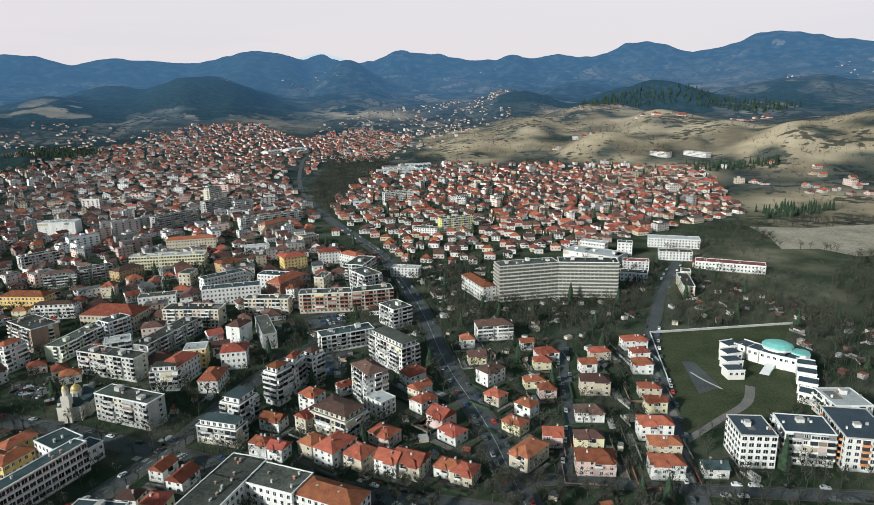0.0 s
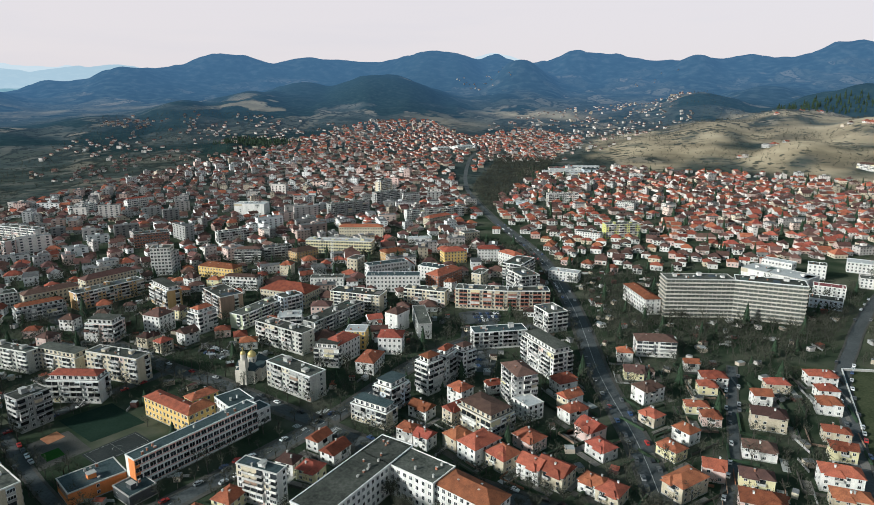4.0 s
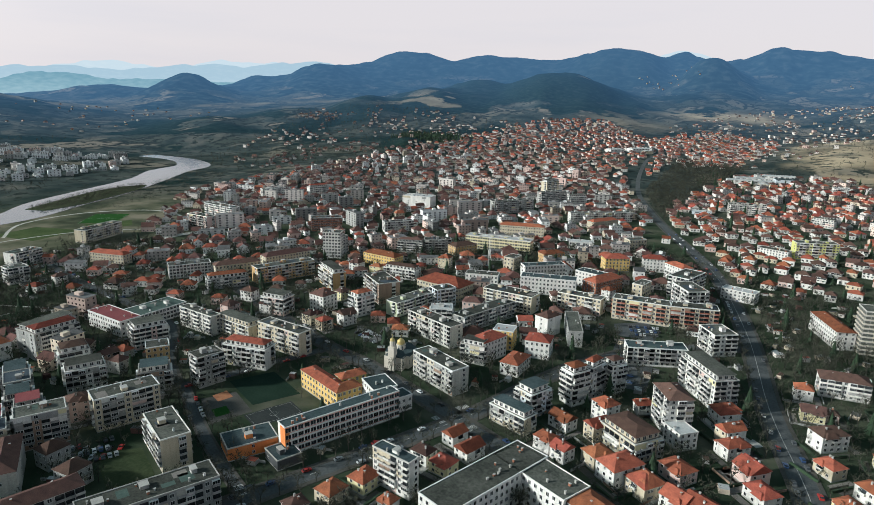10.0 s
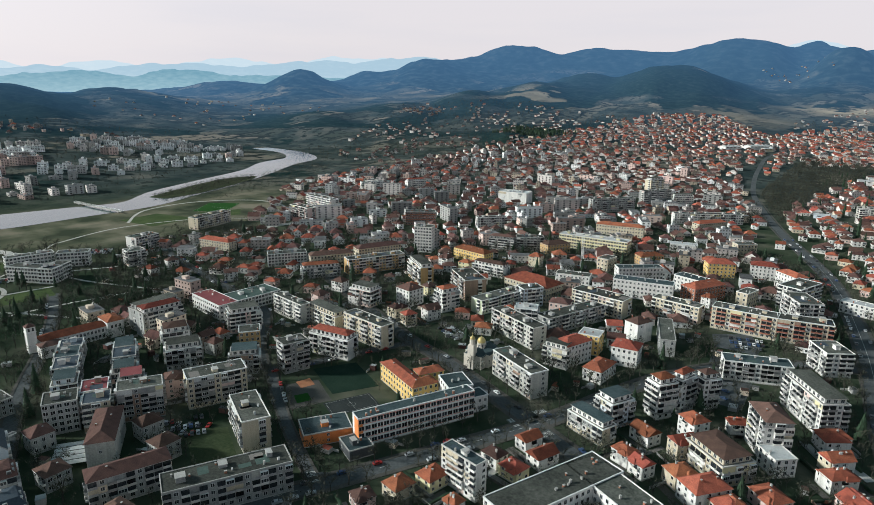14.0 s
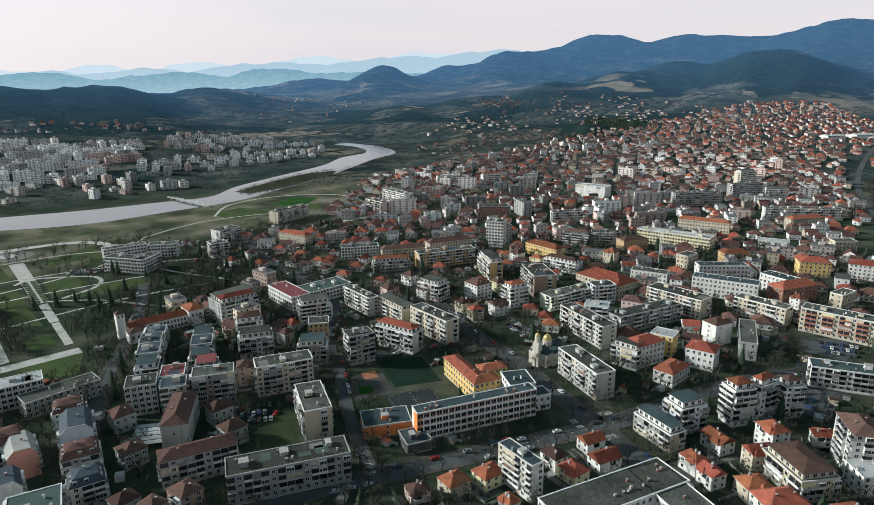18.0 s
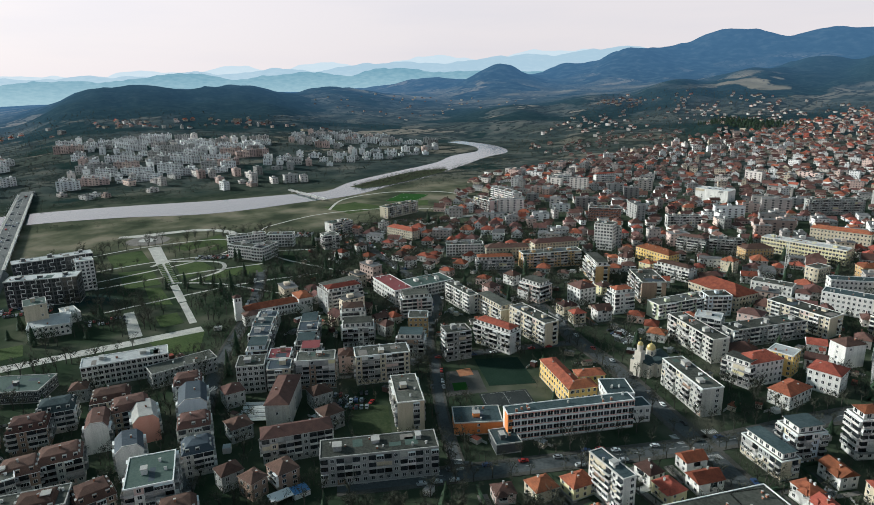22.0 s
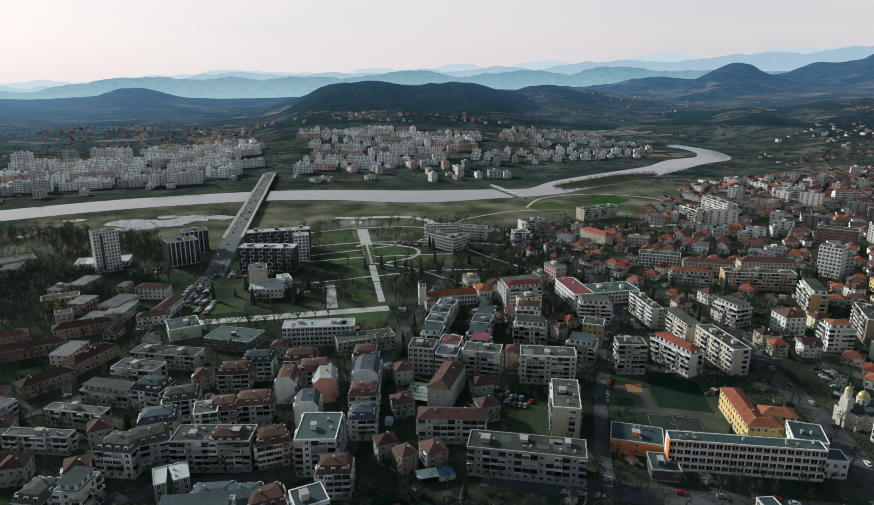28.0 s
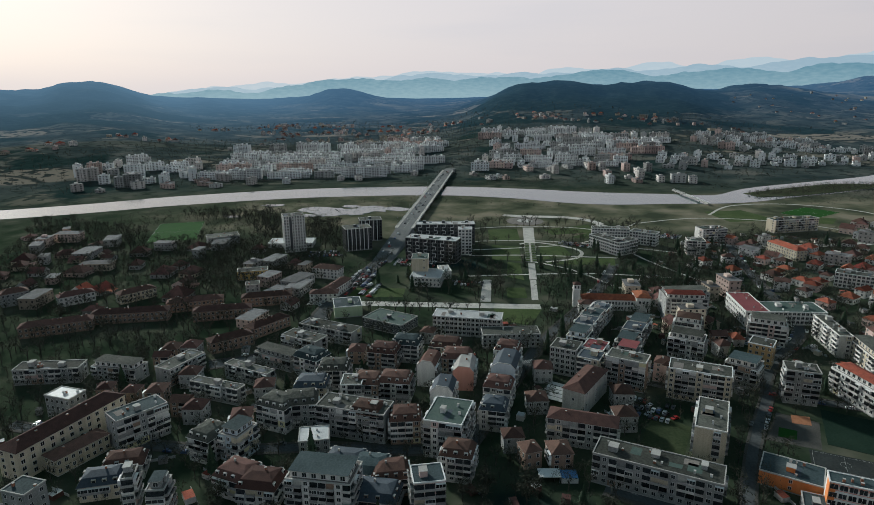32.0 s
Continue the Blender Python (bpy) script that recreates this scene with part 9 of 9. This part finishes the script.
wood("bank_shrubs", [(x, y, 0.7, q) for x, y, z, q in scatter(REEDS, 5.5, 77, 0.95, 0.1, (0.8, 1.5))] + scatter([(-640, -430), (-720, -420), (-850, -170), (-860, 20), (-800, 180), (-770, 190), (-820, 0), (-690, -150)], 8, 19, 0.6, 0.5, (0.5, 1.0)) +
     scatter([(-850, 470), (-900, 560), (-1000, 720), (-1080, 900), (-1000, 900), (-880, 700), (-800, 520)], 8, 20, 0.8, 0.5, (0.6, 1.2)) +
     scatter([(-940, -380), (-1010, -200), (-960, 0), (-990, 250), (-930, 440), (-960, 460), (-1030, 240), (-1000, 0), (-1050, -230), (-980, -420)], 8, 21, 0.8, 0.5, (0.6, 1.2)), BUSH, "twigs", "bare willow scrub on the river bank", 22)
wood("town_far_trees", scatter([(-470, 500), (-640, 450), (-860, 690), (-905, 1359), (-330, 1250), (-150, 740), (-100, 690), (-165, 887), (-200, 1187), (-185, 1447), (265, 1390), (540, 1280), (450, 952), (250, 731), (35, 600), (-60, 600)], 9.5, 23, 0.8, 0.8, (0.7, 1.3)),
     TINY, "twigs", "bare trees between the far houses", 24)
wood("boulevard_belt", scatter([(-150, 860), (-160, 1187), (-120, 1447), (-100, 1570), (-255, 1600), (-240, 1200), (-190, 860)], 5.2, 205, 0.95, 0.5, (1.0, 1.9)), TINY, "twigs", "dark belt of bare trees along the boulevard", 206)
wood("hill_scrub", scatter([(-1250, 1000), (-1700, 1900), (-1300, 2200), (-850, 2100), (-900, 1300), (-930, 900)], 19, 25, 0.8, 0.8, (1.0, 1.9)) +
     scatter([(-290, 1460), (-433, 2371), (393, 3000), (600, 2300), (540, 1400), (265, 1420)], 22, 26, 0.5, 0.8, (1.0, 2.0)) +
     scatter([(480, 800), (560, 1250), (1100, 1700), (1000, 1000), (620, 700)], 18, 27, 0.6, 0.8, (0.8, 1.6)), TINY, "twigs", "scrub and bare trees on the slopes", 28)
wood("slope_thicket", scatter([(330, 520), (420, 610), (365, 640), (378, 760), (450, 790), (560, 780), (640, 700), (560, 480), (400, 330), (300, 330)], 8, 191, 0.8, 0.8, (0.7, 1.2)) +
     scatter([(270, 600), (365, 640), (378, 760), (440, 860), (380, 780), (260, 720), (230, 640)], 9, 192, 0.7, 1.2, (0.6, 1.1)), BARE, "twigs", "brown bare thicket on the eastern slope", 193)
wood("quarter_conifers", scatter([(-165, 887), (-185, 1447), (265, 1390), (540, 1280), (450, 952), (250, 731), (35, 600), (-60, 600)], 27, 194, 0.6, 1.5, (0.7, 1.2)) +
     scatter([(420, 800), (470, 800), (560, 860), (540, 900), (440, 860)], 10, 195, 0.7, 1.0, (0.7, 1.2)), FIR, "needles", "dark conifers between the family houses", 196)
wood("meadow_hedges", [q for q in scatter([(-20, 1550), (300, 2250), (900, 2300), (1400, 1900), (900, 1150), (560, 1300)], 15, 197, 0.9, 0.5, (0.7, 1.7)) if lumps(np.array([q[0]]), np.array([q[1]]), 210, 21)[0] < -0.16], TINY, "twigs", "dark hedges and bushes in the folds of the slopes", 198)
wood("pine_wood", scatter([(-880, 1560), (-1060, 1560), (-1080, 1720), (-860, 1720)], 8.5, 29, 0.7, 0.5, (0.6, 1.1)) + scatter([(500, 1240), (640, 1180), (680, 1230), (520, 1310)], 12, 30, 0.9, 0.5, (0.8, 1.2)) + scatter([(560, 2420), (900, 2420), (1150, 2200), (1300, 2250), (1150, 2500), (600, 2620)], 20, 301, 0.8, 0.5, (1.2, 1.9)), FIR, "needles", "dark pine wood on the slope", 30)

FAR_CITY = [(-1013, 300), (-1030, 60), (-1010, -243), (-870, -520), (-860, -640), (-1080, -830), (-1600, -700), (-1900, -260), (-1960, 60), (-1700, 450), (-1640, 720), (-1445, 930), (-1180, 760), (-1000, 470)]
wood("estate_trees", scatter(FAR_CITY, 20, 71, 0.85, 0.8, (1.0, 1.8)), TINY, "twigs", "bare trees between the far housing blocks", 72)
wood("plain_trees", scatter([(-1980, -900), (-2500, -600), (-2450, 0), (-2150, 520), (-1800, 1100), (-1700, 700), (-1960, 100), (-1880, -300)], 24, 73, 0.6, 0.8, (1.0, 2.2)) +
     scatter([(-580, -60), (-640, -100), (-700, -300), (-640, -440), (-520, -330), (-480, -120)], 8, 74, 0.75, 1.0, (0.8, 1.5)) +
     scatter([(-520, 300), (-640, 320), (-720, 430), (-640, 470), (-560, 420)], 8, 75, 0.6, 1.0, (0.8, 1.3)), TINY, "twigs", "dark scrub and trees on the flood plain", 76)
TREE_MESHES = []
for k in range(4):
    v, f, m = tree_proto(80 + k, 9.5 + k * 0.7, 4.4, 460, 9, 0.8)
    sel = m == 0
    TREE_MESHES.append((mesh_of("trunk", v, f[sel], m[sel], ["bark"]), mesh_of("crown", v, f[~sel], m[~sel] * 0, ["twigs"])))
for k, (x, y, z, s) in enumerate(near_trees):
    ob = thing("tree", x, y, z, (k * 67) % 360, "bare leafless street tree with a fine twiggy crown", "tree", "bare street trees")
    ob.scale = (s, s, s)
    part("trunk", TREE_MESHES[k % 4][0], ob)
    part("crown", TREE_MESHES[k % 4][1], ob)


# ---- yards: paved strips, hedges and low walls round the family houses ----
def yards():
    rs = random.Random(64)
    pave, fence = Build(), Build()
    for x, y, turn, length, depth in YARDS:
        pave.at = fence.at = pose(x, y, 0, 0, 0, turn)
        e, w = rs.choice((-1, 1)), rs.uniform(2.2, 4.5)
        x0 = e * (length / 2 + 0.3)
        pave.box(min(x0, x0 + e * w), -depth / 2 - rs.uniform(1, 5), -0.1, max(x0, x0 + e * w), depth / 2 * rs.uniform(0.2, 1.0), 0.11, rs.choice(["paving", "concrete", "kerb_stone", "paving"]))
        if rs.random() < 0.5:
            pave.box(-length / 2, -depth / 2 - rs.uniform(2, 4), -0.1, length / 2 * rs.uniform(0, 1), -depth / 2 - 0.2, 0.12, rs.choice(["paving", "kerb_stone", "kerb_stone"]))
        a, c = length / 2 + rs.uniform(3, 5), depth / 2 + rs.uniform(3, 6)
        key = rs.choice(["wall_grey", "kerb_stone", "wall_brown", "wall_brick", "needles", "needles"])
        t, h = (0.45, rs.uniform(1.0, 1.7)) if key == "needles" else (0.12, rs.uniform(0.9, 1.5))
        for px, py, qx, qy in ((-a, -c, a * rs.uniform(-0.2, 0.5), -c), (-a, -c, -a, c * rs.uniform(0, 1)), (a, -c * rs.uniform(0, 1), a, c)):
            if rs.random() < 0.75:
                fence.box(min(px, qx) - t, min(py, qy) - t, -0.2, max(px, qx) + t, max(py, qy) + t, h, key, bottom=False)
    pave.at = fence.at = None
    tagged(new("yard_paving", pave.mesh("yard_paving")), "paved strips and drives beside the family houses", "paving", kind="structure")
    tagged(new("garden_fences", fence.mesh("garden_fences")), "low walls and clipped hedges round the gardens", "fences", kind="stuff")


yards()


# ---- sheds, garages and garden walls ----
def shed_rows():
    b = Build()
    rs = random.Random(5)
    n = 0
    for x, y, z, s in scatter(TOWN, 13, 61, 0.55, 3.0):
        w, d, h = rs.uniform(2.5, 6), rs.uniform(2.5, 4.5), rs.uniform(2.0, 3.0)
        a = rs.choice((15, 35, 70, 105)) + rs.uniform(-8, 8)
        b.at = pose(x, y, z, 0, 0, a)
        b.box(-w / 2, -d / 2, -0.3, w / 2, d / 2, h, rs.choice(["far_wall_white", "far_wall_grey", "far_wall_cream", "far_tile_old"]), rs.choice(["far_tile_old", "far_roof_grey", "far_roof_grey", "far_tile_roof", "roof_pale"]), False)
        if rs.random() < 0.5:
            b.box(-w / 2 - 4, d / 2, -0.2, w / 2 + 3, d / 2 + 0.2, 1.3, "far_wall_grey")
        occupy(x, y, a, w, d, 0)
        n += 1
    b.at = None
    tagged(new("garden_sheds", b.mesh("garden_sheds")), "small sheds, garages and garden walls between the houses", "sheds", kind="stuff")


shed_rows()


def canopy(x, y, turn, n, length):
    ob = thing("market_canopy", x, y, 0, turn, "row of white corrugated market canopies on posts", "canopy")
    for k in range(n):
        b = Build()
        b.faces([(-length / 2, 0, 2.6), (length / 2, 0, 2.6), (length / 2, 1.6, 3.2), (-length / 2, 1.6, 3.2), (length / 2, 3.2, 2.6), (-length / 2, 3.2, 2.6)], [(0, 1, 2, 3), (3, 2, 4, 5)], "roof_pale")
        b.box(-length / 2, 0, 2.45, length / 2, 3.2, 2.58, "roof_pale")
        part("roof_strip", b, ob, pose(0, k * 3.9, 0))
        for s in (-1, 1):
            b = Build()
            b.box(-0.1, -0.1, 0, 0.1, 0.1, 2.5, "metal")
            part("post", b, ob, pose(s * (length / 2 - 0.5), k * 3.9 + 1.6, 0))


canopy(-262, 104, 60, 5, 16)


def pool_house(x, y, turn):
    ob = thing("car_wash", x, y, 0, turn, "low white canopy beside a blue covered bay", "canopy")
    b = Build()
    b.box(-8, -3, 2.6, 1, 3, 3.0, "frame_white")
    part("canopy", b, ob)
    b = Build()
    b.box(1.2, -3, 0, 8, 3, 2.4, "wall_white", "blue_cover", False)
    part("bay", b, ob)
    for px in (-7.5, 0.5):
        for py in (-2.6, 2.6):
            b = Build()
            b.box(-0.12, -0.12, 0, 0.12, 0.12, 2.6, "metal")
            part("post", b, ob, pose(px, py, 0))


define("blue_cover", (0.05, 0.16, 0.36), (0.09, 0.24, 0.48), 0.6)
pool_house(-199, 99, 92)


def wall_run(x0, y0, x1, y1, label):
    d, a = math.hypot(x1 - x0, y1 - y0), math.degrees(math.atan2(y1 - y0, x1 - x0))
    b = Build()
    b.box(0, -0.15, -0.2, d, 0.15, 1.5, "concrete", bottom=False)
    b.box(0, -0.22, 1.5, d, 0.22, 1.62, "frame_white")
    ob = tagged(new("garden_wall", b.mesh("garden_wall")), label, "wall", kind="structure")
    ob.matrix_world = pose(x0, y0, 0, 0, 0, a)


wall_run(146, 408, 252, 421, "long pale rendered wall round the lawn")
wall_run(131, 330, 146, 408, "long pale rendered wall round the lawn")
ribbon("pavement", [(116, 268, 4), (140, 287, 4), (163, 305, 5), (175, 325, 5)], 0.12, "paving", "pale gravel drive to the pavilion", "path")

# ---- cars ----
CAR_PAINT = {"white": (0.7, 0.7, 0.7), "silver": (0.38, 0.39, 0.40), "black": (0.015, 0.015, 0.017), "dark grey": (0.08, 0.085, 0.09), "red": (0.35, 0.03, 0.025), "dark blue": (0.03, 0.06, 0.14)}
for k, c in CAR_PAINT.items():
    define("car_" + k, c, tuple(min(1, q * 1.15) for q in c), 0.3, 1.0, 4.0, spec=0.5)
define("rubber", (0.02, 0.02, 0.02), (0.03, 0.03, 0.03), 0.8)


def car_proto(colour):
    key = "car_" + colour
    b = Build()
    side = [(-2.1, 0.35), (2.1, 0.35), (2.15, 0.75), (1.9, 0.9), (1.0, 0.98), (0.45, 1.42), (-1.1, 1.45), (-1.75, 1.0), (-2.15, 0.9)]
    pts = [(x, s * 0.86 * (0.86 if z > 1.2 else 1), z) for s in (-1, 1) for x, z in side]
    n = len(side)
    b.faces(pts, [tuple(range(n))[::-1], tuple(range(n, 2 * n))] + [(k, (k + 1) % n, n + (k + 1) % n, n + k) for k in range(n)], key)
    body = b.mesh("body")
    g = Build()
    for q in ([(0.52, 1.38), (1.0, 1.02)], [(-1.72, 1.04), (-1.16, 1.40)]):
        (x0, z0), (x1, z1) = q
        g.poly([(x0, -0.66, z0 + 0.03), (x1, -0.72, z1 + 0.03), (x1, 0.72, z1 + 0.03), (x0, 0.66, z0 + 0.03)], "glass")
    for s in (-1, 1):
        g.poly([(0.8, s * 0.87, 1.0), (0.4, s * 0.78, 1.36), (-1.05, s * 0.78, 1.38), (-1.5, s * 0.87, 1.02)], "glass")
    glazing = g.mesh("glazing")
    w = Build()
    ring = [(0.32 * math.cos(2 * math.pi * i / 10), 0.32 * math.sin(2 * math.pi * i / 10)) for i in range(10)]
    w.faces([(x, -0.1, z) for x, z in ring] + [(x, 0.1, z) for x, z in ring], [tuple(range(10)), tuple(range(19, 9, -1))] + [(i, 10 + i, 10 + (i + 1) % 10, (i + 1) % 10) for i in range(10)], "rubber")
    return body, glazing, w.mesh("wheel")


CARS = {c: car_proto(c) for c in CAR_PAINT}


def car(x, y, turn, colour, where, z=0.07):
    ob = thing("car", x, y, z, turn, f"{colour} hatchback car {where}", "car", "cars in the streets")
    body, glazing, wheel = CARS[colour]
    part("body", body, ob)
    part("glazing", glazing, ob)
    for wx in (-1.35, 1.35):
        for wy in (-0.78, 0.78):
            part("wheel", wheel, ob, pose(wx, wy, 0.32))


rc = random.Random(77)
colours = ["white", "white", "silver", "silver", "black", "dark grey", "dark grey", "red", "dark blue"]
for line, off, every, most, where in ((ROADS[0], 4.4, 16, 16, "on the boulevard"), (ROADS[0], -3.0, 34, 6, "driving on the boulevard"), (ROADS[1], 3.0, 17, 12, "parked along the street"), (ROADS[4], 3.0, 22, 8, "parked along the street"),
                                      (ROADS[8], 2.0, 26, 9, "parked along the lane"), (ROADS[9], 1.4, 18, 6, "parked along the lane"), (ROADS[2], -2.8, 21, 7, "parked along the street"), (ROADS[11], 2.6, 17, 9, "parked along the street")):
    run, made = 0.0, 0
    for a, c in zip(line, line[1:]):
        d = math.hypot(c[0] - a[0], c[1] - a[1])
        run += d
        if run > every and made < most and math.hypot(a[0] - CX, a[1] - CY) > 120:
            run = rc.uniform(0, every * 0.6)
            ux, uy = (c[0] - a[0]) / d, (c[1] - a[1]) / d
            car(a[0] - uy * off, a[1] + ux * off, math.degrees(math.atan2(uy, ux)), rc.choice(colours), where)
            made += 1
for k in range(16):
    car(-84 + (k % 3) * 7.5 + rc.uniform(-1, 1), 356 + (k // 3) * 11 + rc.uniform(-2, 2), rc.choice((75, 255, 165)) + rc.uniform(-6, 6), rc.choice(colours), "parked between the blocks")
for k in range(12):
    car(-270 + (k % 6) * 4.2 + rc.uniform(-0.6, 0.6), 138 + (k % 6) * 3.0 + (k // 6) * 8.5 + rc.uniform(-0.6, 0.6), rc.choice((125, 305)) + rc.uniform(-4, 4), rc.choice(colours), "parked in the yard")
for k in range(8):
    s, e = 40 + k * 52 + rc.uniform(-12, 12), rc.choice((-1, 1))
    car(-640 - s * 0.998, -12 + s * 0.0617 + e * 3.6, 176 if e > 0 else -4, rc.choice(colours), "driving over the bridge", 5.06)

# rows of parked cars farther off
b = Build()
key_of = {c: "car_" + c for c in CAR_PAINT}
rp = random.Random(91)


def far_car(x, y, turn, z=0.1):
    b.at = pose(x, y, z, 0, 0, turn)
    k = key_of[rp.choice(colours)]
    side = ((-2.1, 0.25), (2.1, 0.25), (2.15, 0.8), (1.0, 0.98), (0.45, 1.42), (-1.1, 1.45), (-1.9, 0.95))
    n = len(side)
    b.faces([(px, e * 0.85, pz) for e in (-1, 1) for px, pz in side], [tuple(range(n))[::-1], tuple(range(n, 2 * n))] + [(q, (q + 1) % n, n + (q + 1) % n, n + q) for q in range(n)], k)
    for (x0, z0), (x1, z1) in (((0.52, 1.40), (0.95, 1.04)), ((-1.80, 1.06), (-1.18, 1.44))):
        b.poly([(x0, -0.7, z0 + 0.03), (x1, -0.7, z1 + 0.03), (x1, 0.7, z1 + 0.03), (x0, 0.7, z0 + 0.03)], "glass")


for k, line in enumerate(ROADS):
    for e in (-1, 1):
        run = 0.0
        for a, c in zip(line, line[1:]):
            d = math.hypot(c[0] - a[0], c[1] - a[1])
            steps = int(d / 6.2)
            for q in range(steps):
                x, y = a[0] + (c[0] - a[0]) * q / steps, a[1] + (c[1] - a[1]) * q / steps
                if rp.random() < 0.42 and 130 < math.hypot(x - CX, y - CY) < 800:
                    off = e * (line[0][2] / 2 + (0.9 if k else -1.2))
                    far_car(x - (c[1] - a[1]) / d * off, y + (c[0] - a[0]) / d * off, math.degrees(math.atan2(c[1] - a[1], c[0] - a[0])) + rp.uniform(-3, 3), 0.3 if k else 0.15)
for cx, cy, turn, rows, n in ((-300, 165, 64, 2, 9), (-250, 150, 64, 3, 8), (-345, 225, 70, 2, 8), (-235, 330, -20, 2, 9), (-510, 12, 84, 3, 14), (-455, 60, 84, 2, 10), (-585, 165, 60, 2, 12), (-620, 262, 60, 3, 12), (-75, 440, 20, 3, 8),
                              (-30, 395, 70, 2, 8), (175, 590, -15, 3, 10), (-290, 520, 10, 2, 9), (-210, 560, 40, 2, 8), (-540, -75, 100, 3, 12), (-470, -22, 172, 3, 16), (-440, -14, 172, 2, 12), (-180, -150, 75, 2, 9), (-240, -20, 80, 2, 6)):
    for r in range(rows):
        for q in range(n):
            if rp.random() < 0.75:
                ux, uy = math.cos(radians(turn)), math.sin(radians(turn))
                far_car(cx + ux * (q - n / 2) * 2.7 - uy * r * 7.5, cy + uy * (q - n / 2) * 2.7 + ux * r * 7.5, turn + 90 + rp.uniform(-4, 4), 0.18)
for q in range(46):  # traffic on the way to the bridge and over it
    t, e = rp.random(), rp.choice((-1, 1))
    if t < 0.35:
        k = t / 0.35
        far_car(-400 - 120 * k, -42 + 21 * k + e * rp.choice((2.4, 5.2)), 172 if e > 0 else -8, 0.3)
    elif t < 0.5:
        k = (t - 0.35) / 0.15
        far_car(-525 - 110 * k, -20 + 8 * k + e * rp.choice((2.4, 5.2)), 176 if e > 0 else -4, 0.35 + 4.6 * k)
    else:
        k = (t - 0.5) / 0.5
        far_car(-645 - 455 * k, -12 + 28 * k + e * rp.choice((2.4, 5.2)), 176 if e > 0 else -4, 5.1)
b.at = None
tagged(new("parked_cars", b.mesh("parked_cars")), "rows of parked cars along the streets and yards", "cars", kind="stuff")
